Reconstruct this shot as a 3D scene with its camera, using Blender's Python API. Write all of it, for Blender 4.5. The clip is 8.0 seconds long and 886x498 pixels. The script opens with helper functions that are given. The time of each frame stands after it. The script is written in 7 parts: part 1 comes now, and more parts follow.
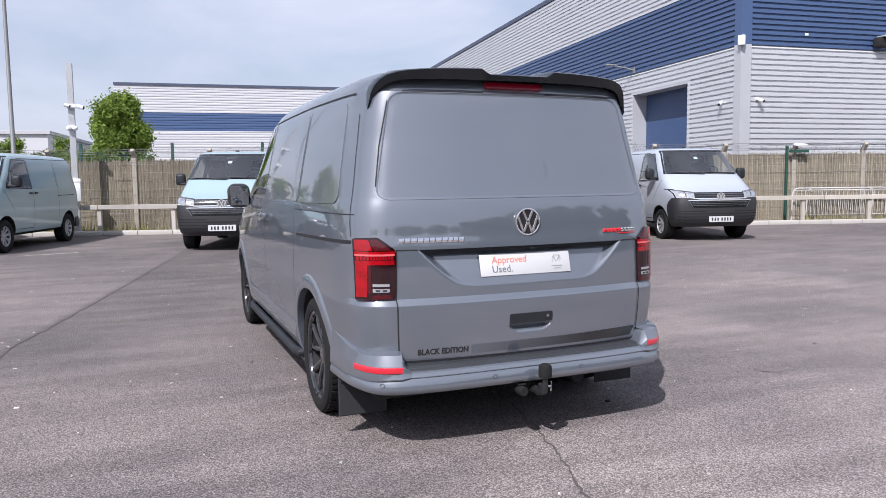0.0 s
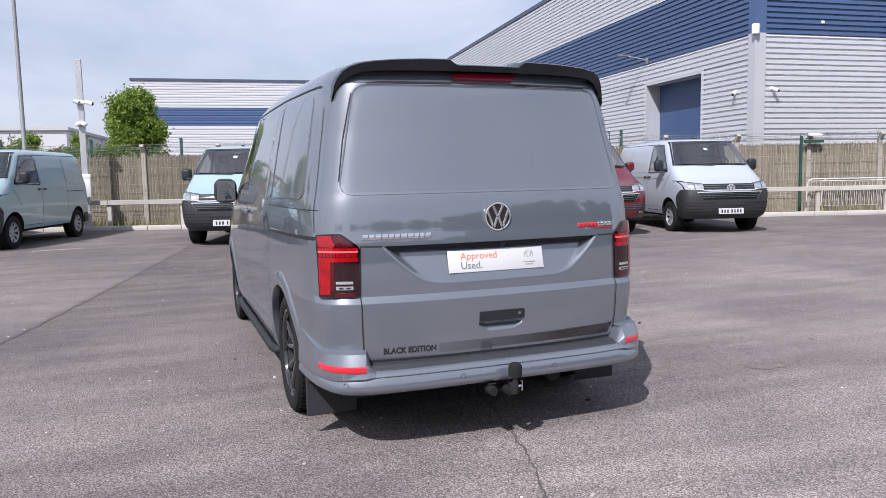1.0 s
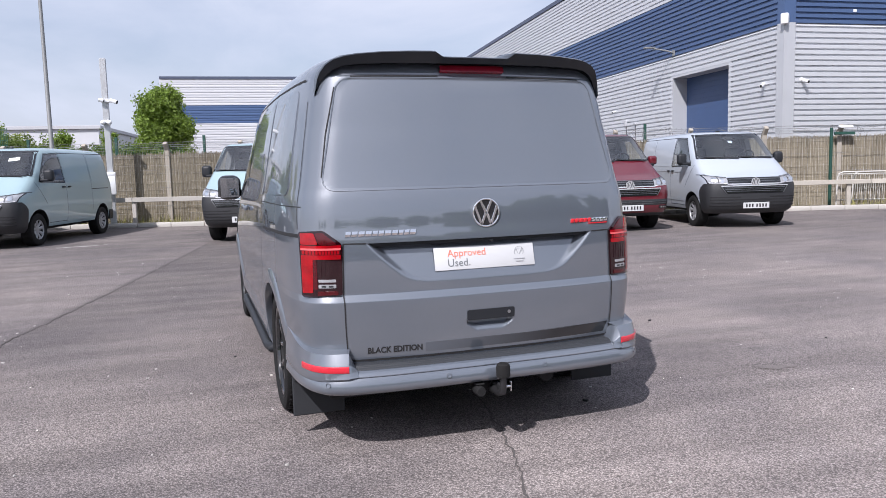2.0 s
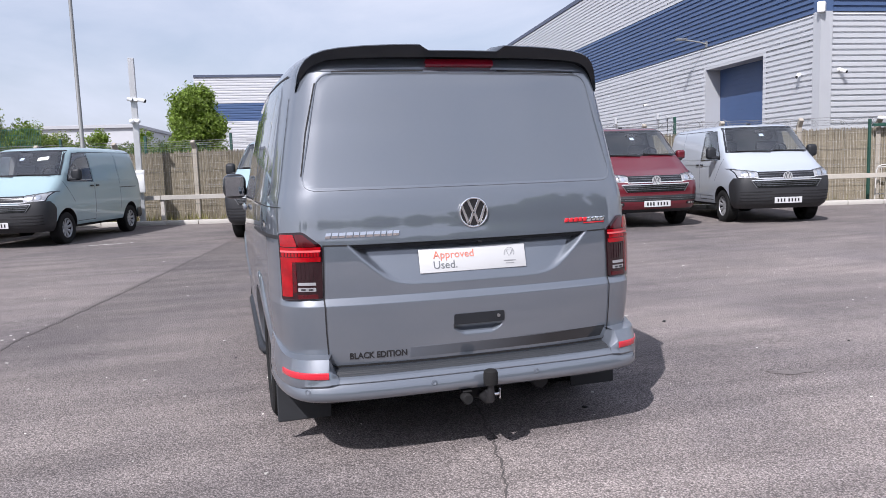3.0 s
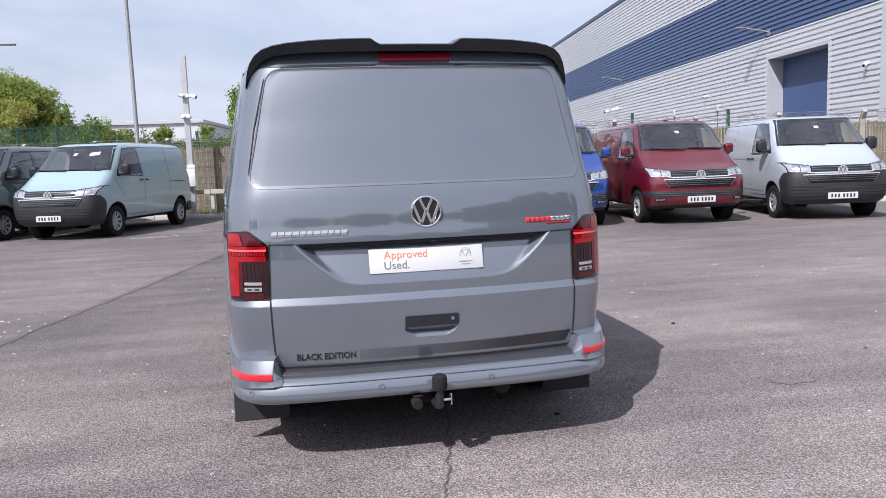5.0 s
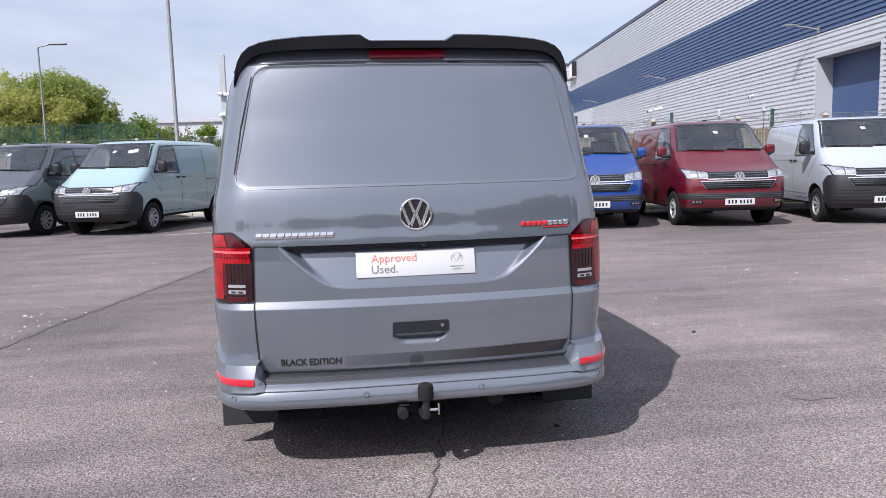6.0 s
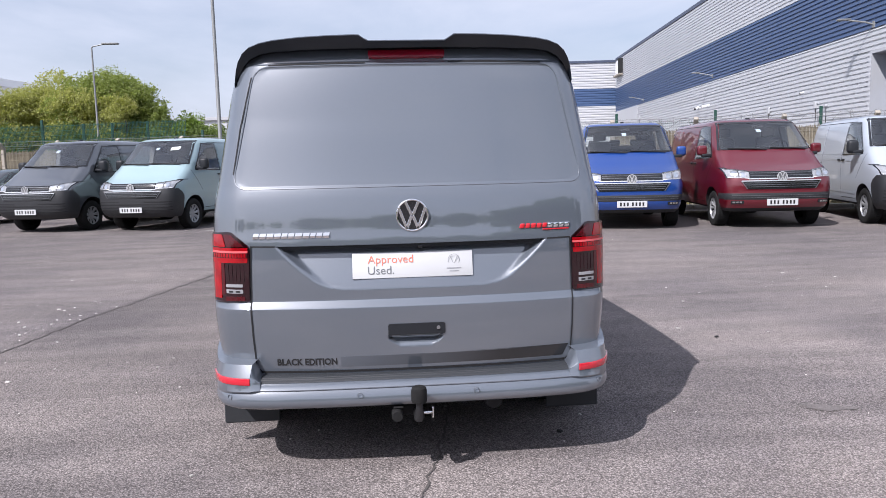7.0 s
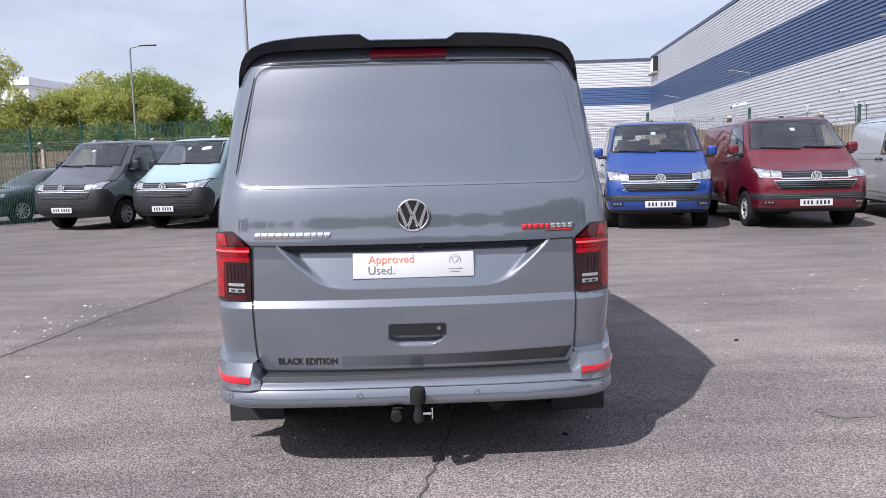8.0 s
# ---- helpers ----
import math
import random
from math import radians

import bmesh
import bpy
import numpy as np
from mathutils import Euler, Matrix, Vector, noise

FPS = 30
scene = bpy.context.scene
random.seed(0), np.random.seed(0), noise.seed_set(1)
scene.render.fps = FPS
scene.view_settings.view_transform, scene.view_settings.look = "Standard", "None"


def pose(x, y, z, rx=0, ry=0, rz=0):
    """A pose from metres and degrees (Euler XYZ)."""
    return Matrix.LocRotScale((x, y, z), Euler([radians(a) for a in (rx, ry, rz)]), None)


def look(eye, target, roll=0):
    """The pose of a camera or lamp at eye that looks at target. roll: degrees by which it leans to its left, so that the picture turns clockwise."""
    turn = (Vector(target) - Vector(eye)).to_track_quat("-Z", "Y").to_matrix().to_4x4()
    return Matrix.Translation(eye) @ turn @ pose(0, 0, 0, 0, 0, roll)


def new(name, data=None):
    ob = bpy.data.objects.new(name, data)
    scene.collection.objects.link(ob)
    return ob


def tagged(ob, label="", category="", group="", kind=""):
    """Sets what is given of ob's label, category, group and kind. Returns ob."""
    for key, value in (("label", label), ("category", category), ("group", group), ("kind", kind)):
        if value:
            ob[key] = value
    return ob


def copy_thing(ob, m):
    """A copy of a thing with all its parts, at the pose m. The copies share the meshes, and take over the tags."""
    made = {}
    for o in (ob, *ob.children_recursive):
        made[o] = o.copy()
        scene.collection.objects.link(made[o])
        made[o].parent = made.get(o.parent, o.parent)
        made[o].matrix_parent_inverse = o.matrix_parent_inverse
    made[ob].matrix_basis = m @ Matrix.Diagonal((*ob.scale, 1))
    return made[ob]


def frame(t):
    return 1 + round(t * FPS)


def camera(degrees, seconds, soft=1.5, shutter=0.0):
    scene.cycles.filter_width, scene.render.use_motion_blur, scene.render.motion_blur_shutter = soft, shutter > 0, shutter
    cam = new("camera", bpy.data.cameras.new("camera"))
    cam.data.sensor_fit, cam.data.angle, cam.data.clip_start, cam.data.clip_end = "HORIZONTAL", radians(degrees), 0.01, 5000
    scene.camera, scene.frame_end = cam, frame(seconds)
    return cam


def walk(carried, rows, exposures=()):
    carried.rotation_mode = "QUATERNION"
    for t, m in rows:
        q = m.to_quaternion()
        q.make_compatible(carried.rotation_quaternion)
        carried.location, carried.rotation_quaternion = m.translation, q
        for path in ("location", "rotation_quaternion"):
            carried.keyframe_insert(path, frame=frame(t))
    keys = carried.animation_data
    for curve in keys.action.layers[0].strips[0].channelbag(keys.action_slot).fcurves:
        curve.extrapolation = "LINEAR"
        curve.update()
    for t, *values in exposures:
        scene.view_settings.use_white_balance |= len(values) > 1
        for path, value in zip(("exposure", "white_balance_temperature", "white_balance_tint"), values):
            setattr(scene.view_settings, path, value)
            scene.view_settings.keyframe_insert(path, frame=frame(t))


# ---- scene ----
cam = camera(62.1, 8.0, soft=0.8)
PATH = [
    (0, (-1.822, -3.315, 1.32), (-1.065, -1.473, 1.138), -0.7),
    (0.5, (-1.707, -3.306, 1.324), (-0.968, -1.458, 1.133), -0.9),
    (1, (-1.557, -3.317, 1.322), (-0.845, -1.459, 1.122), -1.1),
    (1.5, (-1.447, -3.326, 1.315), (-0.768, -1.456, 1.109), -1.3),
    (3, (-1.082, -3.236, 1.322), (-0.53, -1.326, 1.102), -1.9),
    (3.5, (-0.944, -3.246, 1.327), (-0.432, -1.326, 1.101), -2.2),
    (4, (-0.81, -3.264, 1.332), (-0.336, -1.335, 1.1), -2.3),
    (4.5, (-0.697, -3.269, 1.323), (-0.262, -1.331, 1.09), -2.2),
    (6, (-0.33, -3.166, 1.325), (-0.052, -1.199, 1.094), -1.6),
    (6.5, (-0.23, -3.157, 1.321), (-0.013, -1.182, 1.088), -1.5),
    (7, (-0.122, -3.157, 1.335), (0.036, -1.177, 1.1), -1.4),
    (7.5, (-0.041, -3.151, 1.334), (0.068, -1.167, 1.098), -1.4),
    (8, (0.018, -3.144, 1.334), (0.086, -1.159, 1.099), -1.4),
]
walk(cam, [(t, look(eye, target, roll)) for t, eye, target, roll in PATH], exposures=[(0.0, 0.24, 6150, 16.5), (2.0, 0.25, 6150, 16.5), (4.0, 0.30, 6150, 16.5), (8.0, 0.31, 6150, 16.5)])

# ---------------------------------------------------------------- light
SUN_TO = Vector((-0.65, -0.65, 1.0)).normalized()
world = bpy.data.worlds.new("sky")
scene.world = world
world.use_nodes = True
wn, wl = world.node_tree.nodes, world.node_tree.links
wn.clear()
w_out = wn.new("ShaderNodeOutputWorld")
w_bg = wn.new("ShaderNodeBackground")
w_sky = wn.new("ShaderNodeTexSky")
w_sky.sky_type = "NISHITA"
w_sky.sun_disc = False
w_sky.sun_elevation = math.asin(SUN_TO.z)
w_sky.sun_rotation = math.atan2(SUN_TO.x, SUN_TO.y)
w_sky.air_density, w_sky.dust_density, w_sky.ozone_density = 1.0, 2.5, 1.0
w_bg.inputs["Strength"].default_value = 0.109
# thin high cloud over the blue
w_tc = wn.new("ShaderNodeTexCoord")
w_map = wn.new("ShaderNodeMapping")
w_map.inputs["Scale"].default_value = (1.0, 1.0, 2.6)
w_map.inputs["Rotation"].default_value = (0.0, 0.35, 0.4)
w_noise = wn.new("ShaderNodeTexNoise")
w_noise.inputs["Scale"].default_value = 3.0
w_noise.inputs["Detail"].default_value = 9.0
w_noise.inputs["Distortion"].default_value = 0.35
w_noise.inputs["Roughness"].default_value = 0.55
w_ramp = wn.new("ShaderNodeValToRGB")
w_ramp.color_ramp.elements[0].position = 0.34
w_ramp.color_ramp.elements[0].color = (0.40, 0.40, 0.40, 1)
w_ramp.color_ramp.elements[1].position = 0.70
w_ramp.color_ramp.elements[1].color = (0.95, 0.95, 0.95, 1)
w_mix = wn.new("ShaderNodeMix")
w_mix.data_type = "RGBA"
w_mix.inputs["B"].default_value = (5.95, 6.35, 7.1, 1)
wl.new(w_tc.outputs["Generated"], w_map.inputs["Vector"])
wl.new(w_map.outputs["Vector"], w_noise.inputs["Vector"])
wl.new(w_noise.outputs["Fac"], w_ramp.inputs["Fac"])
wl.new(w_ramp.outputs["Color"], w_mix.inputs["Factor"])
wl.new(w_sky.outputs["Color"], w_mix.inputs["A"])
wl.new(w_mix.outputs["Result"], w_bg.inputs["Color"])
wl.new(w_bg.outputs["Background"], w_out.inputs["Surface"])

sun = new("sun", bpy.data.lights.new("sun", "SUN"))
sun.data.energy, sun.data.angle, sun.data.color = 5.0, radians(0.6), (1.0, 0.965, 0.91)
sun.matrix_world = look(SUN_TO * 60, (0, 0, 0))
scene.view_settings.exposure = 0.0


# ---------------------------------------------------------------- materials
def mat(name, color, rough=0.5, metal=0.0, coat=0.0, vary=0.12, scale=6.0, grain=0.0, grain_scale=180.0, bump=0.0,
        bump_scale=120.0, rand=0.0, island=0.0, spec=0.5, rough_vary=0.0, stretch=None):
    """A procedural surface: base colour with broad and fine variation, optional relief, per-object or per-island variation."""
    m = bpy.data.materials.new(name)
    m.use_nodes = True
    n, l = m.node_tree.nodes, m.node_tree.links
    b = n["Principled BSDF"]
    b.inputs["Roughness"].default_value, b.inputs["Metallic"].default_value = rough, metal
    b.inputs["Coat Weight"].default_value, b.inputs["Coat Roughness"].default_value = coat, 0.03
    b.inputs["Specular IOR Level"].default_value = spec
    tc = n.new("ShaderNodeTexCoord")
    vec = tc.outputs["Object"]
    if stretch:
        mp = n.new("ShaderNodeMapping")
        mp.inputs["Scale"].default_value = stretch
        l.new(vec, mp.inputs["Vector"])
        vec = mp.outputs["Vector"]
    big = n.new("ShaderNodeTexNoise")
    big.inputs["Scale"].default_value, big.inputs["Detail"].default_value = scale, 5.0
    l.new(vec, big.inputs["Vector"])
    val = big.outputs["Fac"]

    def math_node(op, a, c):
        k = n.new("ShaderNodeMath")
        k.operation = op
        for i, v in enumerate((a, c)):
            if isinstance(v, (int, float)):
                k.inputs[i].default_value = v
            else:
                l.new(v, k.inputs[i])
        return k.outputs[0]

    total = math_node("MULTIPLY", math_node("SUBTRACT", val, 0.5), vary * 2)
    if grain:
        fine = n.new("ShaderNodeTexNoise")
        fine.inputs["Scale"].default_value, fine.inputs["Detail"].default_value = grain_scale, 3.0
        l.new(vec, fine.inputs["Vector"])
        total = math_node("ADD", total, math_node("MULTIPLY", math_node("SUBTRACT", fine.outputs["Fac"], 0.5), grain * 2))
    if rand:
        oi = n.new("ShaderNodeObjectInfo")
        total = math_node("ADD", total, math_node("MULTIPLY", math_node("SUBTRACT", oi.outputs["Random"], 0.5), rand * 2))
    if island:
        ge = n.new("ShaderNodeNewGeometry")
        total = math_node("ADD", total, math_node("MULTIPLY", math_node("SUBTRACT", ge.outputs["Random Per Island"], 0.5), island * 2))
    gain = math_node("ADD", total, 1.0)
    mul = n.new("ShaderNodeVectorMath")
    mul.operation = "SCALE"
    mul.inputs[0].default_value = color
    l.new(gain, mul.inputs["Scale"])
    l.new(mul.outputs[0], b.inputs["Base Color"])
    if rough_vary:
        l.new(math_node("ADD", math_node("MULTIPLY", math_node("SUBTRACT", val, 0.5), rough_vary * 2), rough), b.inputs["Roughness"])
    if bump:
        bn = n.new("ShaderNodeTexNoise")
        bn.inputs["Scale"].default_value, bn.inputs["Detail"].default_value = bump_scale, 4.0
        l.new(vec, bn.inputs["Vector"])
        bp = n.new("ShaderNodeBump")
        bp.inputs["Strength"].default_value, bp.inputs["Distance"].default_value = bump, 0.01
        l.new(bn.outputs["Fac"], bp.inputs["Height"])
        l.new(bp.outputs["Normal"], b.inputs["Normal"])
    return m


def car_paint(name, color, flake=0.0, rough=0.42, gloss=1.55):
    m = mat(name, color, rough=rough, metal=flake, coat=1.0, vary=0.03, scale=1.2, grain=0.02, grain_scale=60, rough_vary=0.03)
    m.node_tree.nodes["Principled BSDF"].inputs["Coat IOR"].default_value = gloss
    return m


PAINT_GREY = car_paint("grey_paint", (0.109, 0.126, 0.153), 0.22, 0.42, 2.2)
PAINT_MINT = car_paint("pale_blue_paint", (0.285, 0.395, 0.425))
PAINT_WHITE = car_paint("white_paint", (0.38, 0.42, 0.475))
PAINT_RED = car_paint("red_paint", (0.120, 0.003, 0.012), 0.25, 0.42, 1.68)
PAINT_BLUE = car_paint("blue_paint", (0.004, 0.045, 0.235), 0.2, 0.42, 1.68)
PAINT_DARK = car_paint("dark_grey_paint", (0.058, 0.064, 0.076), 0.3, 0.42, 2.2)
PAINT_GREEN = car_paint("dark_green_paint", (0.012, 0.026, 0.026), 0.2)
BLACK_GLOSS = mat("black_gloss_plastic", (0.012, 0.013, 0.015), rough=0.16, coat=0.6, vary=0.1)
BLACK_PLASTIC = mat("black_plastic", (0.017, 0.019, 0.023), spec=0.35, rough=0.5, vary=0.15, grain=0.1, bump=0.15, bump_scale=400)
BUMPER_PLASTIC = mat("bumper_plastic", (0.023, 0.024, 0.027), rough=0.5, vary=0.15, scale=5, grain=0.1, bump=0.15, bump_scale=400)
PAD_PLASTIC = mat("step_pad_plastic", (0.024, 0.027, 0.032), rough=0.6, vary=0.2, scale=9, grain=0.12, bump=0.2, bump_scale=500)
SEAM = mat("panel_gap", (0.012, 0.012, 0.014), rough=0.8, vary=0.05)


def fading_decal(name, ink, paint, x0, x1):
    """A printed stripe whose ink thins out from x1 towards x0, in a screen of fine lines over the paint."""
    m = car_paint(name, paint, 0.10, 0.42, 1.65)
    n, l = m.node_tree.nodes, m.node_tree.links
    b = n["Principled BSDF"]
    base = b.inputs["Base Color"].links[0].from_socket
    sep, rng, mx = n.new("ShaderNodeSeparateXYZ"), n.new("ShaderNodeMapRange"), n.new("ShaderNodeMix")
    l.new(n["Texture Coordinate"].outputs["Object"], sep.inputs[0])
    l.new(sep.outputs["X"], rng.inputs["Value"])
    for key, val in (("From Min", x0), ("From Max", x1), ("To Min", 0.25), ("To Max", 1.0)):
        rng.inputs[key].default_value = val
    mx.data_type = "RGBA"
    mx.inputs["B"].default_value = (*ink, 1)
    l.new(rng.outputs[0], mx.inputs["Factor"])
    l.new(base, mx.inputs["A"])
    l.new(mx.outputs["Result"], b.inputs["Base Color"])
    return m


STRIPE = fading_decal("fading_black_stripe", (0.004, 0.005, 0.007), (0.109, 0.126, 0.153), -0.34, 0.36)
RUBBER = mat("tyre_rubber", (0.013, 0.013, 0.0135), spec=0.25, rough=0.85, vary=0.2, scale=12, grain=0.2, bump=0.3, bump_scale=220)
FLAP = mat("mud_flap_rubber", (0.020, 0.022, 0.026), rough=0.7, vary=0.2, scale=8, grain=0.15)
CHROME = mat("chrome", (0.88, 0.89, 0.90), rough=0.16, metal=1.0, vary=0.03)
MIRROR_GLASS = mat("mirror_glass", (0.40, 0.43, 0.45), rough=0.03, metal=1.0, vary=0.02)
STEEL = mat("steel", (0.46, 0.46, 0.47), rough=0.35, metal=1.0, vary=0.15)
DARK_STEEL = mat("dark_steel", (0.045, 0.045, 0.048), rough=0.45, metal=0.6, vary=0.3, scale=20)
ALLOY = mat("silver_alloy", (0.52, 0.53, 0.55), rough=0.3, metal=0.6, vary=0.05)
ALLOY_BLACK = mat("black_alloy", (0.014, 0.015, 0.017), rough=0.10, metal=0.0, coat=1.0, vary=0.1)
TRIM_SILVER = mat("silver_wheel_cover", (0.36, 0.37, 0.39), rough=0.4, metal=0.5, vary=0.08)
LENS_DARK = mat("smoked_red_lens", (0.014, 0.001, 0.003), rough=0.08, coat=0.6, vary=0.2, scale=25)
LENS_RED = mat("red_lens", (0.29, 0.001, 0.005), rough=0.15, spec=0.3, coat=0.8, vary=0.6, scale=22, grain=0.2, grain_scale=160)
LENS_BRAKE = mat("brake_lens", (0.22, 0.003, 0.016), rough=0.25, coat=0.3, vary=0.15, scale=60)
LENS_CLEAR = mat("clear_lens", (0.40, 0.41, 0.43), rough=0.12, coat=1.0, metal=0.35, vary=0.25, scale=18)
LENS_DEEP = mat("deep_red_lens", (0.062, 0.001, 0.004), rough=0.2, coat=0.5, vary=0.3, scale=45)
LENS_PINK = mat("pale_red_lens_strip", (0.72, 0.11, 0.12), rough=0.2, coat=0.5, vary=0.2, scale=90)
REFLECTOR = mat("red_reflector", (0.56, 0.018, 0.034), rough=0.18, coat=1.0, vary=0.1, scale=60)
PLATE = mat("plate_white", (0.54, 0.55, 0.56), rough=0.4, vary=0.02)
INK_RED = mat("ink_red", (0.72, 0.20, 0.13), rough=0.5, vary=0.03)
INK_GREY = mat("ink_grey", (0.16, 0.17, 0.18), rough=0.5, vary=0.03)
INK_PALE = mat("pale_ink", (0.34, 0.35, 0.37), rough=0.5, vary=0.03)
BADGE_RED = mat("badge_red", (0.55, 0.02, 0.03), rough=0.25, coat=0.5, vary=0.03)
SPOILER_BLACK = mat("black_spoiler_plastic", (0.014, 0.018, 0.024), rough=0.12, vary=0.1, spec=0.42)
INTERIOR = mat("cab_interior", (0.15, 0.155, 0.16), rough=0.85, vary=0.2, scale=4)
SEAT = mat("seat_cloth", (0.05, 0.051, 0.056), rough=0.95, vary=0.2, grain=0.15)
PAPER = mat("paper", (0.75, 0.76, 0.75), rough=0.8, vary=0.03)
STICKER = mat("pale_blue_sticker", (0.42, 0.50, 0.62), rough=0.6, vary=0.05)
CLAD_SILVER = mat("silver_cladding", (0.575, 0.59, 0.615), rough=0.42, metal=0.25, vary=0.05, scale=0.35, grain=0.03, grain_scale=3)
CLAD_WHITE = mat("pale_cladding", (0.50, 0.51, 0.535), rough=0.5, vary=0.05, scale=0.3, grain=0.03, grain_scale=3)
CLAD_FAR = mat("white_roof_sheet", (0.80, 0.81, 0.82), rough=0.5, vary=0.05, scale=0.3)
CLAD_BLUE = mat("blue_cladding", (0.058, 0.100, 0.205), rough=0.42, vary=0.07, scale=0.35, grain=0.04, grain_scale=3)
FLASHING = mat("grey_flashing", (0.47, 0.485, 0.51), rough=0.45, metal=0.2, vary=0.06, scale=1.5)
EAVE = mat("dark_eave_trim", (0.06, 0.075, 0.12), rough=0.5, vary=0.1)
DOOR_BLUE = mat("blue_roller_door", (0.042, 0.078, 0.175), rough=0.5, vary=0.08, scale=2)
ROOF_GREY = mat("roof_sheet", (0.42, 0.43, 0.45), rough=0.6, vary=0.1)
CONCRETE = mat("concrete", (0.33, 0.30, 0.255), rough=0.9, vary=0.22, scale=3, grain=0.15, grain_scale=60, bump=0.4, bump_scale=60)
KERB = mat("kerb_concrete", (0.46, 0.44, 0.41), rough=0.9, vary=0.18, scale=2, grain=0.12, grain_scale=50, bump=0.3, bump_scale=60, rand=0.08)
REED = mat("reed_screen", (0.228, 0.200, 0.148), rough=0.95, vary=0.34, scale=1.1, grain=0.2, grain_scale=30, island=0.34, stretch=(1.0, 1.0, 0.35))
TIMBER = mat("weathered_timber", (0.40, 0.38, 0.35), rough=0.9, vary=0.2, scale=3, grain=0.15, grain_scale=40, rand=0.1)
TIMBER_PALE = mat("pale_timber", (0.43, 0.40, 0.35), rough=0.9, vary=0.2, scale=3, grain=0.15, grain_scale=40, rand=0.1)
GALV = mat("galvanised_steel", (0.50, 0.51, 0.52), rough=0.5, metal=0.6, vary=0.12, scale=5)
WIRE = mat("fence_wire", (0.22, 0.22, 0.22), rough=0.6, metal=0.6, vary=0.1)
MESH_GREEN = mat("green_mesh_wire", (0.05, 0.16, 0.12), rough=0.5, vary=0.12)
COLUMN = mat("lamp_column_steel", (0.22, 0.225, 0.225), rough=0.55, metal=0.3, vary=0.12, scale=3)
GREEN_STEEL = mat("green_fence_paint", (0.014, 0.06, 0.045), rough=0.5, vary=0.12)
WHITE_STEEL = mat("white_paint_steel", (0.52, 0.51, 0.49), rough=0.5, vary=0.1, scale=5)
WHITE_PLASTIC = mat("white_plastic", (0.74, 0.75, 0.76), rough=0.45, vary=0.04)
BARK = mat("bark", (0.11, 0.085, 0.065), rough=0.95, vary=0.3, scale=8, bump=0.5, bump_scale=30)
LINE_PAINT = mat("worn_line_paint", (0.48, 0.47, 0.45), rough=0.85, vary=0.25, scale=5, grain=0.25, grain_scale=60)
CRACK = mat("crack_filler", (0.082, 0.073, 0.070), rough=0.9, vary=0.2, scale=4)
STONE = mat("pale_stone_chip", (0.52, 0.50, 0.47), rough=0.9, vary=0.2, island=0.3)
GRASS = mat("dry_grass", (0.20, 0.19, 0.07), rough=0.9, vary=0.3, scale=2, island=0.5)


def leaf_material(name, color, trans=0.35):
    m = mat(name, color, rough=0.55, vary=0.25, scale=0.6, island=0.62, spec=0.3)
    n, l = m.node_tree.nodes, m.node_tree.links
    b, out = n["Principled BSDF"], n["Material Output"]
    t = n.new("ShaderNodeBsdfTranslucent")
    t.inputs["Color"].default_value = (color[0] * 1.3, color[1] * 1.4, color[2] * 0.7, 1)
    mx = n.new("ShaderNodeMixShader")
    mx.inputs["Fac"].default_value = trans
    l.new(b.outputs[0], mx.inputs[1])
    l.new(t.outputs[0], mx.inputs[2])
    l.new(mx.outputs[0], out.inputs["Surface"])
    return m


LEAF_BRIGHT = leaf_material("bright_green_leaf", (0.165, 0.235, 0.045))
LEAF_OLIVE = leaf_material("olive_leaf", (0.36, 0.36, 0.14), 0.5)
LEAF_GREEN = leaf_material("mid_green_leaf", (0.24, 0.28, 0.09), 0.45)
LEAF_DARK = leaf_material("dark_leaf", (0.11, 0.150, 0.045))


def glass_material(name, tint, gloss=1.0):
    """A thin pane: tinted see-through, with a Fresnel gloss."""
    m = bpy.data.materials.new(name)
    m.use_nodes = True
    n, l = m.node_tree.nodes, m.node_tree.links
    n.remove(n["Principled BSDF"])
    tr, gl, mx = n.new("ShaderNodeBsdfTransparent"), n.new("ShaderNodeBsdfGlossy"), n.new("ShaderNodeMixShader")
    face, rim, fr = n.new("ShaderNodeLayerWeight"), n.new("ShaderNodeMath"), n.new("ShaderNodeMath")
    face.inputs["Blend"].default_value = 0.5
    rim.operation, rim.inputs[1].default_value = "POWER", 4.0
    fr.operation, fr.inputs[1].default_value, fr.inputs[2].default_value = "MULTIPLY_ADD", 0.85, 0.15
    tr.inputs["Color"].default_value = (*tint, 1)
    gl.inputs["Roughness"].default_value = 0.02
    gl.inputs["Color"].default_value = (gloss, gloss, gloss, 1)
    l.new(face.outputs["Facing"], rim.inputs[0])
    l.new(rim.outputs[0], fr.inputs[0])
    l.new(fr.outputs[0], mx.inputs["Fac"])
    l.new(tr.outputs[0], mx.inputs[1])
    l.new(gl.outputs[0], mx.inputs[2])
    l.new(mx.outputs[0], n["Material Output"].inputs["Surface"])
    return m


GLASS = glass_material("window_glass", (0.94, 0.97, 0.96))


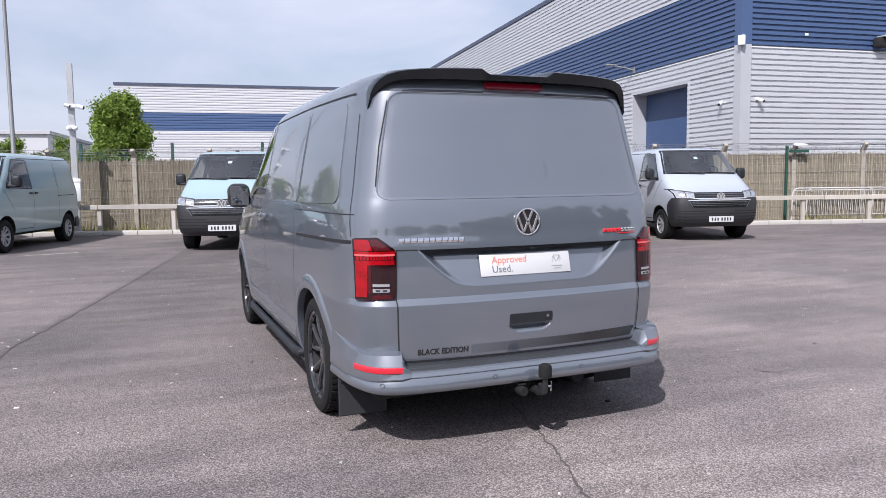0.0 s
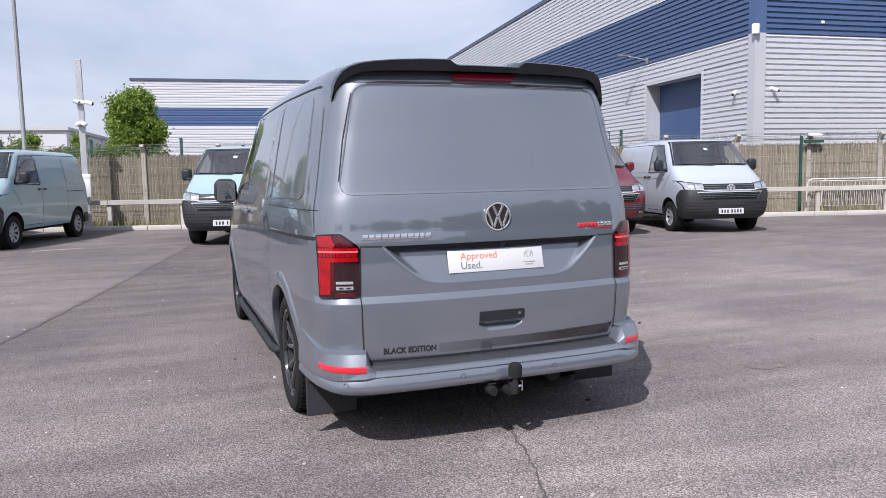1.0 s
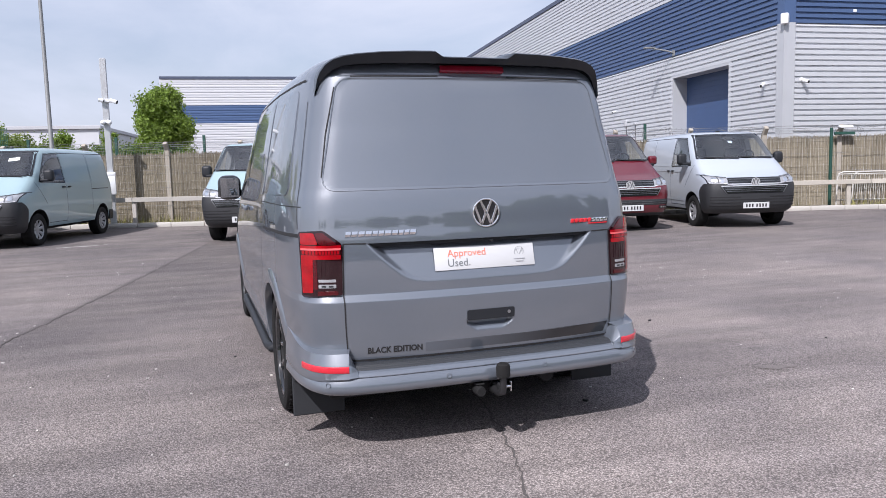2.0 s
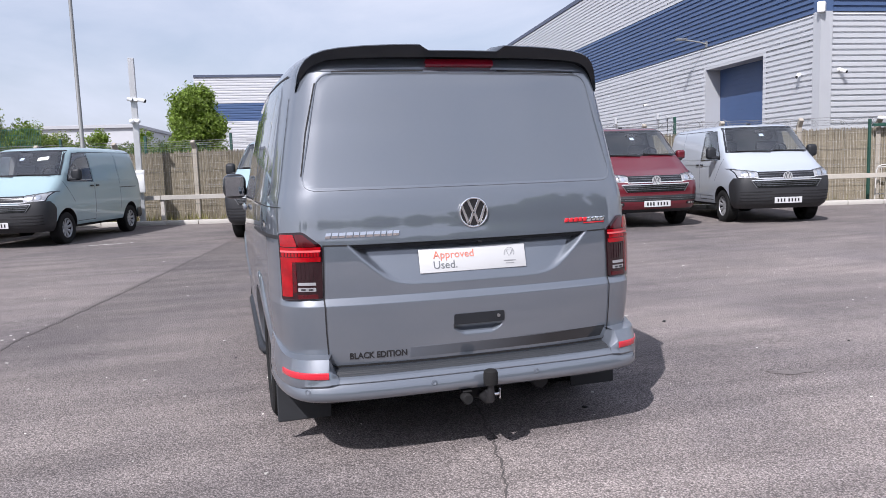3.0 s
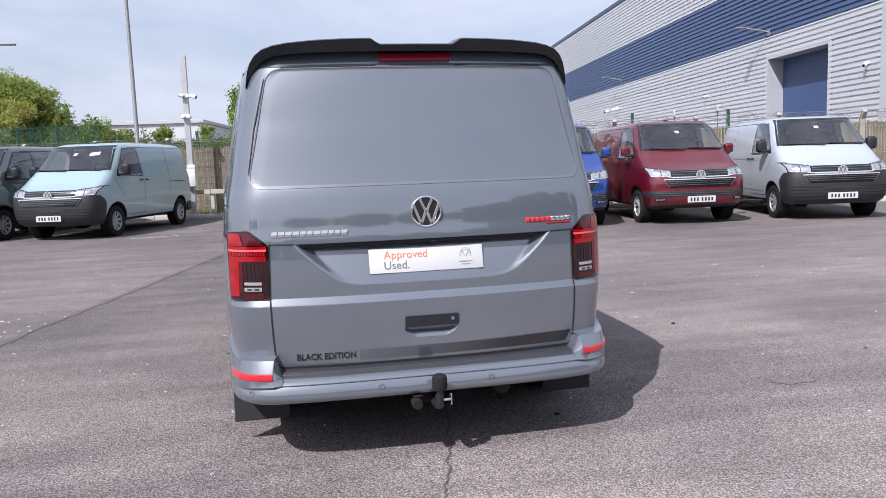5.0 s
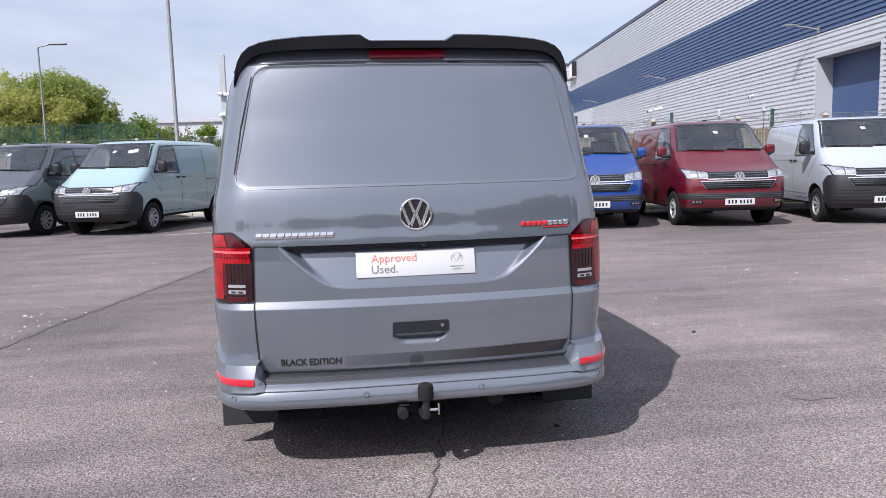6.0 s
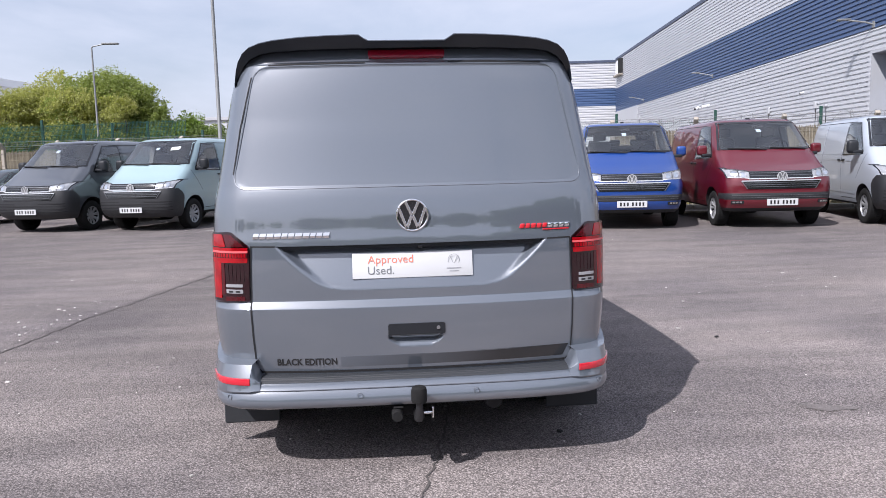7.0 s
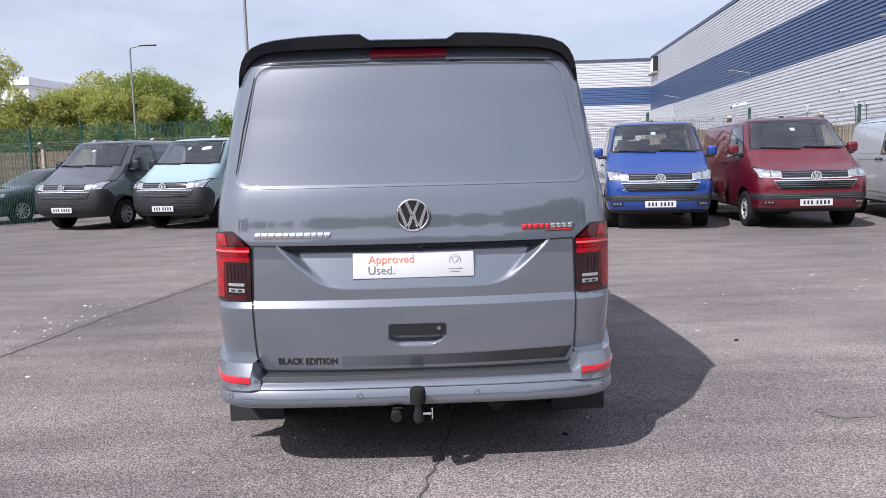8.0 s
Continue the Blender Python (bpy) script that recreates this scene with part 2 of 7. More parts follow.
def asphalt_material():
    m = mat("asphalt", (0.250, 0.222, 0.215), rough=0.92, vary=0.22, scale=0.35, grain=0.55, grain_scale=95, bump=1.0, bump_scale=80, spec=0.3)
    n, l = m.node_tree.nodes, m.node_tree.links
    b = n["Principled BSDF"]
    base = b.inputs["Base Color"].links[0].from_socket
    tc = n["Texture Coordinate"]
    # rounded stones with dark pits between them
    v = n.new("ShaderNodeTexVoronoi")
    v.inputs["Scale"].default_value = 125
    l.new(tc.outputs["Object"], v.inputs["Vector"])
    r = n.new("ShaderNodeValToRGB")
    r.color_ramp.elements[0].position, r.color_ramp.elements[1].position = 0.25, 0.72
    r.color_ramp.elements[0].color, r.color_ramp.elements[1].color = (1.16, 1.16, 1.16, 1), (0.48, 0.48, 0.48, 1)
    l.new(v.outputs["Distance"], r.inputs["Fac"])
    sep = n.new("ShaderNodeSeparateColor")
    l.new(v.outputs["Color"], sep.inputs[0])
    k = n.new("ShaderNodeMath")
    k.operation = "MULTIPLY_ADD"
    k.inputs[1].default_value, k.inputs[2].default_value = 0.60, 0.70
    l.new(sep.outputs[0], k.inputs[0])
    mx0 = n.new("ShaderNodeVectorMath")
    mx0.operation = "SCALE"
    l.new(base, mx0.inputs[0])
    l.new(k.outputs[0], mx0.inputs["Scale"])
    mx = n.new("ShaderNodeMix")
    mx.data_type, mx.blend_type = "RGBA", "MULTIPLY"
    mx.inputs["Factor"].default_value = 1.0
    l.new(mx0.outputs[0], mx.inputs["A"])
    l.new(r.outputs[0], mx.inputs["B"])
    # broad stains and lanes of wear
    s = n.new("ShaderNodeTexNoise")
    s.inputs["Scale"].default_value, s.inputs["Detail"].default_value, s.inputs["Roughness"].default_value = 0.4, 8, 0.66
    l.new(tc.outputs["Object"], s.inputs["Vector"])
    r2 = n.new("ShaderNodeValToRGB")
    r2.color_ramp.elements[0].position, r2.color_ramp.elements[1].position = 0.38, 0.66
    r2.color_ramp.elements[0].color, r2.color_ramp.elements[1].color = (0.76, 0.76, 0.79, 1), (1.2, 1.18, 1.15, 1)
    l.new(s.outputs["Fac"], r2.inputs["Fac"])
    mu = n.new("ShaderNodeMix")
    mu.data_type, mu.blend_type = "RGBA", "MULTIPLY"
    mu.inputs["Factor"].default_value = 1.0
    l.new(mx.outputs["Result"], mu.inputs["A"])
    l.new(r2.outputs[0], mu.inputs["B"])
    # darker by a quarter towards the parked row, along a wavering line
    sx = n.new("ShaderNodeSeparateXYZ")
    l.new(tc.outputs["Object"], sx.inputs[0])
    wob = n.new("ShaderNodeMath")
    wob.operation = "MULTIPLY_ADD"
    wob.inputs[1].default_value = 7.0
    l.new(s.outputs["Fac"], wob.inputs[0])
    l.new(sx.outputs["Y"], wob.inputs[2])
    mr = n.new("ShaderNodeMapRange")
    mr.interpolation_type = "SMOOTHSTEP"
    for key, val in (("From Min", 6.0), ("From Max", 13.5), ("To Min", 1.0), ("To Max", 0.76)):
        mr.inputs[key].default_value = val
    l.new(wob.outputs[0], mr.inputs["Value"])
    # two lays of asphalt meet along the old joint: dark, fine edge on one side, paler and warmer lay on the other
    def calc(op, *args):
        k = n.new("ShaderNodeMath")
        k.operation = op
        for i, v in enumerate(args):
            if isinstance(v, (int, float)):
                k.inputs[i].default_value = v
            else:
                l.new(v, k.inputs[i])
        return k.outputs[0]

    def rng(value, lo, hi, a, c):
        k = n.new("ShaderNodeMapRange")
        k.interpolation_type = "SMOOTHSTEP"
        for key, val in (("From Min", lo), ("From Max", hi), ("To Min", a), ("To Max", c)):
            k.inputs[key].default_value = val
        l.new(value, k.inputs["Value"])
        return k.outputs[0]
    off = calc("SUBTRACT", calc("MULTIPLY", calc("ADD", sx.outputs["X"], 1.26), 0.977), calc("MULTIPLY", calc("SUBTRACT", sx.outputs["Y"], 11.09), 0.215))
    off = calc("ADD", off, calc("MULTIPLY", calc("SUBTRACT", s.outputs["Fac"], 0.5), 0.10))
    # tone rises by a third across five metres beyond the joint
    worn = calc("ADD", off, calc("MULTIPLY", calc("SUBTRACT", s.outputs["Fac"], 0.5), 1.6))
    lay = calc("MULTIPLY", rng(off, -0.05, 0.05, 1.04, 0.80), rng(worn, 0.1, 5.0, 1.0, 1.34))
    # faint bands left by the paver
    mp = n.new("ShaderNodeMapping")
    mp.inputs["Scale"].default_value = (0.22, 1.5, 1.0)
    mp.inputs["Rotation"].default_value = (0.0, 0.0, 0.06)
    bands = n.new("ShaderNodeTexNoise")
    bands.inputs["Scale"].default_value, bands.inputs["Detail"].default_value = 2.2, 6.0
    l.new(tc.outputs["Object"], mp.inputs["Vector"])
    l.new(mp.outputs["Vector"], bands.inputs["Vector"])
    gain = calc("MULTIPLY", calc("MULTIPLY", lay, mr.outputs[0]), rng(bands.outputs["Fac"], 0.32, 0.68, 0.86, 1.12))
    sc = n.new("ShaderNodeVectorMath")
    sc.operation = "SCALE"
    l.new(mu.outputs["Result"], sc.inputs[0])
    l.new(gain, sc.inputs["Scale"])
    l.new(sc.outputs[0], b.inputs["Base Color"])
    return m


ASPHALT = asphalt_material()


# ---------------------------------------------------------------- mesh helpers
def thing(name, label="", category="", group="", kind="", at=None):
    """An Empty at the thing's base that carries its parts."""
    e = new(name)
    e.empty_display_size = 0.2
    if at is not None:
        e.matrix_basis = at
    return tagged(e, label, category, group, kind)


def link_mesh(name, bm, material, smooth=True):
    me = bpy.data.meshes.new(name)
    bm.to_mesh(me)
    bm.free()
    for f in me.polygons:
        f.use_smooth = smooth
    for k in (material if isinstance(material, (list, tuple)) else [material]):
        me.materials.append(k)
    return me


def sharpen(me, degrees=35):
    me.set_sharp_from_angle(angle=radians(degrees))
    return me


def part(name, bm, material, parent, label="", smooth=True, angle=35):
    """One mesh object under a thing or a part."""
    me = link_mesh(name, bm, material, smooth)
    if smooth:
        sharpen(me, angle)
    ob = new(name, me)
    ob.parent = parent
    return tagged(ob, label)


def solo(name, bm, material, label="", category="", group="", kind="", smooth=True, at=None):
    """A top-level thing of one mesh."""
    me = link_mesh(name, bm, material, smooth)
    if smooth:
        sharpen(me)
    ob = new(name, me)
    if at is not None:
        ob.matrix_basis = at
    return tagged(ob, label, category, group, kind)


def box(bm, c, s, bevel=0.0, seg=2, turn=None, mi=0):
    """A box with centre c and full size s, edges rounded by bevel."""
    r = bmesh.ops.create_cube(bm, size=1.0)
    vs = r["verts"]
    for v in vs:
        v.co = Vector((v.co.x * s[0], v.co.y * s[1], v.co.z * s[2]))
    if bevel:
        es = list({e for v in vs for e in v.link_edges})
        r2 = bmesh.ops.bevel(bm, geom=es, offset=bevel, segments=seg, profile=0.5, affect="EDGES")
        vs = list({v for f in r2["faces"] for v in f.verts} | {v for v in vs if v.is_valid})
    for v in vs:
        p = v.co
        if turn is not None:
            p = turn @ p
        v.co = Vector(p) + Vector(c)
    if mi:
        for f in {f for v in vs for f in v.link_faces}:
            f.material_index = mi
    return vs


def lathe(bm, prof, seg=32, axis="x", at=(0, 0, 0), closed=False, lid=True):
    """Turn a profile [(radius, along)] about an axis."""
    rings = []
    for r, a in prof:
        ring = []
        for i in range(seg):
            t = 2 * math.pi * i / seg
            c, s = r * math.cos(t), r * math.sin(t)
            p = (a, c, s) if axis == "x" else (c, a, s) if axis == "y" else (c, s, a)
            ring.append(bm.verts.new((p[0] + at[0], p[1] + at[1], p[2] + at[2])))
        rings.append(ring)
    if closed:
        rings.append(rings[0])
    for a, b in zip(rings, rings[1:]):
        for i in range(seg):
            bm.faces.new((a[i], a[(i + 1) % seg], b[(i + 1) % seg], b[i]))
    if not closed:
        for ring in (rings[0], rings[-1]) if lid else (rings[-1],):
            bm.faces.new(ring)
    bmesh.ops.recalc_face_normals(bm, faces=bm.faces[:])


def tube(bm, pts, r, seg=8):
    """A tube along points, radius r (or one per point)."""
    pts = [Vector(p) for p in pts]
    rings = []
    for i, p in enumerate(pts):
        d = (pts[min(i + 1, len(pts) - 1)] - pts[max(i - 1, 0)]).normalized()
        a = d.orthogonal().normalized() if i == 0 else (rings_a - d * rings_a.dot(d)).normalized()
        rings_a = a
        b = d.cross(a)
        rr = r[i] if isinstance(r, (list, tuple)) else r
        rings.append([bm.verts.new(p + (a * math.cos(2 * math.pi * k / seg) + b * math.sin(2 * math.pi * k / seg)) * rr) for k in range(seg)])
    for a, b in zip(rings, rings[1:]):
        for k in range(seg):
            bm.faces.new((a[k], a[(k + 1) % seg], b[(k + 1) % seg], b[k]))
    bm.faces.new(rings[0][::-1])
    bm.faces.new(rings[-1])


def prism(bm, poly, lo, hi, axis):
    """A polygon extruded along an axis: 'x' takes (y, z), 'y' takes (x, z), 'z' takes (x, y)."""
    def put(p, h):
        return {"x": (h, p[0], p[1]), "y": (p[0], h, p[1]), "z": (p[0], p[1], h)}[axis]
    a = [bm.verts.new(put(p, lo)) for p in poly]
    b = [bm.verts.new(put(p, hi)) for p in poly]
    n = len(poly)
    fs = [bm.faces.new(a), bm.faces.new(b[::-1])]
    fs += [bm.faces.new((a[i], b[i], b[(i + 1) % n], a[(i + 1) % n])) for i in range(n)]
    bmesh.ops.recalc_face_normals(bm, faces=fs)
    return fs


def pchip(xs, ys):
    """A smooth curve through knots that never overshoots."""
    xs, ys = np.array(xs, float), np.array(ys, float)
    h, d = np.diff(xs), np.diff(ys) / np.diff(xs)
    m = np.zeros(len(xs))
    for i in range(1, len(xs) - 1):
        if d[i - 1] * d[i] > 0:
            w1, w2 = 2 * h[i] + h[i - 1], h[i] + 2 * h[i - 1]
            m[i] = (w1 + w2) / (w1 / d[i - 1] + w2 / d[i])
    m[0], m[-1] = d[0], d[-1]

    def f(x):
        x = min(max(x, xs[0]), xs[-1])
        i = min(int(np.searchsorted(xs, x, side="right")) - 1, len(h) - 1)
        t = (x - xs[i]) / h[i]
        return float((1 + 2 * t) * (1 - t) ** 2 * ys[i] + t * (1 - t) ** 2 * h[i] * m[i] + t * t * (3 - 2 * t) * ys[i + 1] + t * t * (t - 1) * h[i] * m[i + 1])
    return f


def smooth(t):
    t = min(max(t, 0.0), 1.0)
    return t * t * (3 - 2 * t)


def rounded(poly, r, n=4):
    """A convex polygon with its corners rounded."""
    out = []
    k = len(poly)
    for i in range(k):
        p, a, b = Vector(poly[i]), Vector(poly[i - 1]), Vector(poly[(i + 1) % k])
        rr = r[i] if isinstance(r, (list, tuple)) else r
        u, v = (a - p), (b - p)
        d = min(rr, u.length * 0.45, v.length * 0.45)
        s, e = p + u.normalized() * d, p + v.normalized() * d
        for j in range(n + 1):
            t = j / n
            q = s * (1 - t) ** 2 + p * 2 * t * (1 - t) + e * t * t
            out.append((q.x, q.y))
    return out


def text_mesh(words, size, depth=0.002, bold=0.0):
    c = bpy.data.curves.new("words", "FONT")
    c.body, c.size, c.extrude = words, size, depth
    c.resolution_u, c.offset = 3, bold
    o = new("words", c)
    bpy.context.view_layer.update()
    me = bpy.data.meshes.new_from_object(o.evaluated_get(bpy.context.evaluated_depsgraph_get()))
    bpy.data.objects.remove(o)
    bpy.data.curves.remove(c)
    bm = bmesh.new()
    bm.from_mesh(me)
    bpy.data.meshes.remove(me)
    xs = [v.co.x for v in bm.verts]
    return bm, min(xs), max(xs)


# ---------------------------------------------------------------- vehicle hulls
class Hull:
    """A vehicle's skin, as plan outlines stacked in height. W: half width, YR and YF: rear and front ends at the middle."""
    Q = [0.02 * i for i in range(37)] + [0.78, 0.84, 0.88, 0.91, 0.955, 0.98, 1.0]
    D = [0.11 * (0.02 * i) ** 2.6 for i in range(37)] + [0.059, 0.085, 0.118, 0.160, 0.350, 0.700, 1.300]
    QF = (0.0, 0.12, 0.25, 0.38, 0.50, 0.75, 0.87, 0.95, 0.985, 1.0)
    DF = (0.0, 0.001, 0.007, 0.0185, 0.035, 0.110, 0.210, 0.420, 0.800, 1.400)

    BLUNT = (0.0, 0.001, 0.006, 0.015, 0.027, 0.070, 0.125, 0.260, 0.600, 1.400)

    def __init__(self, w, yr, yf, dent=None, blunt=False):
        self.W, self.YR, self.YF = pchip(*zip(*w)), pchip(*zip(*yr)), pchip(*zip(*yf))
        self.rc, self.rq = pchip(self.Q, self.D), pchip(self.D, self.Q)
        df = self.BLUNT if blunt else self.DF
        self.fc, self.fq = pchip(self.QF, df), pchip(df, self.QF)
        self.dent = dent

    def k(self, z):
        return min(1.0, (self.YF(z) - self.YR(z)) / 3.4)

    def rear(self, x, z):
        q = abs(x) / self.W(z)
        y = self.YR(z) + (0.11 * q ** 2.6 if q < 0.72 else self.rc(q)) * self.k(z)
        if self.dent:
            y += self.dent(x, z)
        return Vector((x, y, z))

    def front(self, x, z):
        return Vector((x, self.YF(z) - self.fc(abs(x) / self.W(z)) * self.k(z), z))

    def half(self, y, z):
        k = self.k(z)
        return self.W(z) * self.rq((y - self.YR(z)) / k) * self.fq((self.YF(z) - y) / k)

    def left(self, y, z):
        return Vector((-self.half(y, z), y, z))

    def right(self, y, z):
        return Vector((self.half(y, z), y, z))

    def outline(self, z, fine):
        """Half an outline from the rear middle to the front middle, at x >= 0."""
        k, w, yr, yf = self.k(z), self.W(z), self.YR(z), self.YF(z)
        pts = [self.rear(0.74 * w * i / fine, z) for i in range(fine + 1)]
        pts += [self.rear(q * w, z) for q in (0.76, 0.78, 0.80, 0.815, 0.83, 0.845, 0.86, 0.875, 0.89)]
        ds = (0.16, 0.22, 0.35, 0.5, 0.7, 1.0, 1.3)
        pts += [self.right(yr + d * k, z) for d in ds]
        a, b = yr + 1.3 * k, yf - 1.4 * k
        pts += [self.right(a + (b - a) * i / 5, z) for i in range(1, 5)]
        pts += [self.right(yf - d * k, z) for d in (1.4, 1.0, 0.8, 0.58, 0.42, 0.3, 0.21, 0.15, 0.125)]
        pts += [self.front(0.75 * w * (1 - i / 8), z) for i in range(9)]
        return pts

    def skin(self, levels, fine=8):
        bm = bmesh.new()
        rings = []
        for z in levels:
            h = self.outline(z, fine)
            loop = h + [Vector((-p.x, p.y, p.z)) for p in h[-2:0:-1]]
            rings.append([bm.verts.new(p) for p in loop])
        n = len(rings[0])
        for a, b in zip(rings, rings[1:]):
            for i in range(n):
                bm.faces.new((a[i], a[(i + 1) % n], b[(i + 1) % n], b[i]))
        bm.faces.new(rings[0][::-1])
        bm.faces.new(rings[-1])
        bmesh.ops.recalc_face_normals(bm, faces=bm.faces[:])
        return bm


def facing(proj, u, z, inside):
    e = 0.004
    a, b = proj(u + e, z) - proj(u - e, z), proj(u, z + e) - proj(u, z - e)
    n = a.cross(b)
    n = n.normalized() if n.length > 1e-9 else Vector((0, 0, 1))
    return n if n.dot(proj(u, z) - inside) > 0 else -n


def patch(bm, poly, proj, out=0.003, deep=0.015, nx=8, nz=8, inside=Vector((0, 2.3, 0.9)), mi=0):
    """A thin slab over the convex polygon poly of a projected surface, proud by out, with edges that go deep below it."""
    zs = sorted({round(p[1], 5) for p in poly})
    lo, hi = zs[0], zs[-1]
    rows = sorted({lo + (hi - lo) * i / nz for i in range(nz + 1)} | set(zs))
    rows = [r for i, r in enumerate(rows) if i == 0 or r - rows[i - 1] > 1e-4]

    def span(z):
        xs = []
        for (x0, z0), (x1, z1) in zip(poly, poly[1:] + poly[:1]):
            if min(z0, z1) - 2e-5 <= z <= max(z0, z1) + 2e-5:
                xs += [x0, x1] if abs(z1 - z0) < 4e-5 else [x0 + (x1 - x0) * min(max((z - z0) / (z1 - z0), 0), 1)]
        return min(xs), max(xs)
    top, low = [], []
    for z in rows:
        a, b = span(z)
        if b - a < 1e-4:
            a, b = a - 5e-5, b + 5e-5
        r1, r2 = [], []
        for i in range(nx + 1):
            u = a + (b - a) * i / nx
            p, n = proj(u, z), facing(proj, u, z, inside)
            r1.append(bm.verts.new(p + n * out))
            r2.append(bm.verts.new(p - n * deep) if i in (0, nx) or z in (rows[0], rows[-1]) else None)
        top.append(r1)
        low.append(r2)
    fs = []
    for j in range(len(rows) - 1):
        for i in range(nx):
            fs.append(bm.faces.new((top[j][i], top[j][i + 1], top[j + 1][i + 1], top[j + 1][i])))
        for i in (0, nx):
            fs.append(bm.faces.new((top[j][i], top[j + 1][i], low[j + 1][i], low[j][i])))
    for j in (0, len(rows) - 1):
        for i in range(nx):
            fs.append(bm.faces.new((top[j][i], low[j][i], low[j][i + 1], top[j][i + 1])))
    bmesh.ops.recalc_face_normals(bm, faces=fs)
    for f in fs:
        f.material_index = mi
    mid = top[len(rows) // 2][nx // 2]
    if mid.link_faces and mid.link_faces[0].normal.dot(mid.co - inside) < 0:
        bmesh.ops.reverse_faces(bm, faces=fs)


def seam(bm, pts, proj, width=0.006, out=0.0015, inside=Vector((0, 2.3, 0.9)), step=0.05):
    """A narrow strip along a line on a projected surface: a gap between panels."""
    line = []
    for a, b in zip(pts, pts[1:]):
        k = max(1, int(math.hypot(b[0] - a[0], b[1] - a[1]) / step))
        line += [(a[0] + (b[0] - a[0]) * i / k, a[1] + (b[1] - a[1]) * i / k) for i in range(k)]
    line.append(pts[-1])
    prev = None
    for i, (u, z) in enumerate(line):
        a, b = line[max(i - 1, 0)], line[min(i + 1, len(line) - 1)]
        d = Vector((b[0] - a[0], b[1] - a[1])).normalized() * width / 2
        row = []
        for s in (-1, 1):
            uu, zz = u - s * d.y, z + s * d.x
            row.append(bm.verts.new(proj(uu, zz) + facing(proj, uu, zz, inside) * out))
        if prev:
            bm.faces.new((prev[0], prev[1], row[1], row[0]))
        prev = row
    bmesh.ops.recalc_face_normals(bm, faces=bm.faces[:])


def sweep(bm, plan, section, closed=False, caps=True):
    """Carry a section [(outward, z)] along a plan line [(x, y)]."""
    pts = [Vector(p) for p in plan]
    rows = []
    for i, p in enumerate(pts):
        d = (pts[min(i + 1, len(pts) - 1)] - pts[max(i - 1, 0)]).normalized()
        nrm = Vector((d.y, -d.x))
        rows.append([bm.verts.new((p.x + nrm.x * o, p.y + nrm.y * o, z)) for o, z in section])
    m = len(section)
    for a, b in zip(rows, rows[1:]):
        for j in range(m if closed else m - 1):
            bm.faces.new((a[j], a[(j + 1) % m], b[(j + 1) % m], b[j]))
    if caps:
        bm.faces.new(rows[0])
        bm.faces.new(rows[-1][::-1])
    bmesh.ops.recalc_face_normals(bm, faces=bm.faces[:])


def carve(me, cutters, dark=()):
    """The mesh less each of the cutter bmeshes; their faces take the second material, those of dark the third."""
    ob = new("carved", me)
    made = []
    for i, bm in enumerate(list(cutters) + list(dark)):
        for f in bm.faces:
            f.material_index = 1 if i < len(cutters) else 2
        cm = link_mesh("cutter", bm, list(me.materials), False)
        co = new("cutter", cm)
        made.append(co)
        md = ob.modifiers.new("cut", "BOOLEAN")
        md.operation, md.object, md.solver = "DIFFERENCE", co, "EXACT"
    bpy.context.view_layer.update()
    res = bpy.data.meshes.new_from_object(ob.evaluated_get(bpy.context.evaluated_depsgraph_get()))
    for o in [ob] + made:
        bpy.data.objects.remove(o)
    for f in res.polygons:
        f.use_smooth = True
    res.set_sharp_from_angle(angle=radians(30))
    return res


VAN_W = [(0.22, 0.86), (0.30, 0.905), (0.50, 0.938), (0.72, 0.955), (0.95, 0.952), (1.06, 0.948), (1.17, 0.940), (1.25, 0.925), (1.50, 0.880),
         (1.70, 0.837), (1.78, 0.812), (1.83, 0.782), (1.87, 0.732), (1.90, 0.645), (1.918, 0.50), (1.926, 0.33)]
VAN_YR = [(0.22, 0.06), (0.30, 0.0), (0.44, -0.030), (0.55, -0.042), (0.65, -0.049), (0.722, -0.052), (0.7265, -0.0515), (0.730, -0.049), (0.753, -0.034), (0.757, -0.0315), (0.765, -0.031), (0.80, -0.031), (1.00, -0.024),
          (1.06, -0.016), (1.12, -0.010), (1.20, 0.004), (1.25, 0.018), (1.50, 0.068), (1.757, 0.120), (1.82, 0.142), (1.87, 0.21), (1.90, 0.36), (1.918, 0.70), (1.926, 1.1)]
VAN_YF = [(0.22, 4.62), (0.30, 4.73), (0.45, 4.77), (0.60, 4.77), (0.75, 4.760), (0.86, 4.740), (0.91, 4.720), (0.945, 4.665), (1.00, 4.545), (1.08, 4.37), (1.18, 4.17), (1.26, 3.965),
          (1.315, 3.835), (1.34, 3.79), (1.60, 3.38), (1.84, 3.02), (1.875, 2.92), (1.90, 2.75), (1.918, 2.35), (1.926, 1.9)]
WAIST, TALL = 1.315, 1.072


def taller(rows, k=1.0):
    """The same knots, stretched above the waist for the parked vans' higher roof."""
    return [(z if z < WAIST else WAIST + (z - WAIST) * TALL, v * k) for z, v in rows]


# the parked vans' front: a short bonnet and a windscreen set well forward
PARKED_YF = [r for r in VAN_YF if r[0] < 1.05] + [(1.08, 4.39), (1.18, 4.245), (1.26, 4.13), (1.315, 4.055), (1.34, 4.03), (1.60, 3.72), (1.84, 3.44), (1.875, 3.34), (1.90, 3.14), (1.918, 2.65), (1.926, 2.2)]
AHEAD = 0.27
AXLES = (0.86, 3.86)
HUB = 0.33

panel_edge = pchip((1.236, 1.50, 1.765), (0.772, 0.728, 0.662))
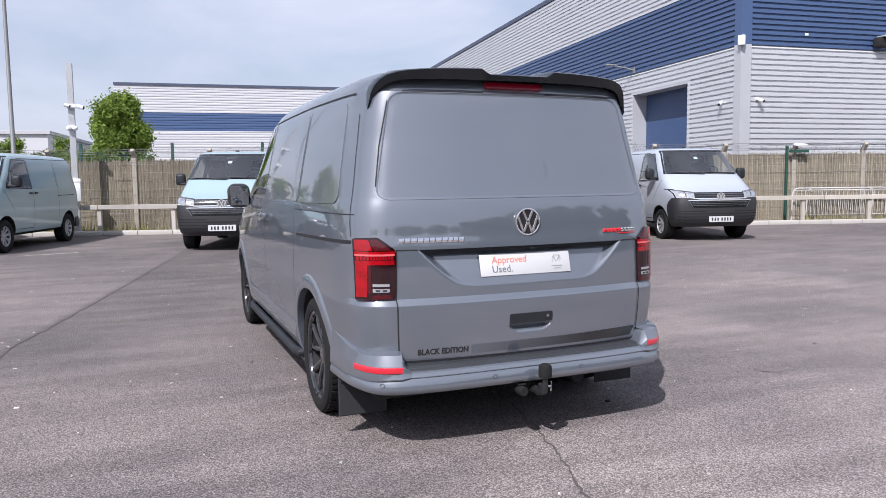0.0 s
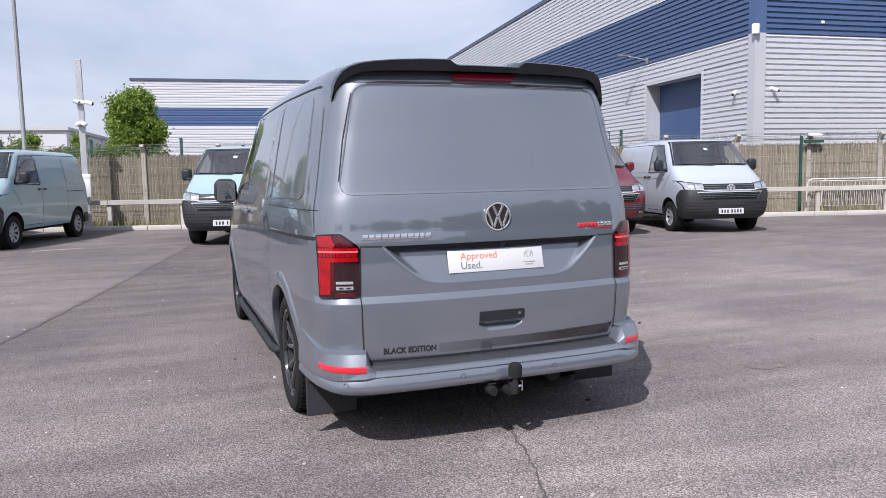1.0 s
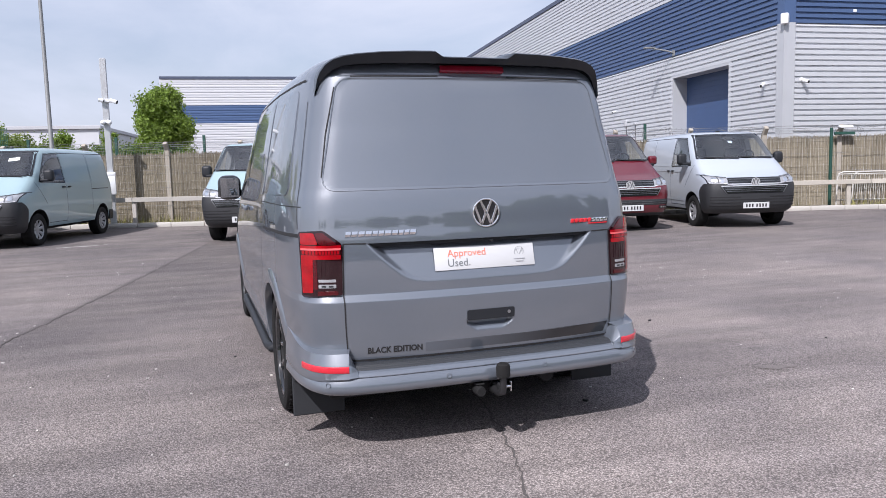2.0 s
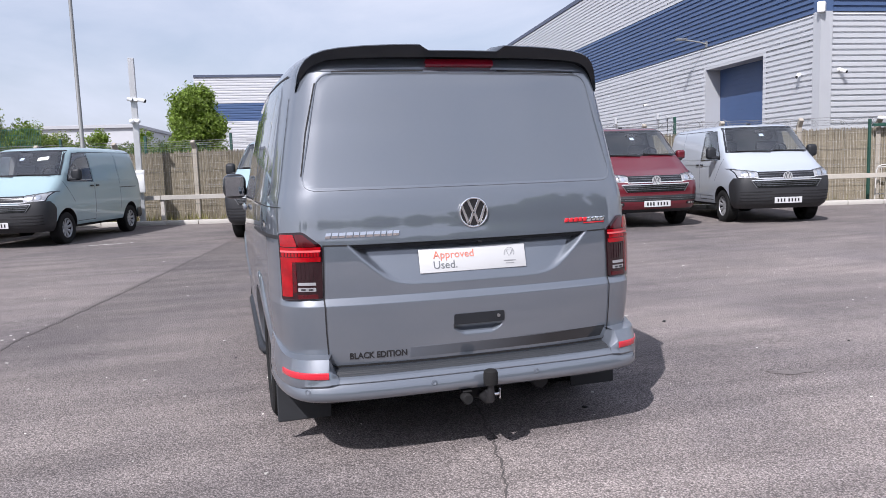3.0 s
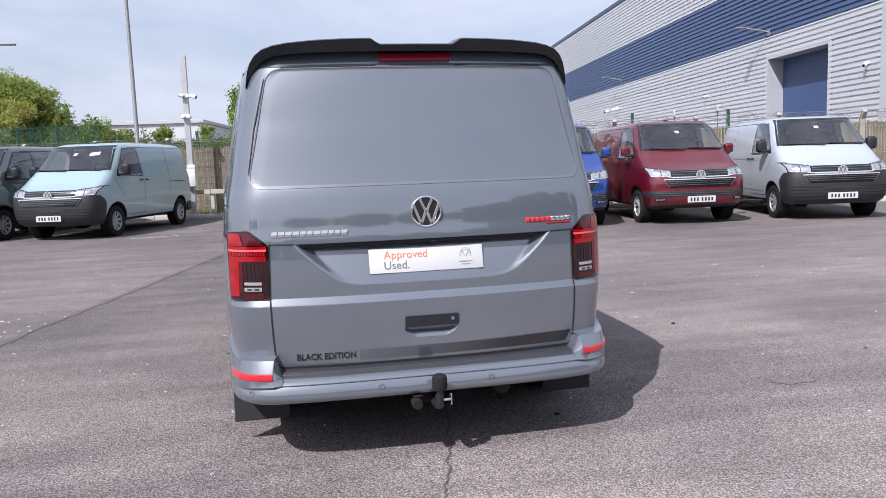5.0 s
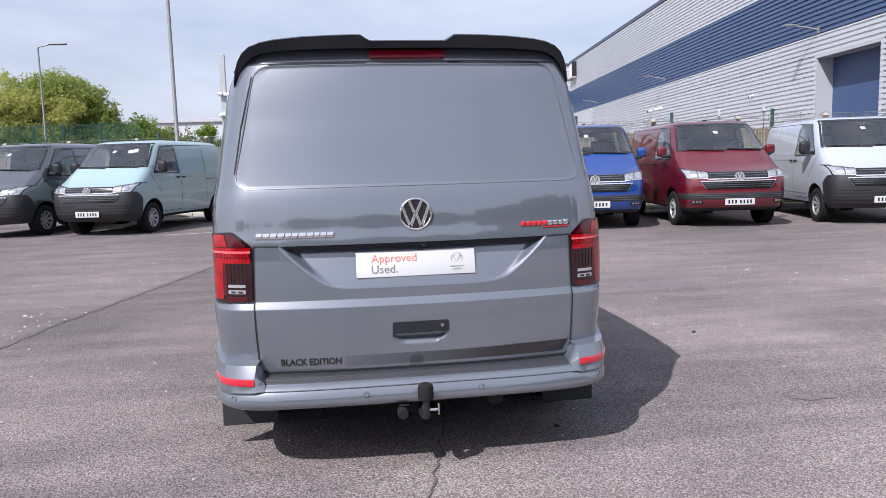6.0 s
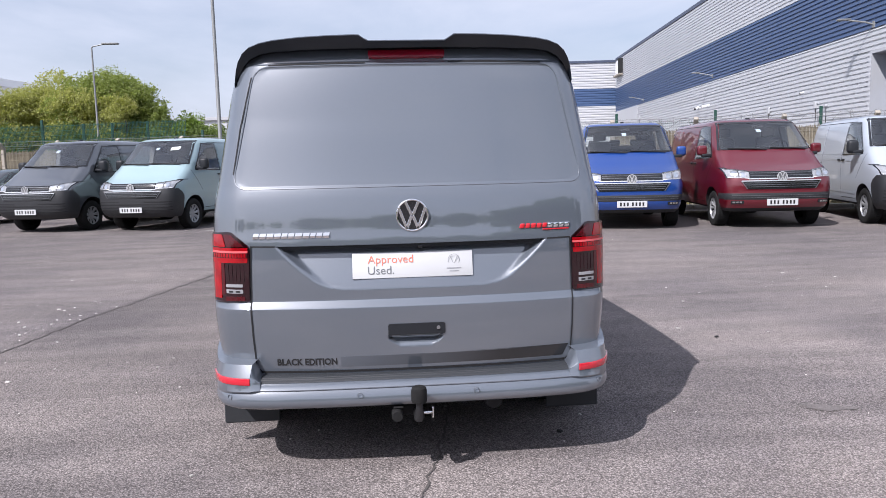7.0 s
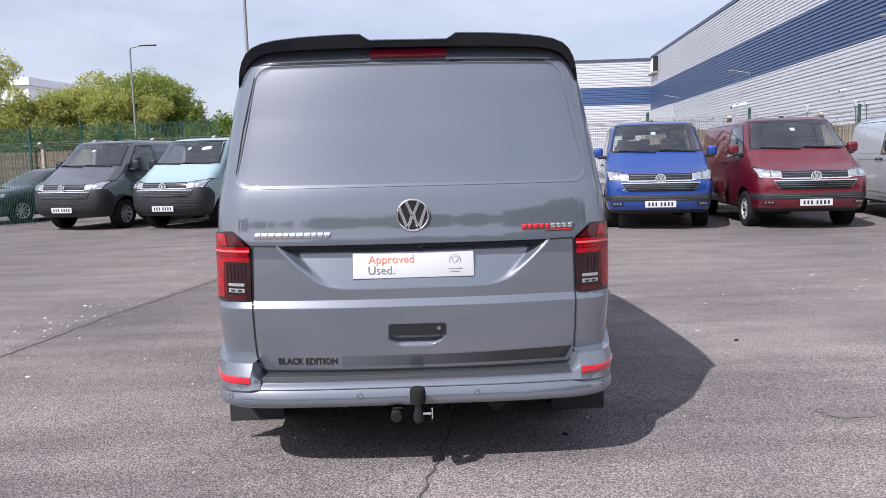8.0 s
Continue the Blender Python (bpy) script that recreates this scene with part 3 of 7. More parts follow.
plate_edge = pchip((0.800, 0.812, 0.83, 0.86, 0.91, 0.95, 0.992), (0.24, 0.36, 0.415, 0.455, 0.51, 0.55, 0.588))


def tailgate_dent(x, z):
    """The pressed shapes of the tailgate: blanked window, plate recess, handle hollow."""
    x, d = abs(x), 0.0
    if 1.23 < z < 1.78:
        a, b = panel_edge(z) - x, min(z - 1.236, 1.764 - z)
        r = 0.07
        dist = r - math.hypot(max(r - a, 0), max(r - b, 0)) if a < r and b < r else min(a, b)
        d += 0.004 * smooth(dist / 0.012)
    if 1.766 < z < 1.86:
        d += 0.008 * smooth((z - 1.768) / 0.008) * smooth((0.70 - x) / 0.03) * smooth((1.86 - z) / 0.03)
    if 0.80 < z < 0.9925:
        d += 0.062 * ((z - 0.80) / 0.19) * smooth((plate_edge(z) - x) / 0.05)
    if 0.545 < z < 0.655 and x < 0.145:
        edge = 0.08 + 0.042 * smooth((z - 0.548) / 0.04)
        d += 0.03 * smooth((edge - x) / 0.02) * smooth((z - 0.545) / 0.045) * smooth((0.608 - z) / 0.010)
    return d


def arch_cutters(zoff=0.0, r=0.385):
    made = []
    for y in AXLES:
        for s in (-1, 1):
            bm = bmesh.new()
            lathe(bm, [(r, 0.60 * s), (r, 1.2 * s)], 40, "x", (0, y, HUB - zoff + 0.005))
            made.append(bm)
    return made


def cab_cutters(tall=1.0, ahead=0.0, wide=0.0, glazed=False):
    """The hollow of the cab: through the windscreen and through both door windows. tall stretches what lies above the waist;
    glazed hollows the back too, with side windows and a rear window."""
    def up(z):
        return z if z < WAIST else WAIST + (z - WAIST) * tall
    a, b = bmesh.new(), bmesh.new()
    lo, hi = 0.785 + wide, 0.655 + wide
    prism(a, rounded([(-lo, up(1.352)), (lo, up(1.352)), (hi, up(1.828)), (-hi, up(1.828))], 0.05), 0.34 if glazed else 2.36 + ahead, 5.2, "y")
    prism(b, rounded([(2.44 + ahead, 1.205), (3.46 + ahead, 1.225), (2.84 + 1.3 * ahead, up(1.765)), (2.44 + ahead, up(1.765))], 0.05), -1.2, 1.2, "x")
    if not glazed:
        return [a, b]
    c, d, e = bmesh.new(), bmesh.new(), bmesh.new()
    prism(c, rounded([(0.47, 1.235), (1.34, 1.225), (1.34, up(1.77)), (0.54, up(1.77))], 0.05), -1.2, 1.2, "x")
    prism(d, rounded([(1.48, 1.225), (2.57, 1.215), (2.57, up(1.77)), (1.48, up(1.77))], 0.05), -1.2, 1.2, "x")
    prism(e, rounded([(-0.68, 1.25), (0.68, 1.25), (0.60, up(1.74)), (-0.60, up(1.74))], 0.06), -0.5, 0.6, "y")
    return [a, b, c, d, e]


def levels(step, lo=0.285, extra=()):
    z, out = lo, []
    while z < 1.80:
        out.append(round(z, 4))
        z += step
    return sorted(set(out) | {1.80, 1.82, 1.84, 1.855, 1.87, 1.885, 1.90, 1.91, 1.918, 1.926} | set(extra))


# ---------------------------------------------------------------- wheels
def wheel(parent, x, y, side, style):
    """A wheel at local x, y. side: -1 faces left, 1 faces right."""
    tyre_bm = bmesh.new()
    w, r, ri = 0.235, HUB, 0.252 if style == "sport" else 0.205
    o = x
    prof = [(ri, o - w * 0.46), (ri + 0.02, o - w * 0.5), (r - 0.03, o - w * 0.5), (r - 0.008, o - w * 0.46), (r, o - w * 0.40), (r, o + w * 0.40),
            (r - 0.008, o + w * 0.46), (r - 0.03, o + w * 0.5), (ri + 0.02, o + w * 0.5), (ri, o + w * 0.46)]
    lathe(tyre_bm, prof, 48, "x", (0, y, HUB), closed=True)
    for k in range(56):  # tread blocks
        t = 2 * math.pi * k / 56
        for dx in (-0.075, -0.025, 0.025, 0.075):
            m = Matrix.Rotation(-t, 3, "X")
            c = Vector((o + dx, y + math.sin(t + dx * 2) * (r + 0.001), HUB + math.cos(t + dx * 2) * (r + 0.001)))
            box(tyre_bm, c, (0.04, 0.022, 0.008), 0, 1, Matrix.Rotation(-(t + dx * 2), 3, "X"))
    tyre = part("tyre", tyre_bm, RUBBER, parent)
    f = o + side * w * 0.40
    # the deep barrel behind the spokes, and the rim's outer flange
    barrel = bmesh.new()
    lathe(barrel, [(ri - 0.010, f - side * 0.006), (ri - 0.026, f - side * 0.05), (ri - 0.03, f - side * 0.13), (0.04, f - side * 0.132)], 40, "x", (0, y, HUB), lid=False)
    part("wheel_barrel", barrel, SEAM, tyre)
    rim = bmesh.new()
    lathe(rim, [(ri + 0.006, f), (ri - 0.002, f + side * 0.010), (ri - 0.014, f + side * 0.004), (ri - 0.020, f - side * 0.012), (ri - 0.004, f - side * 0.012)], 48, "x", (0, y, HUB), closed=True)

    def spoke(turn, r0, r1, w0, w1, deep, swing=0.0):
        """A tapering spoke from the hub to the flange, dished inwards at the hub."""
        m = Matrix.Rotation(-turn, 3, "X")
        rows = []
        for r, w, o in ((r0, w0, -0.034), ((r0 + r1) / 2, (w0 + w1) / 2, -0.016), (r1, w1, -0.008)):
            c = swing * (r - r0) / (r1 - r0)
            rows.append([rim.verts.new(Vector((f + side * (o + e), y, HUB)) + m @ Vector((0, c + d * w, r))) for d, e in ((-0.5, -deep), (-0.5, -0.006), (-0.25, 0.004), (0.25, 0.004), (0.5, -0.006), (0.5, -deep))])
        fs = []
        for p, q in zip(rows, rows[1:]):
            for j in range(6):
                fs.append(rim.faces.new((p[j], p[(j + 1) % 6], q[(j + 1) % 6], q[j])))
        fs += [rim.faces.new(rows[0]), rim.faces.new(rows[-1][::-1])]
        bmesh.ops.recalc_face_normals(rim, faces=fs)
    if style == "sport":
        for k in range(5):
            for d, sw in ((-0.10, -0.052), (0.10, 0.052)):
                spoke(2 * math.pi * k / 5 + d, 0.045, ri - 0.012, 0.030, 0.042, 0.03, sw)
        lathe(rim, [(0.062, f - side * 0.05), (0.062, f - side * 0.028), (0.040, f - side * 0.018), (0.030, f - side * 0.018)], 20, "x", (0, y, HUB))
        part("rim", rim, ALLOY_BLACK, tyre, "gloss black ten-spoke alloy rim")
    elif style == "cover":
        for k in range(9):
            spoke(2 * math.pi * k / 9, 0.060, ri - 0.016, 0.044, 0.076, 0.012)
        lathe(rim, [(0.080, f - side * 0.045), (0.080, f - side * 0.028), (0.060, f - side * 0.020), (0.030, f - side * 0.018)], 24, "x", (0, y, HUB))
        part("wheel_cover", rim, TRIM_SILVER, tyre, "silver plastic wheel cover")
    else:
        for k in range(5):
            for d, sw in ((-0.16, -0.03), (0.16, 0.03)):
                spoke(2 * math.pi * k / 5 + d, 0.045, ri - 0.012, 0.030, 0.040, 0.025, sw)
        lathe(rim, [(0.058, f - side * 0.05), (0.058, f - side * 0.028), (0.036, f - side * 0.018), (0.030, f - side * 0.018)], 20, "x", (0, y, HUB))
        part("rim", rim, ALLOY, tyre, "silver alloy rim")
    disc = bmesh.new()
    lathe(disc, [(0.15, f - side * 0.09), (0.15, f - side * 0.105)], 32, "x", (0, y, HUB))
    part("brake_disc", disc, DARK_STEEL, tyre)
    return tyre


def emblem(parent, c, r, out_axis, material=CHROME, back=BLACK_GLOSS):
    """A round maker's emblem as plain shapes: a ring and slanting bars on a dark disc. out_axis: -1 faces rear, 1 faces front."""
    s = out_axis
    ring, disc, made = bmesh.new(), bmesh.new(), []
    lathe(disc, [(r * 0.93, 0.0), (r * 0.93, s * 0.006)], 40, "y", c)
    prof = [(r * (0.93 + 0.07 * math.cos(a)), s * (0.007 + 0.005 * math.sin(a))) for a in [2 * math.pi * i / 8 for i in range(8)]]
    lathe(ring, prof, 48, "y", c, closed=True)
    for x0, z0, x1, z1 in ((-0.40, 0.82, -0.05, 0.04), (-0.80, 0.44, -0.34, -0.80), (-0.34, -0.80, -0.05, -0.06)):
        for k in (-1, 1):
            a, b = Vector((k * x0, 0, z0)) * r, Vector((k * x1, 0, z1)) * r
            bars = bmesh.new()
            t = Matrix.Rotation(math.atan2(b.x - a.x, b.z - a.z), 3, "Y")
            box(bars, Vector(c) + (a + b) / 2 + Vector((0, s * 0.009, 0)), (r * 0.17, 0.006, (b - a).length + r * 0.06), 0.001, 1, t)
            made.append(bars)
    badge = part("emblem", disc, back, parent, "round chrome-ringed emblem")
    part("ring", ring, material, badge)
    for b in made:
        part("bar", b, material, badge)
    return badge


def plate_bars(parent, name, c, w, h, s, groups=(4, 3)):
    """A registration plate whose writing is plain dark bars. s: -1 faces rear, 1 faces front."""
    bm = bmesh.new()
    box(bm, c, (w, 0.008, h), 0.003, 1)
    p = part(name, bm, PLATE, parent, "white registration plate")
    n = sum(groups)
    step = w * 0.115
    x = -0.5 * (n * step + step * 0.45) + step * 0.5
    for g in groups:
        for k in range(g):
            ink = bmesh.new()
            box(ink, (c[0] + x, c[1] + s * 0.0045, c[2]), (step * 0.50, 0.003, h * 0.56))
            part("character_bar", ink, SEAM, p)
            x += step
        x += step * 0.45
    return p


def mirror(parent, side, paint, z=1.222, y=3.28):
    bm, gl = bmesh.new(), bmesh.new()
    box(bm, (side * 1.022, y, z), (0.19, 0.13, 0.21), 0.064, 5)
    arm = bmesh.new()
    box(arm, (side * 0.93, y + 0.03, z - 0.05), (0.14, 0.07, 0.06), 0.02, 2)
    m = part("door_mirror", bm, paint, parent)
    box(gl, (side * 1.022, y - 0.066, z), (0.15, 0.006, 0.165), 0.0025, 1, Matrix.Rotation(radians(3), 3, "X"))
    part("mirror_glass", gl, MIRROR_GLASS, m)
    part("mirror_arm", arm, BLACK_PLASTIC, m)


# ---------------------------------------------------------------- the grey van
def build_grey_van():
    v = thing("panel_van", "glossy grey panel van with black roof spoiler and tow bar", "van")
    hull = Hull(VAN_W, VAN_YR, VAN_YF, tailgate_dent)
    plain = Hull(VAN_W, VAN_YR, VAN_YF)
    lv = levels(0.0125, extra=[0.722, 0.7265, 0.7283, 0.730, 0.753, 0.755, 0.757, 0.765, 0.9925, 0.9945] + [round(0.54 + 0.0075 * i, 4) for i in range(61)] + [1.235 + 0.004 * i for i in range(8)] + [1.745 + 0.004 * i for i in range(10)])
    me = link_mesh("body", hull.skin(lv, 130), [PAINT_GREY, INTERIOR, SEAM])
    body = new("body", carve(me, cab_cutters(), arch_cutters()))
    body.parent = v

    # gaps between tailgate, corner panels and doors
    bm = bmesh.new()
    for s in (-1, 1):
        seam(bm, [(s * 0.665, 0.447), (s * 0.690, 0.47), (s * 0.697, 0.60), (s * 0.700, 0.752), (s * 0.692, 0.997)], plain.rear, 0.0055, 0.004, step=0.01)
        seam(bm, [(s * 0.692, 0.994), (s * 0.588, 0.992)], plain.rear, 0.006)
    seam(bm, [(-0.665, 0.447), (0.665, 0.447)], plain.rear, 0.010, 0.003)
    part("tailgate_gap", bm, SEAM, body)
    for proj, s in ((plain.left, -1), (plain.right, 1)):
        bm = bmesh.new()
        seam(bm, [(0.18, 1.06), (0.22, 1.30), (0.285, 1.66)], proj, 0.0045)
        seam(bm, [(0.16, 1.165), (1.24, 1.165), (1.24, 1.02)], proj, 0.0045)
        seam(bm, [(1.24, 1.02), (1.24, 0.34), (2.36, 0.34), (2.36, 1.76)], proj, 0.0045)
        seam(bm, [(1.17, 1.20), (1.17, 1.75)], proj, 0.0045)
        seam(bm, [(2.36, 0.34), (3.42, 0.34)], proj, 0.006)
        seam(bm, [(3.47, 0.74), (3.60, 1.20)], proj, 0.006)
        part("door_gap", bm, SEAM, body)
        bm = bmesh.new()
        patch(bm, rounded([(0.17, 1.022), (1.16, 1.008), (1.16, 1.023), (0.17, 1.040)], 0.006), proj, 0.001, 0.01, 16, 4)
        part("sliding_door_rail", bm, SEAM, body)
        bm = bmesh.new()
        patch(bm, rounded([(0.36, 1.215), (1.145, 1.205), (1.145, 1.735), (0.44, 1.735)], 0.07), proj, 0.004, 0.01, 12, 14)
        part("side_panel", bm, PAINT_GREY, body)
        bm = bmesh.new()
        patch(bm, rounded([(1.195, 1.205), (2.33, 1.195), (2.33, 1.735), (1.195, 1.735)], 0.05), proj, 0.004, 0.01, 12, 14)
        part("side_panel", bm, PAINT_GREY, body)
        bm = bmesh.new()
        seam(bm, [(0.38, 1.772), (1.2, 1.780), (2.4, 1.778), (2.95, 1.765)], proj, 0.010, 0.002)
        part("roof_gutter", bm, SEAM, body)
        bm = bmesh.new()
        patch(bm, rounded([(2.43, 1.195), (3.48, 1.215), (2.86, 1.772), (2.43, 1.772)], 0.05), proj, 0.003, 0.008, 10, 8)
        part("door_window", bm, GLASS, body, "front door window glass").visible_shadow = False
        bm = bmesh.new()
        for y in (2.30, 2.47):
            c = proj(y, 1.085)
            box(bm, c + Vector((s * 0.02, 0, 0)), (0.03, 0.15, 0.035), 0.012, 2)
        part("door_handle", bm, PAINT_GREY, body)
        # flared wheel arches: a rounded band that stands proud of the side
        for ya in AXLES:
            bm = bmesh.new()
            rows = []
            for k in range(37):
                t = math.pi * (-0.07 + 1.14 * k / 36)
                row = []
                for r, o in ((0.383, -0.03), (0.384, 0.010), (0.390, 0.013), (0.402, 0.015), (0.430, 0.013), (0.455, 0.007), (0.470, -0.004)):
                    yy, zz = ya + r * math.cos(t), max(HUB + 0.005 + r * math.sin(t), 0.262)
                    row.append(bm.verts.new(proj(max(yy, 0.30), zz) + Vector((s * o, 0, 0))))
                rows.append(row)
            for p, q in zip(rows, rows[1:]):
                for j in range(6):
                    bm.faces.new((p[j], p[j + 1], q[j + 1], q[j]))
            bmesh.ops.recalc_face_normals(bm, faces=bm.faces[:])
            part("wheel_arch", bm, PAINT_GREY, body)
        # sill that bulges out below the doors
        bm = bmesh.new()
        rows = []
        for k in range(13):
            y = 1.30 + 2.10 * k / 12
            rows.append([bm.verts.new(proj(y, z) + Vector((s * o, 0, 0))) for z, o in ((0.29, -0.02), (0.29, 0.012), (0.315, 0.020), (0.385, 0.019), (0.43, 0.010), (0.455, -0.003))])
        for p, q in zip(rows, rows[1:]):
            for j in range(5):
                bm.faces.new((p[j], p[j + 1], q[j + 1], q[j]))
        bm.faces.new(rows[0])
        bm.faces.new(rows[-1][::-1])
        bmesh.ops.recalc_face_normals(bm, faces=bm.faces[:])
        part("sill", bm, PAINT_GREY, body)
        # black tubular side step
        bm = bmesh.new()
        tube(bm, [(s * 0.84, 1.27, 0.262), (s * 0.915, 1.30, 0.25), (s * 0.928, 1.40, 0.248), (s * 0.928, 3.30, 0.248), (s * 0.915, 3.40, 0.25), (s * 0.84, 3.44, 0.262)], 0.029, 12)
        part("side_bar", bm, BLACK_PLASTIC, v, "black tubular side bar")
        bm = bmesh.new()
        box(bm, (s * 0.783, 0.345, 0.225), (0.262, 0.012, 0.23), 0.005, 1)
        box(bm, (s * 0.86, 0.337, 0.315), (0.09, 0.01, 0.05), 0.003, 1)
        part("mud_flap", bm, FLAP, v, "black rubber mud flap")
    bm = bmesh.new()
    patch(bm, rounded([(-0.80, 1.343), (0.80, 1.343), (0.668, 1.836), (-0.668, 1.836)], 0.05), plain.front, 0.003, 0.008, 14, 8)
    part("windscreen", bm, GLASS, body).visible_shadow = False
    for s in (-1, 1):
        mirror(v, s, PAINT_GREY if s > 0 else BLACK_GLOSS)

    # pressed bead round the blanked rear window
    loop = rounded([(-panel_edge(1.236), 1.236), (panel_edge(1.236), 1.236), (panel_edge(1.764), 1.764), (-panel_edge(1.764), 1.764)], 0.075, 7)
    fine = []
    for a, b in zip(loop, loop[1:] + loop[:1]):
        k = max(1, int(math.hypot(b[0] - a[0], b[1] - a[1]) / 0.05))
        fine += [(a[0] + (b[0] - a[0]) * i / k, a[1] + (b[1] - a[1]) * i / k) for i in range(k)]
    bm = bmesh.new()
    tube(bm, [plain.rear(x, z) + Vector((0, 0.001, 0)) for x, z in fine + fine[:2]], 0.0034, 6)
    part("window_bead", bm, PAINT_GREY, body)
    # shade of the pressed groove's left wall, put in as a dark strip
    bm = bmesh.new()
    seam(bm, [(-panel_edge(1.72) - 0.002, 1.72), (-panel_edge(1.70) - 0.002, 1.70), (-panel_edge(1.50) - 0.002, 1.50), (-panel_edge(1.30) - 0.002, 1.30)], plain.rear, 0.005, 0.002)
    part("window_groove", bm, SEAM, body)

    # tail lights
    for s in (-1, 1):
        def place(x, z, s=s):
            return plain.rear(s * x, z)

        def zone(poly, out, material, name, host, label="", r=0.006, nx=10):
            b = bmesh.new()
            patch(b, rounded(poly, r), place, out, 0.012, nx, 6)
            return part(name, b, material, host, label)
        lens = zone([(0.704, 0.757), (0.866, 0.748), (0.868, 1.052), (0.775, 1.058), (0.697, 0.995)], 0.010, LENS_DARK, "tail_light", v, "smoked red tail light", 0.012, 16)
        # broad lit bar across the lamp, turning down its outer side
        zone([(0.824, 0.772), (0.862, 0.770), (0.862, 0.926), (0.820, 0.926)], 0.0125, LENS_RED, "side_light_bar", lens, "", 0.004)
        zone([(0.806, 0.790), (0.824, 0.785), (0.820, 0.926), (0.806, 0.926)], 0.0118, LENS_DEEP, "side_light_shade", lens, "", 0.003, 4)
        zone([(0.706, 0.926), (0.862, 0.926), (0.862, 0.946), (0.704, 0.946)], 0.0125, LENS_RED, "light_bar", lens, "", 0.003)
        zone([(0.708, 0.946), (0.862, 0.946), (0.862, 0.968), (0.706, 0.968)], 0.0118, LENS_DEEP, "cell_backing", lens, "", 0.002)
        for k in range(12):
            a = 0.712 + k * 0.0125
            zone([(a, 0.949), (a + 0.0085, 0.949), (a + 0.0085, 0.966), (a, 0.966)], 0.0123, LENS_RED, "light_cell", lens, "", 0.002, 2)
        zone([(0.704, 0.968), (0.862, 0.968), (0.862, 0.977), (0.702, 0.977)], 0.0128, LENS_PINK, "bright_strip", lens, "", 0.002)
        zone([(0.704, 0.977), (0.862, 0.977), (0.862, 0.990), (0.702, 0.990)], 0.0123, LENS_RED, "light_bar", lens, "", 0.002)
        zone([(0.798, 0.994), (0.861, 0.994), (0.861, 1.046), (0.812, 1.046)], 0.0125, LENS_RED, "upper_light", lens)
        zone([(0.718, 0.994), (0.794, 0.994), (0.808, 1.046), (0.775, 1.046)], 0.0120, LENS_DEEP, "upper_light", lens)
        zone([(0.730, 0.822), (0.802, 0.822), (0.802, 0.835), (0.730, 0.835)], 0.0125, LENS_CLEAR, "reversing_strip", lens, "", 0.003)
        zone([(0.730, 0.795), (0.802, 0.795), (0.802, 0.812), (0.730, 0.812)], 0.0122, LENS_CLEAR, "reversing_strip", lens, "", 0.003)
        for a in (0.742, 0.772):
            zone([(a, 0.799), (a + 0.018, 0.799), (a + 0.018, 0.807), (a, 0.807)], 0.0135, SEAM, "reversing_cell", lens, "", 0.002, 3)
        zone([(0.722, 0.762), (0.806, 0.760), (0.806, 0.780), (0.722, 0.782)], 0.0125, LENS_DEEP, "fog_light", lens, "", 0.004)
        for k in range(5):
            a = 0.722 + k * 0.0165
            zone([(a, 0.846), (a + 0.012, 0.846), (a + 0.012, 0.918), (a, 0.918)], 0.0116, LENS_DARK, "indicator_rib", lens, "", 0.002, 3)

    # tailgate furniture
    bm = bmesh.new()
    patch(bm, rounded([(-0.60, 0.976), (0.60, 0.976), (0.59, 0.990), (-0.59, 0.990)], 0.004), lambda x, z: plain.rear(x, z) + Vector((0, 0.016, 0)), 0.0, 0.01, 20, 2)
    grip = part("plate_light_strip", bm, BLACK_PLASTIC, v, "dark strip above the plate")
    bm = bmesh.new()
    box(bm, (0.03, -0.002, 0.976), (0.024, 0.016, 0.012), 0.004, 2)
    part("rear_camera", bm, BLACK_GLOSS, grip)
    bm = bmesh.new()
    patch(bm, rounded([(-0.118, 0.600), (0.128, 0.600), (0.128, 0.650), (-0.118, 0.650)], 0.010), plain.rear, 0.004, 0.01, 8, 5)
    hd = part("tailgate_handle", bm, BLACK_PLASTIC, v, "black tailgate handle")
    bm = bmesh.new()
    lathe(bm, [(0.008, -0.052), (0.008, -0.056)], 16, "y", (0.098, 0, 0.628))
    part("key_lock", bm, STEEL, hd)
    # sales plate
    bm = bmesh.new()
    turn = Matrix.Rotation(radians(-14), 3, "X")
    pc = Vector((-0.003, -0.004, 0.898))
    box(bm, pc, (0.52, 0.007, 0.111), 0.003, 2, turn)
    sp = part("sales_plate", bm, PLATE, v, "white sales plate with red and grey words")

    def words(txt, width, x0, z0, y0, material, name, host, depth=0.0012, tilt=0.0, size=None, skin=None, bold=0.0):
        b, a, c = text_mesh(txt, 0.1, depth, bold)
        k = width / (c - a)
        m = Matrix.Translation((x0, y0, z0)) @ Matrix.Rotation(radians(90 + tilt), 4, "X") @ Matrix.Diagonal((k, k if size is None else size, 1, 1)) @ Matrix.Translation((-a, 0, 0))
        b.transform(m)
        if skin:
            for vert in b.verts:
                vert.co.y += skin(vert.co.x, vert.co.z).y - 0.002
        return part(name, b, material, host, "", False)
    words("Approved", 0.196, -0.197, 0.908, -0.0060, INK_RED, "lettering", sp, 0.001, -14)
    words("Used.", 0.112, -0.197, 0.862, -0.0175, INK_GREY, "lettering", sp, 0.001, -14)
    bm = bmesh.new()
    prof = [(0.0245 + 0.0012 * math.cos(a), 0.0008 * math.sin(a)) for a in [2 * math.pi * i / 6 for i in range(6)]]
    lathe(bm, prof, 32, "y", (0.175, -0.0065, 0.914), closed=True)
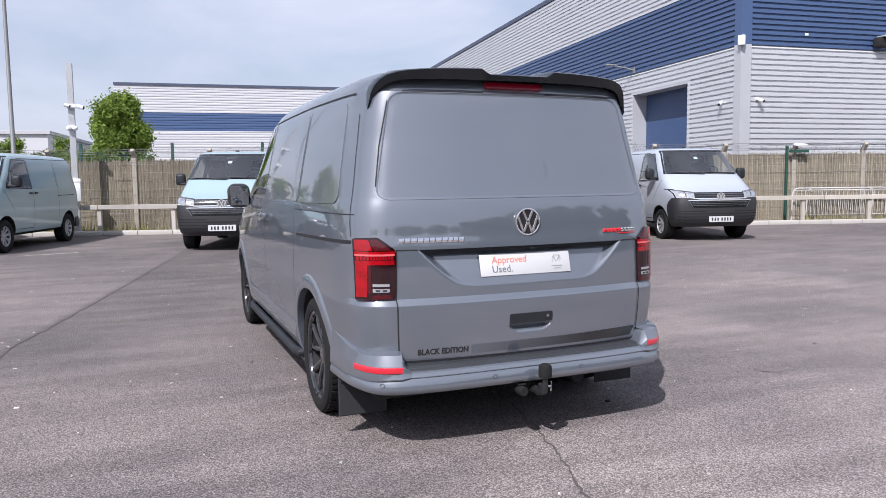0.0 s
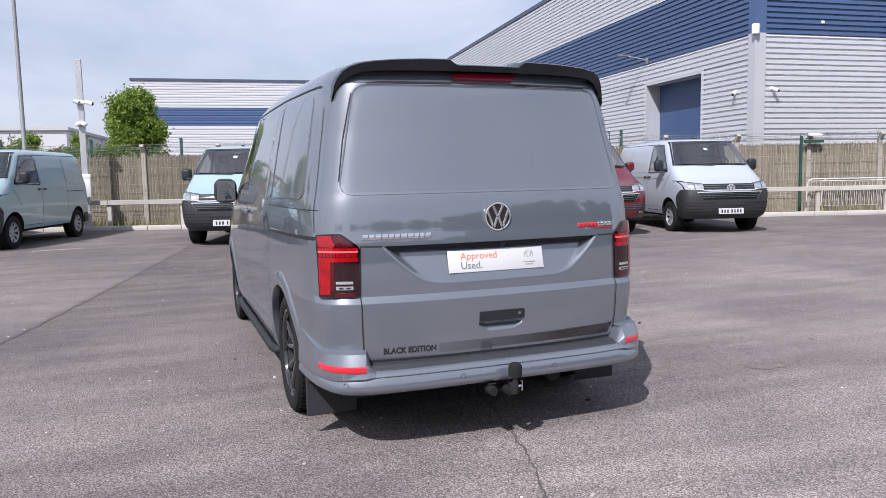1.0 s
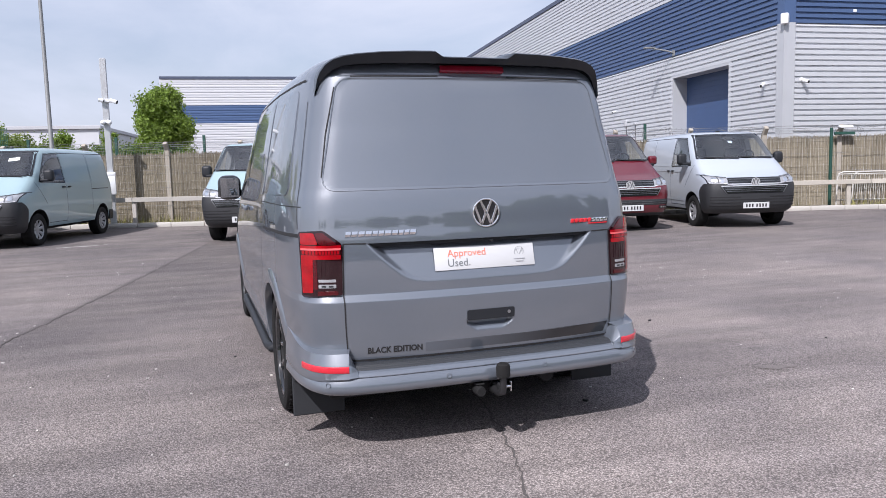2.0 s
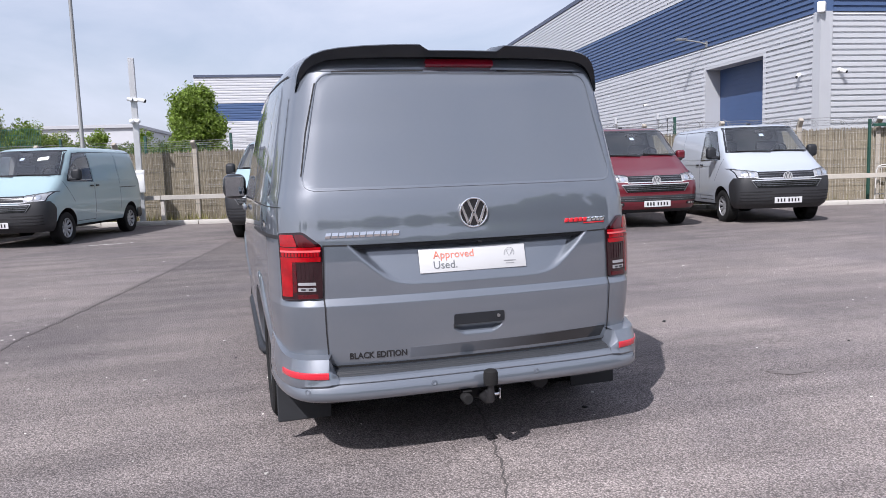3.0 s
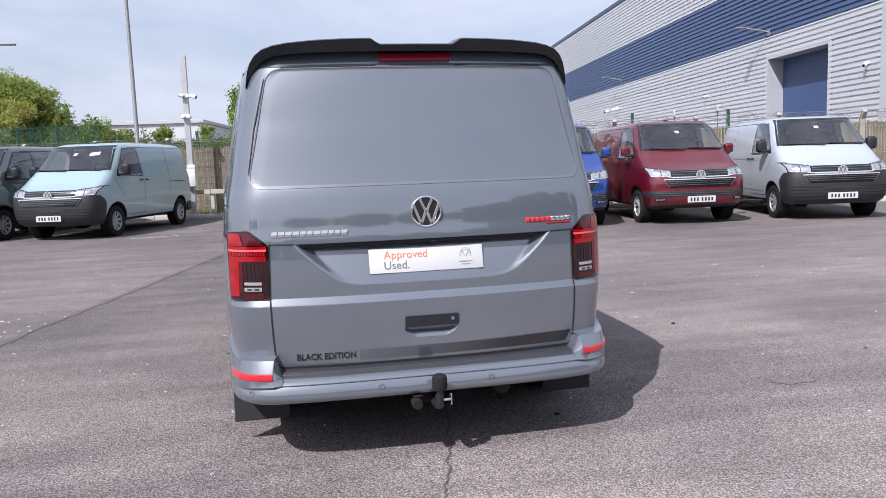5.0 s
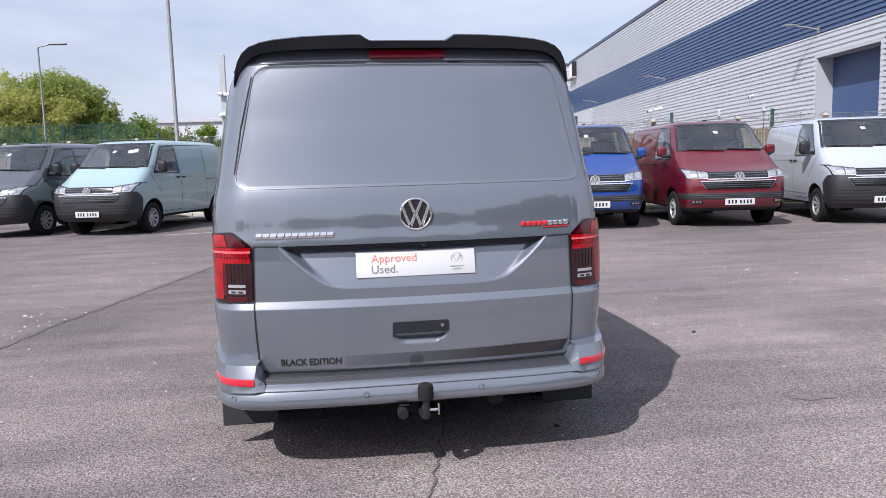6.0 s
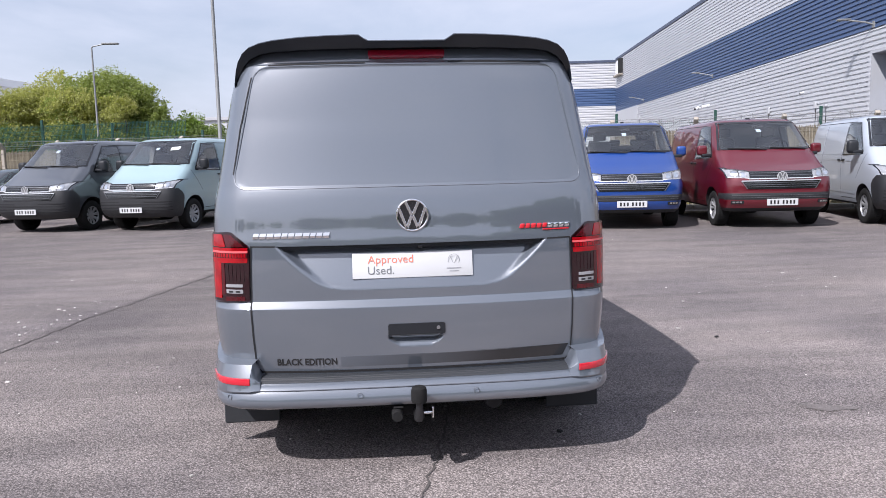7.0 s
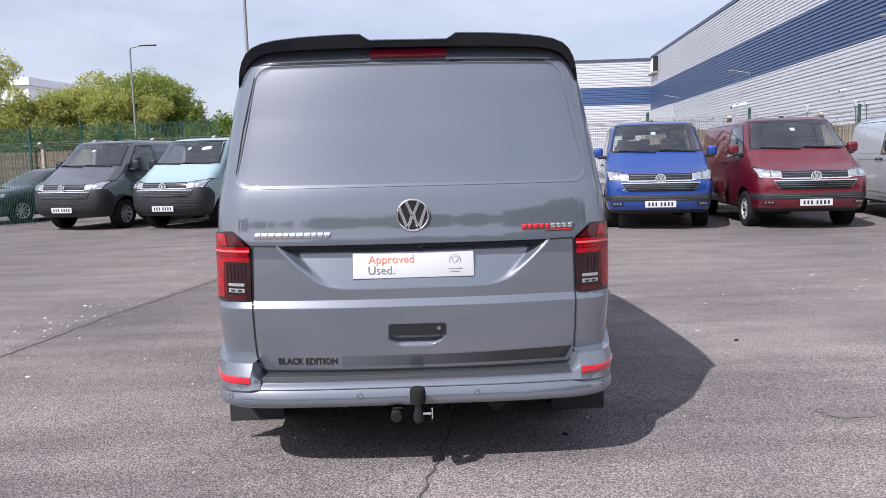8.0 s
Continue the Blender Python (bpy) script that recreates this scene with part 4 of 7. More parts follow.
    for dx, t in ((-0.009, -24), (0.009, 24)):
        box(bm, (0.175 + dx, -0.0070, 0.914), (0.0025, 0.001, 0.038), 0, 1, Matrix.Rotation(radians(t), 3, "Y"))
    for k, wd in enumerate((0.062, 0.040)):
        box(bm, (0.175, -0.0145 - 0.003 * k, 0.879 - 0.012 * k), (wd, 0.001, 0.0035))
    part("small_print", bm, INK_PALE, sp)
    # chrome model badge and red-chrome badge, as plain slanting blocks
    x = -0.680
    for w in (0.028, 0.031, 0.032, 0.032, 0.028, 0.029, 0.034, 0.031, 0.026, 0.028, 0.031):
        c = plain.rear(x + w / 2, 1.038)
        bm = bmesh.new()
        prism(bm, [(0.003, -0.0115), (-0.006, -0.0115), (-0.009, -0.001), (-0.003, 0.0115), (0.003, 0.0115)], x, x + w - 0.0045, "x")
        for vert in bm.verts:
            vert.co.x += vert.co.z * 0.25
        bm.transform(Matrix.Translation((0, c.y, c.z)))
        part("badge_bar", bm, CHROME, v, "chrome badge bar")
        x += w
    for k in range(9):
        bm = bmesh.new()
        box(bm, Vector((0, 0, 0)), ((0.021, 0.020, 0.022)[k % 3], 0.009, 0.021), 0.004, 2)
        for vert in bm.verts:
            vert.co.x += vert.co.z * 0.25
        bm.transform(Matrix.Translation(plain.rear(0.478 + k * 0.0255, 1.050) + Vector((0, -0.003, 0))))
        part("trim_badge_bar", bm, BADGE_RED if k < 5 else CHROME, v, "red badge bar" if k < 5 else "chrome badge bar")
    bm = bmesh.new()
    patch(bm, [(0.57, 1.030), (0.69, 1.030), (0.69, 1.035), (0.57, 1.035)], plain.rear, 0.004, 0.004, 8, 1)
    part("trim_badge_line", bm, BADGE_RED, v, "thin red line under the badge")
    bm = bmesh.new()
    patch(bm, rounded([(-0.325, 0.466), (0.655, 0.466), (0.682, 0.518), (-0.325, 0.512)], 0.003), plain.rear, 0.0012, 0.002, 30, 2)
    part("black_stripe", bm, STRIPE, v, "black stripe decal that fades along the tailgate")
    words("BLACK EDITION", 0.258, -0.600, 0.478, 0.0, SEAM, "lettering", v, 0.001, size=0.40, skin=plain.rear, bold=0.0026)
    emblem(v, (0.0, -0.012, 1.113), 0.071, -1)

    # roof spoiler
    bm = bmesh.new()
    xs = [0.745, 0.735, 0.722, 0.700, 0.668, 0.62, 0.56, 0.45, 0.33, 0.225, 0.200, 0.178, 0.160, 0.08, 0.0]
    top = pchip((0.0, 0.158, 0.205, 0.45, 0.60, 0.66, 0.705, 0.735, 0.745), (1.855, 1.855, 1.881, 1.875, 1.862, 1.848, 1.818, 1.758, 1.700))
    low = pchip((0.0, 0.20, 0.45, 0.60, 0.66, 0.705, 0.735, 0.745), (1.828, 1.828, 1.826, 1.820, 1.802, 1.764, 1.705, 1.678))
    lip = pchip((0.0, 0.3, 0.55, 0.65, 0.70, 0.745), (0.062, 0.070, 0.102, 0.141, 0.175, 0.221))
    inner = pchip((0.0, 0.45, 0.62, 0.70, 0.745), (0.44, 0.42, 0.40, 0.37, 0.335))
    rows = []
    for x in xs + [-a for a in xs[-2::-1]]:
        a = abs(x)
        y0, y1 = lip(a), inner(a)
        zt, zl = top(a), low(a)
        zr = min(zt + 0.028, 1.915) if a < 0.66 else zt + 0.01
        deep = min(0.14, (y1 - y0) * 0.6)
        rows.append([bm.verts.new((x * 1.018, y0 + deep, zl + 0.004)), bm.verts.new((x * 1.018, y0 + min(0.03, deep * 0.3), zl)), bm.verts.new((x * 1.018, y0 + min(0.012, deep * 0.12), zl * 0.45 + zt * 0.55)), bm.verts.new((x * 1.018, y0, zt - 0.003)),
                     bm.verts.new((x * 1.018, y0 + 0.012, zt + 0.003)), bm.verts.new((x * 1.018, (y0 + y1) / 2, (zt + zr) / 2 + 0.006)), bm.verts.new((x * 1.018, y1, zr - 0.012))])
    for p, q in zip(rows, rows[1:]):
        for j in range(6):
            bm.faces.new((p[j], p[j + 1], q[j + 1], q[j]))
    bm.faces.new(rows[0])
    bm.faces.new(rows[-1][::-1])
    bmesh.ops.recalc_face_normals(bm, faces=bm.faces[:])
    part("roof_spoiler", bm, SPOILER_BLACK, v, "gloss black roof spoiler", angle=40)
    bm = bmesh.new()
    patch(bm, rounded([(-0.166, 1.790), (0.166, 1.790), (0.166, 1.819), (-0.166, 1.819)], 0.008), plain.rear, 0.012, 0.02, 12, 3)
    part("brake_light", bm, LENS_BRAKE, v, "red high-level brake light")
    for s in (-1, 1):
        bm = bmesh.new()
        seam(bm, [(s * 0.18, 1.7715), (s * 0.60, 1.7690)], plain.rear, 0.006, 0.003)
        part("panel_gap", bm, SEAM, body)

    # bumper
    half = [(0.0, -0.132), (0.25, -0.130), (0.45, -0.125), (0.60, -0.114), (0.70, -0.098), (0.77, -0.074), (0.822, -0.038), (0.861, 0.018), (0.890, 0.10), (0.910, 0.20), (0.921, 0.32), (0.928, 0.455)]
    fx, fy = pchip(range(len(half)), [p[0] for p in half]), pchip(range(len(half)), [p[1] for p in half])
    fine_half = [(fx(0.125 * i), fy(0.125 * i)) for i in range(8 * (len(half) - 1) + 1)]
    plan = [(-x, y) for x, y in fine_half[:0:-1]] + fine_half
    bm = bmesh.new()
    sweep(bm, plan, [(-0.16, 0.308), (-0.05, 0.306), (-0.022, 0.311), (-0.007, 0.321), (0.0, 0.335), (-0.001, 0.350), (-0.005, 0.366), (-0.012, 0.382), (-0.018, 0.390), (-0.16, 0.392)], closed=True)
    bp = part("rear_bumper", bm, PAINT_GREY, v, "grey painted rear bumper")
    mid = [p for p in plan if abs(p[0]) <= 0.70]
    bm = bmesh.new()
    sweep(bm, mid, [(-0.13, 0.388), (-0.014, 0.3915), (-0.014, 0.395), (-0.022, 0.405), (-0.034, 0.414), (-0.050, 0.418), (-0.13, 0.418)], closed=True)
    part("bumper_lip", bm, PAINT_GREY, bp)
    bm = bmesh.new()
    sweep(bm, mid, [(-0.13, 0.414), (-0.044, 0.4175), (-0.048, 0.4215), (-0.080, 0.433), (-0.13, 0.437)], closed=True)
    for k in range(2):
        sweep(bm, mid, [(-0.058 - k * 0.012, 0.424 + k * 0.003), (-0.061 - k * 0.012, 0.430 + k * 0.003), (-0.064 - k * 0.012, 0.425 + k * 0.003)], caps=False)
    part("step_pad", bm, PAD_PLASTIC, bp, "dark ribbed plastic step pad")
    for s in (-1, 1):
        side = [p for p in plan if p[0] * s >= 0.695]
        bm = bmesh.new()
        rows, band = [], []
        for i, p in enumerate(side):
            d = (Vector(side[min(i + 1, len(side) - 1)]) - Vector(side[max(i - 1, 0)])).normalized()
            n = Vector((d.y, -d.x))
            if abs(p[0]) < 0.71:
                n = Vector((0.0, -1.0))
            o = 0.0
            while o < 0.12 and plain.rear(max(-0.935, min(0.935, p[0] - n.x * o)), 0.508).y > p[1] - n.y * o:
                o += 0.0003
            k, up = abs(n.x), 0.055 * smooth((p[1] - 0.05) / 0.40)
            sec = [(0.13, 0.386), (0.006 - 0.002 * k, 0.390 - 0.016 * k), (0.001, 0.395 - 0.012 * k), (0.013 - 0.010 * k, 0.4185), (0.014 - 0.010 * k, 0.447), (0.016 - 0.011 * k, 0.451),
                   (min(0.052 - 0.038 * k, max(o, 0.018)), 0.499 + up), (o + 0.006, 0.507 + up), (0.13, 0.510 + up)]
            rows.append([bm.verts.new((p[0] - n.x * q, p[1] - n.y * q, z)) for q, z in sec])
            if p[1] < 0.12 and abs(p[0]) > 0.706:
                band.append([Vector((p[0] - n.x * q, p[1] - n.y * q, z)) for q, z in ((0.03, 0.417), (0.010 - 0.010 * k, 0.4180), (0.0085 - 0.010 * k, 0.4210), (0.0095 - 0.010 * k, 0.4445), (0.011 - 0.010 * k, 0.4475), (0.03, 0.448))])
        # the inner end runs down onto the step pad
        inner = rows[0] if s > 0 else rows[-1]
        run = [bm.verts.new((w.co.x - s * 0.034, w.co.y + 0.004, min(w.co.z, 0.424 + 0.12 * max(0.0, w.co.y + 0.07)))) for w in inner]
        rows = [run] + rows if s > 0 else rows + [run]
        for a, b in zip(rows, rows[1:]):
            for j in range(9):
                bm.faces.new((a[j], a[(j + 1) % 9], b[(j + 1) % 9], b[j]))
        bm.faces.new(rows[0])
        bm.faces.new(rows[-1][::-1])
        bmesh.ops.recalc_face_normals(bm, faces=bm.faces[:])
        part("bumper_corner", bm, PAINT_GREY, bp)
        bm = bmesh.new()
        rows = [[bm.verts.new(w) for w in row] for row in band]
        for a, b in zip(rows, rows[1:]):
            for j in range(6):
                bm.faces.new((a[j], a[(j + 1) % 6], b[(j + 1) % 6], b[j]))
        bm.faces.new(rows[0])
        bm.faces.new(rows[-1][::-1])
        bmesh.ops.recalc_face_normals(bm, faces=bm.faces[:])
        part("reflector", bm, REFLECTOR, bp, "red bumper reflector")
    for x, z in ((-0.800, 0.362), (-0.245, 0.366), (0.250, 0.366), (0.806, 0.362)):
        a = abs(x)
        y = np.interp(a, [p[0] for p in half], [p[1] for p in half])
        bm = bmesh.new()
        prof = [(0.0112 + 0.0013 * math.cos(t), 0.0016 * math.sin(t)) for t in [2 * math.pi * i / 6 for i in range(6)]]
        lathe(bm, prof, 24, "y", (0, 0, 0), closed=True)
        bm.transform(Matrix.Translation((x, y - 0.001, z)) @ Matrix.Rotation(math.copysign(radians(42) if a > 0.7 else radians(2), x), 4, "Z"))
        part("parking_sensor", bm, PAINT_GREY, bp)
    # tow bar
    bm = bmesh.new()
    lathe(bm, [(0.031, 0.348), (0.033, 0.356), (0.033, 0.395), (0.030, 0.408), (0.020, 0.415)], 24, "z", (0.0, -0.195, 0))
    tb = part("tow_ball_cover", bm, RUBBER, v, "black rubber cover on the tow ball")
    bm = bmesh.new()
    tube(bm, [(0, -0.195, 0.35), (0, -0.195, 0.30), (0, -0.185, 0.275), (0, -0.14, 0.262), (0, 0.10, 0.262)], [0.014, 0.016, 0.019, 0.022, 0.024], 12)
    box(bm, (0, -0.165, 0.285), (0.03, 0.045, 0.05), 0.008, 2)
    part("tow_neck", bm, DARK_STEEL, tb)
    bm = bmesh.new()
    lathe(bm, [(0.021, -0.15), (0.024, -0.143), (0.024, -0.09), (0.018, -0.07)], 20, "y", (-0.092, 0, 0.272))
    box(bm, (-0.085, -0.10, 0.300), (0.045, 0.04, 0.010), 0.004, 1)
    box(bm, (-0.05, -0.06, 0.275), (0.09, 0.012, 0.05), 0.003, 1)
    part("trailer_socket", bm, RUBBER, tb)
    bm = bmesh.new()
    lathe(bm, [(0.006, 0.02), (0.006, 0.055)], 12, "x", (0, -0.15, 0.285))
    box(bm, (0.058, -0.15, 0.285), (0.008, 0.012, 0.05), 0.003, 1)
    part("locking_pin", bm, CHROME, tb)
    # underside
    bm = bmesh.new()
    box(bm, (0, 2.35, 0.24), (1.50, 4.3, 0.05), 0.01, 1)
    box(bm, (0, AXLES[0], 0.30), (1.3, 0.10, 0.10), 0.02, 1)
    tube(bm, [(0.35, 0.05, 0.26), (0.35, 0.6, 0.26), (0.3, 1.2, 0.25)], 0.04, 10)
    box(bm, (0.25, 0.35, 0.27), (0.6, 0.25, 0.12), 0.04, 2)
    part("underbody", bm, SEAM, v)
    for y in AXLES:
        for s in (-1, 1):
            wheel(v, s * 0.805, y, s, "sport")
    for s in (-1, 1):
        bm = bmesh.new()
        box(bm, (s * 0.42, 2.55, 1.30), (0.46, 0.14, 0.5), 0.06, 2)
        st = part("cab_seat", bm, SEAT, v)
        bm = bmesh.new()
        box(bm, (s * 0.42, 2.55, 1.60), (0.26, 0.10, 0.17), 0.04, 2)
        part("headrest", bm, SEAT, st)
    return v


# ---------------------------------------------------------------- the parked vans
LIFT = 0.085
SLAT = mat("grey_grille_slat", (0.16, 0.165, 0.175), rough=0.3, metal=0.5, vary=0.05)
BRIGHT_SILVER = mat("bright_silver_trim", (0.62, 0.63, 0.65), rough=0.22, metal=0.35, coat=0.5, vary=0.05)
LED_WHITE = mat("white_lamp_strip", (0.72, 0.73, 0.75), rough=0.2, coat=0.6, vary=0.04)
PARKED_BODY = {}


def build_parked_van(paint, style):
    """A parked van seen from its front. style: 'work' has dark bumpers and covers, 'smart' painted bumpers and alloys, 'glazed' side windows too."""
    v = thing("parked_van")
    hull = Hull(taller(VAN_W, 1.02), taller(VAN_YR), taller(PARKED_YF), None, True)
    glazed = style == "glazed"
    if glazed not in PARKED_BODY:
        lv = [WAIST + (z - WAIST) * TALL if z > WAIST else z for z in levels(0.04, extra=(0.728, 0.756, 1.0, 1.05, 1.315))]
        me = link_mesh("body", hull.skin(lv, 10), [paint, INTERIOR, SEAM])
        PARKED_BODY[glazed] = carve(me, cab_cutters(TALL, AHEAD, 0.045, glazed), arch_cutters(LIFT, 0.412))
    body = new("body", PARKED_BODY[glazed])
    body.parent = v
    body.location.z = LIFT
    body.material_slots[0].link = "OBJECT"
    body.material_slots[0].material = paint

    def add(name, bm, material, host=None, label="", smooth=True):
        o = part(name, bm, material, host or v, label, smooth)
        if host is None:
            o.location.z = LIFT
        return o

    def nose(x, z):
        """A point of the face at height z over the ground."""
        return hull.front(x, z - LIFT)

    def face(name, poly, out, material, host=None, deep=0.012, nx=16, nz=4, r=0.0, place=nose, label=""):
        bm = bmesh.new()
        patch(bm, rounded(poly, r) if r else poly, place, out, deep, nx, nz)
        return add(name, bm, material, host, label)

    # windscreen with its black border, wipers and what shows behind it
    low, top = 1.343, WAIST + (1.836 - WAIST) * TALL
    ws = face("windscreen", [(-0.855, low), (0.855, low), (0.728, top), (-0.728, top)], 0.003, GLASS, None, 0.008, 14, 8, 0.05, hull.front)
    ws.visible_shadow = False
    for pts, w in (([(-0.845, low + 0.012), (0.845, low + 0.012)], 0.030), ([(-0.72, top - 0.012), (0.72, top - 0.012)], 0.034), ([(-0.845, low), (-0.722, top)], 0.026), ([(0.845, low), (0.722, top)], 0.026)):
        bm = bmesh.new()
        seam(bm, pts, hull.front, w, 0.006, step=0.08)
        add("windscreen_border", bm, BLACK_GLOSS, ws)
    bm = bmesh.new()
    box(bm, hull.front(0.03, 1.70) + Vector((0, -0.012, 0)), (0.085, 0.004, 0.095), 0.001, 1, Matrix.Rotation(radians(57), 3, "X"))
    add("windscreen_sticker", bm, STICKER, ws)
    bm = bmesh.new()
    box(bm, hull.front(0.0, 1.80) + Vector((0, -0.06, -0.02)), (0.22, 0.04, 0.07), 0.02, 2)
    add("rear_view_mirror", bm, SEAM, ws)
    bm = bmesh.new()
    prism(bm, [(3.96, 1.20), (3.96, 1.30), (3.82, 1.345), (3.55, 1.345), (3.47, 1.30), (3.47, 1.20)], -0.80, 0.80, "x")
    add("dashboard", bm, SEAT)
    for x0, x1 in ((-0.72, -0.05), (0.02, 0.70)):
        bm = bmesh.new()
        a, b = hull.front(x0, 1.335), hull.front(x1, 1.362)
        tube(bm, [a + Vector((0, 0.02, 0.005)), (a + b) / 2 + Vector((0, 0.045, 0.012)), b + Vector((0, 0.02, 0.012))], 0.011, 6)
        add("wiper", bm, SEAM)
    head = WAIST + (1.775 - WAIST) * TALL
    for proj, s in ((hull.left, -1), (hull.right, 1)):
        bm = bmesh.new()
        patch(bm, rounded([(2.43 + AHEAD, 1.195), (3.48 + AHEAD, 1.215), (2.94 + AHEAD, head), (2.43 + AHEAD, head)], 0.05), proj, 0.003, 0.008, 10, 8)
        add("door_window", bm, GLASS).visible_shadow = False
        bm = bmesh.new()
        seam(bm, [(y + AHEAD, z) for y, z in ((2.43, 1.20), (3.46, 1.218), (2.95, head - 0.005), (2.43, head - 0.005), (2.43, 1.20))], proj, 0.03, 0.006, step=0.08)
        add("window_seal", bm, BLACK_GLOSS)
        bm = bmesh.new()
        seam(bm, [(2.65, 0.36), (2.65, 1.85)], proj, 0.010)
        seam(bm, [(3.52, 0.76), (3.84, 1.15), (3.88, 1.22)], proj, 0.010)
        seam(bm, [(2.65, 0.36), (3.42, 0.36)], proj, 0.010)
        seam(bm, [(1.41, 0.53), (1.41, 1.85)], proj, 0.008)
        seam(bm, [(0.45, 1.03), (1.43, 1.03)], proj, 0.016)
        seam(bm, [(0.30, 1.86), (3.0, 1.83)], proj, 0.012)
        add("door_gap", bm, SEAM)
        bm = bmesh.new()
        seam(bm, [(0.20, 1.105), (2.40, 1.105), (3.62, 1.06)], proj, 0.016, 0.007, step=0.12)
        add("waist_crease", bm, paint)
        bm = bmesh.new()
        seam(bm, [(1.30, 0.495), (3.40, 0.47)], proj, 0.05, 0.006)
        add("rubbing_strip", bm, paint)
        for y0, y1, y2, r in ((0.36, 1.37, 0.44, 0.07), (1.44, 2.61, 1.44, 0.05)):
            bm = bmesh.new()
            patch(bm, rounded([(y0, 1.215), (y1, 1.205), (y1, 1.79), (y2, 1.79)], r), proj, 0.004, 0.01, 10, 8)
            if glazed:
                add("side_window", bm, GLASS).visible_shadow = False
            else:
                add("side_panel", bm, paint)
        for y in (2.53, 2.78):
            bm = bmesh.new()
            box(bm, proj(y, 1.10) + Vector((s * 0.014, 0, 0)), (0.03, 0.13, 0.035), 0.01, 2)
            add("door_handle", bm, BLACK_PLASTIC)
        bm = bmesh.new()
        box(bm, (s * 1.072, 3.58, 1.350), (0.20, 0.15, 0.25) if style == "work" else (0.185, 0.13, 0.19), 0.062 if style == "work" else 0.048, 4)
        mr = add("door_mirror", bm, paint if style != "work" else BLACK_PLASTIC)
        bm = bmesh.new()
        box(bm, (s * 0.985, 3.61, 1.255), (0.20, 0.09, 0.06), 0.02, 2)
        add("mirror_arm", bm, BLACK_PLASTIC, mr)
        bm = bmesh.new()
        box(bm, (s * 1.072, 3.508, 1.35), (0.150, 0.014, 0.15), 0.004, 1)
        add("mirror_glass", bm, MIRROR_GLASS, mr)

        # headlamp: dark housing, clear lens, two round units and a bright strip
        def place(x, z, s=s):
            return nose(s * x, z)
        face("lamp_housing", [(0.538, 0.882), (0.905, 0.908), (0.935, 1.096), (0.542, 1.040)], 0.004, BLACK_GLOSS, None, 0.02, 16, 5, 0.02, place)
        lamp = face("headlamp", [(0.550, 0.896), (0.892, 0.922), (0.922, 1.084), (0.554, 1.028)], 0.007, LENS_CLEAR, None, 0.02, 16, 5, 0.02, place, "clear headlamp with chrome inside")
        for x in (0.655, 0.795):
            z = 0.876 + x * 0.145
            for r, out, m, name in ((0.054, 0.009, STEEL, "lamp_bezel"), (0.043, 0.011, CHROME, "lamp_unit")):
                ring = [(x + r * math.cos(k * math.pi / 5 + 0.1), z + r * math.sin(k * math.pi / 5 + 0.1)) for k in range(10)]
                face(name, ring, out, m, lamp, 0.006, 5, 5, 0.0, place)
        face("lamp_strip", [(0.562, 0.902), (0.880, 0.928), (0.880, 0.942), (0.562, 0.917)], 0.010, LED_WHITE, lamp, 0.004, 10, 1, 0.0, place)
        face("lamp_divider", [(0.716, 0.925), (0.730, 0.926), (0.736, 1.045), (0.722, 1.043)], 0.010, DARK_STEEL, lamp, 0.004, 2, 6, 0.0, place)
        face("lamp_brow", [(0.562, 1.016), (0.885, 1.064), (0.905, 1.076), (0.560, 1.023)], 0.010, DARK_STEEL, lamp, 0.004, 10, 2, 0.0, place)
        face("lamp_trim", [(0.86, 1.085), (0.945, 1.092), (0.945, 1.105), (0.88, 1.103)], 0.005, BLACK_PLASTIC, lamp, 0.01, 6, 2, 0.0, place)
    # upper and lower grille with bright strips between them
    gr = face("grille", [(-0.545, 0.905), (0.545, 0.905), (0.540, 1.030), (-0.540, 1.030)], 0.006, BLACK_GLOSS, None, 0.02, 18, 5, 0.012)
    for z, h in ((0.990, 0.007), (0.951, 0.007), (1.020, 0.005)):
        face("grille_slat", [(-0.53, z), (0.53, z), (0.53, z + h), (-0.53, z + h)], 0.012, SLAT, gr, 0.004, 14, 1)
    lg = face("lower_grille", [(-0.575, 0.716), (0.575, 0.716), (0.665, 0.856), (-0.665, 0.856)], 0.027, BLACK_GLOSS, None, 0.02, 18, 6, 0.015)
    for z, w in ((0.822, 0.625), (0.788, 0.605), (0.752, 0.585)):
        face("grille_slat", [(-w, z), (w, z), (w, z + 0.007), (-w, z + 0.007)], 0.032, SLAT, lg, 0.004, 14, 1)
    for z0, z1, w, out in ((0.890, 0.908, 0.56, 0.020), (0.852, 0.868, 0.685, 0.034)):
        face("chrome_strip", [(-w, z0), (w, z0), (w, z1), (-w, z1)], out, BRIGHT_SILVER, gr, 0.02, 18, 2, 0.003)
    for s in (-1, 1):
        pts = [(0.580, 0.716), (0.592, 0.716), (0.688, 0.852), (0.672, 0.852)]
        face("grille_edge", [(p[0] * s, p[1]) for p in pts][::s], 0.033, SLAT, lg, 0.006, 2, 5)
    em = nose(0, 0.932)
    emblem(v, (0.0, em.y + 0.030, 0.932 - LIFT), 0.092, 1, BRIGHT_SILVER, SLAT).location.z = LIFT

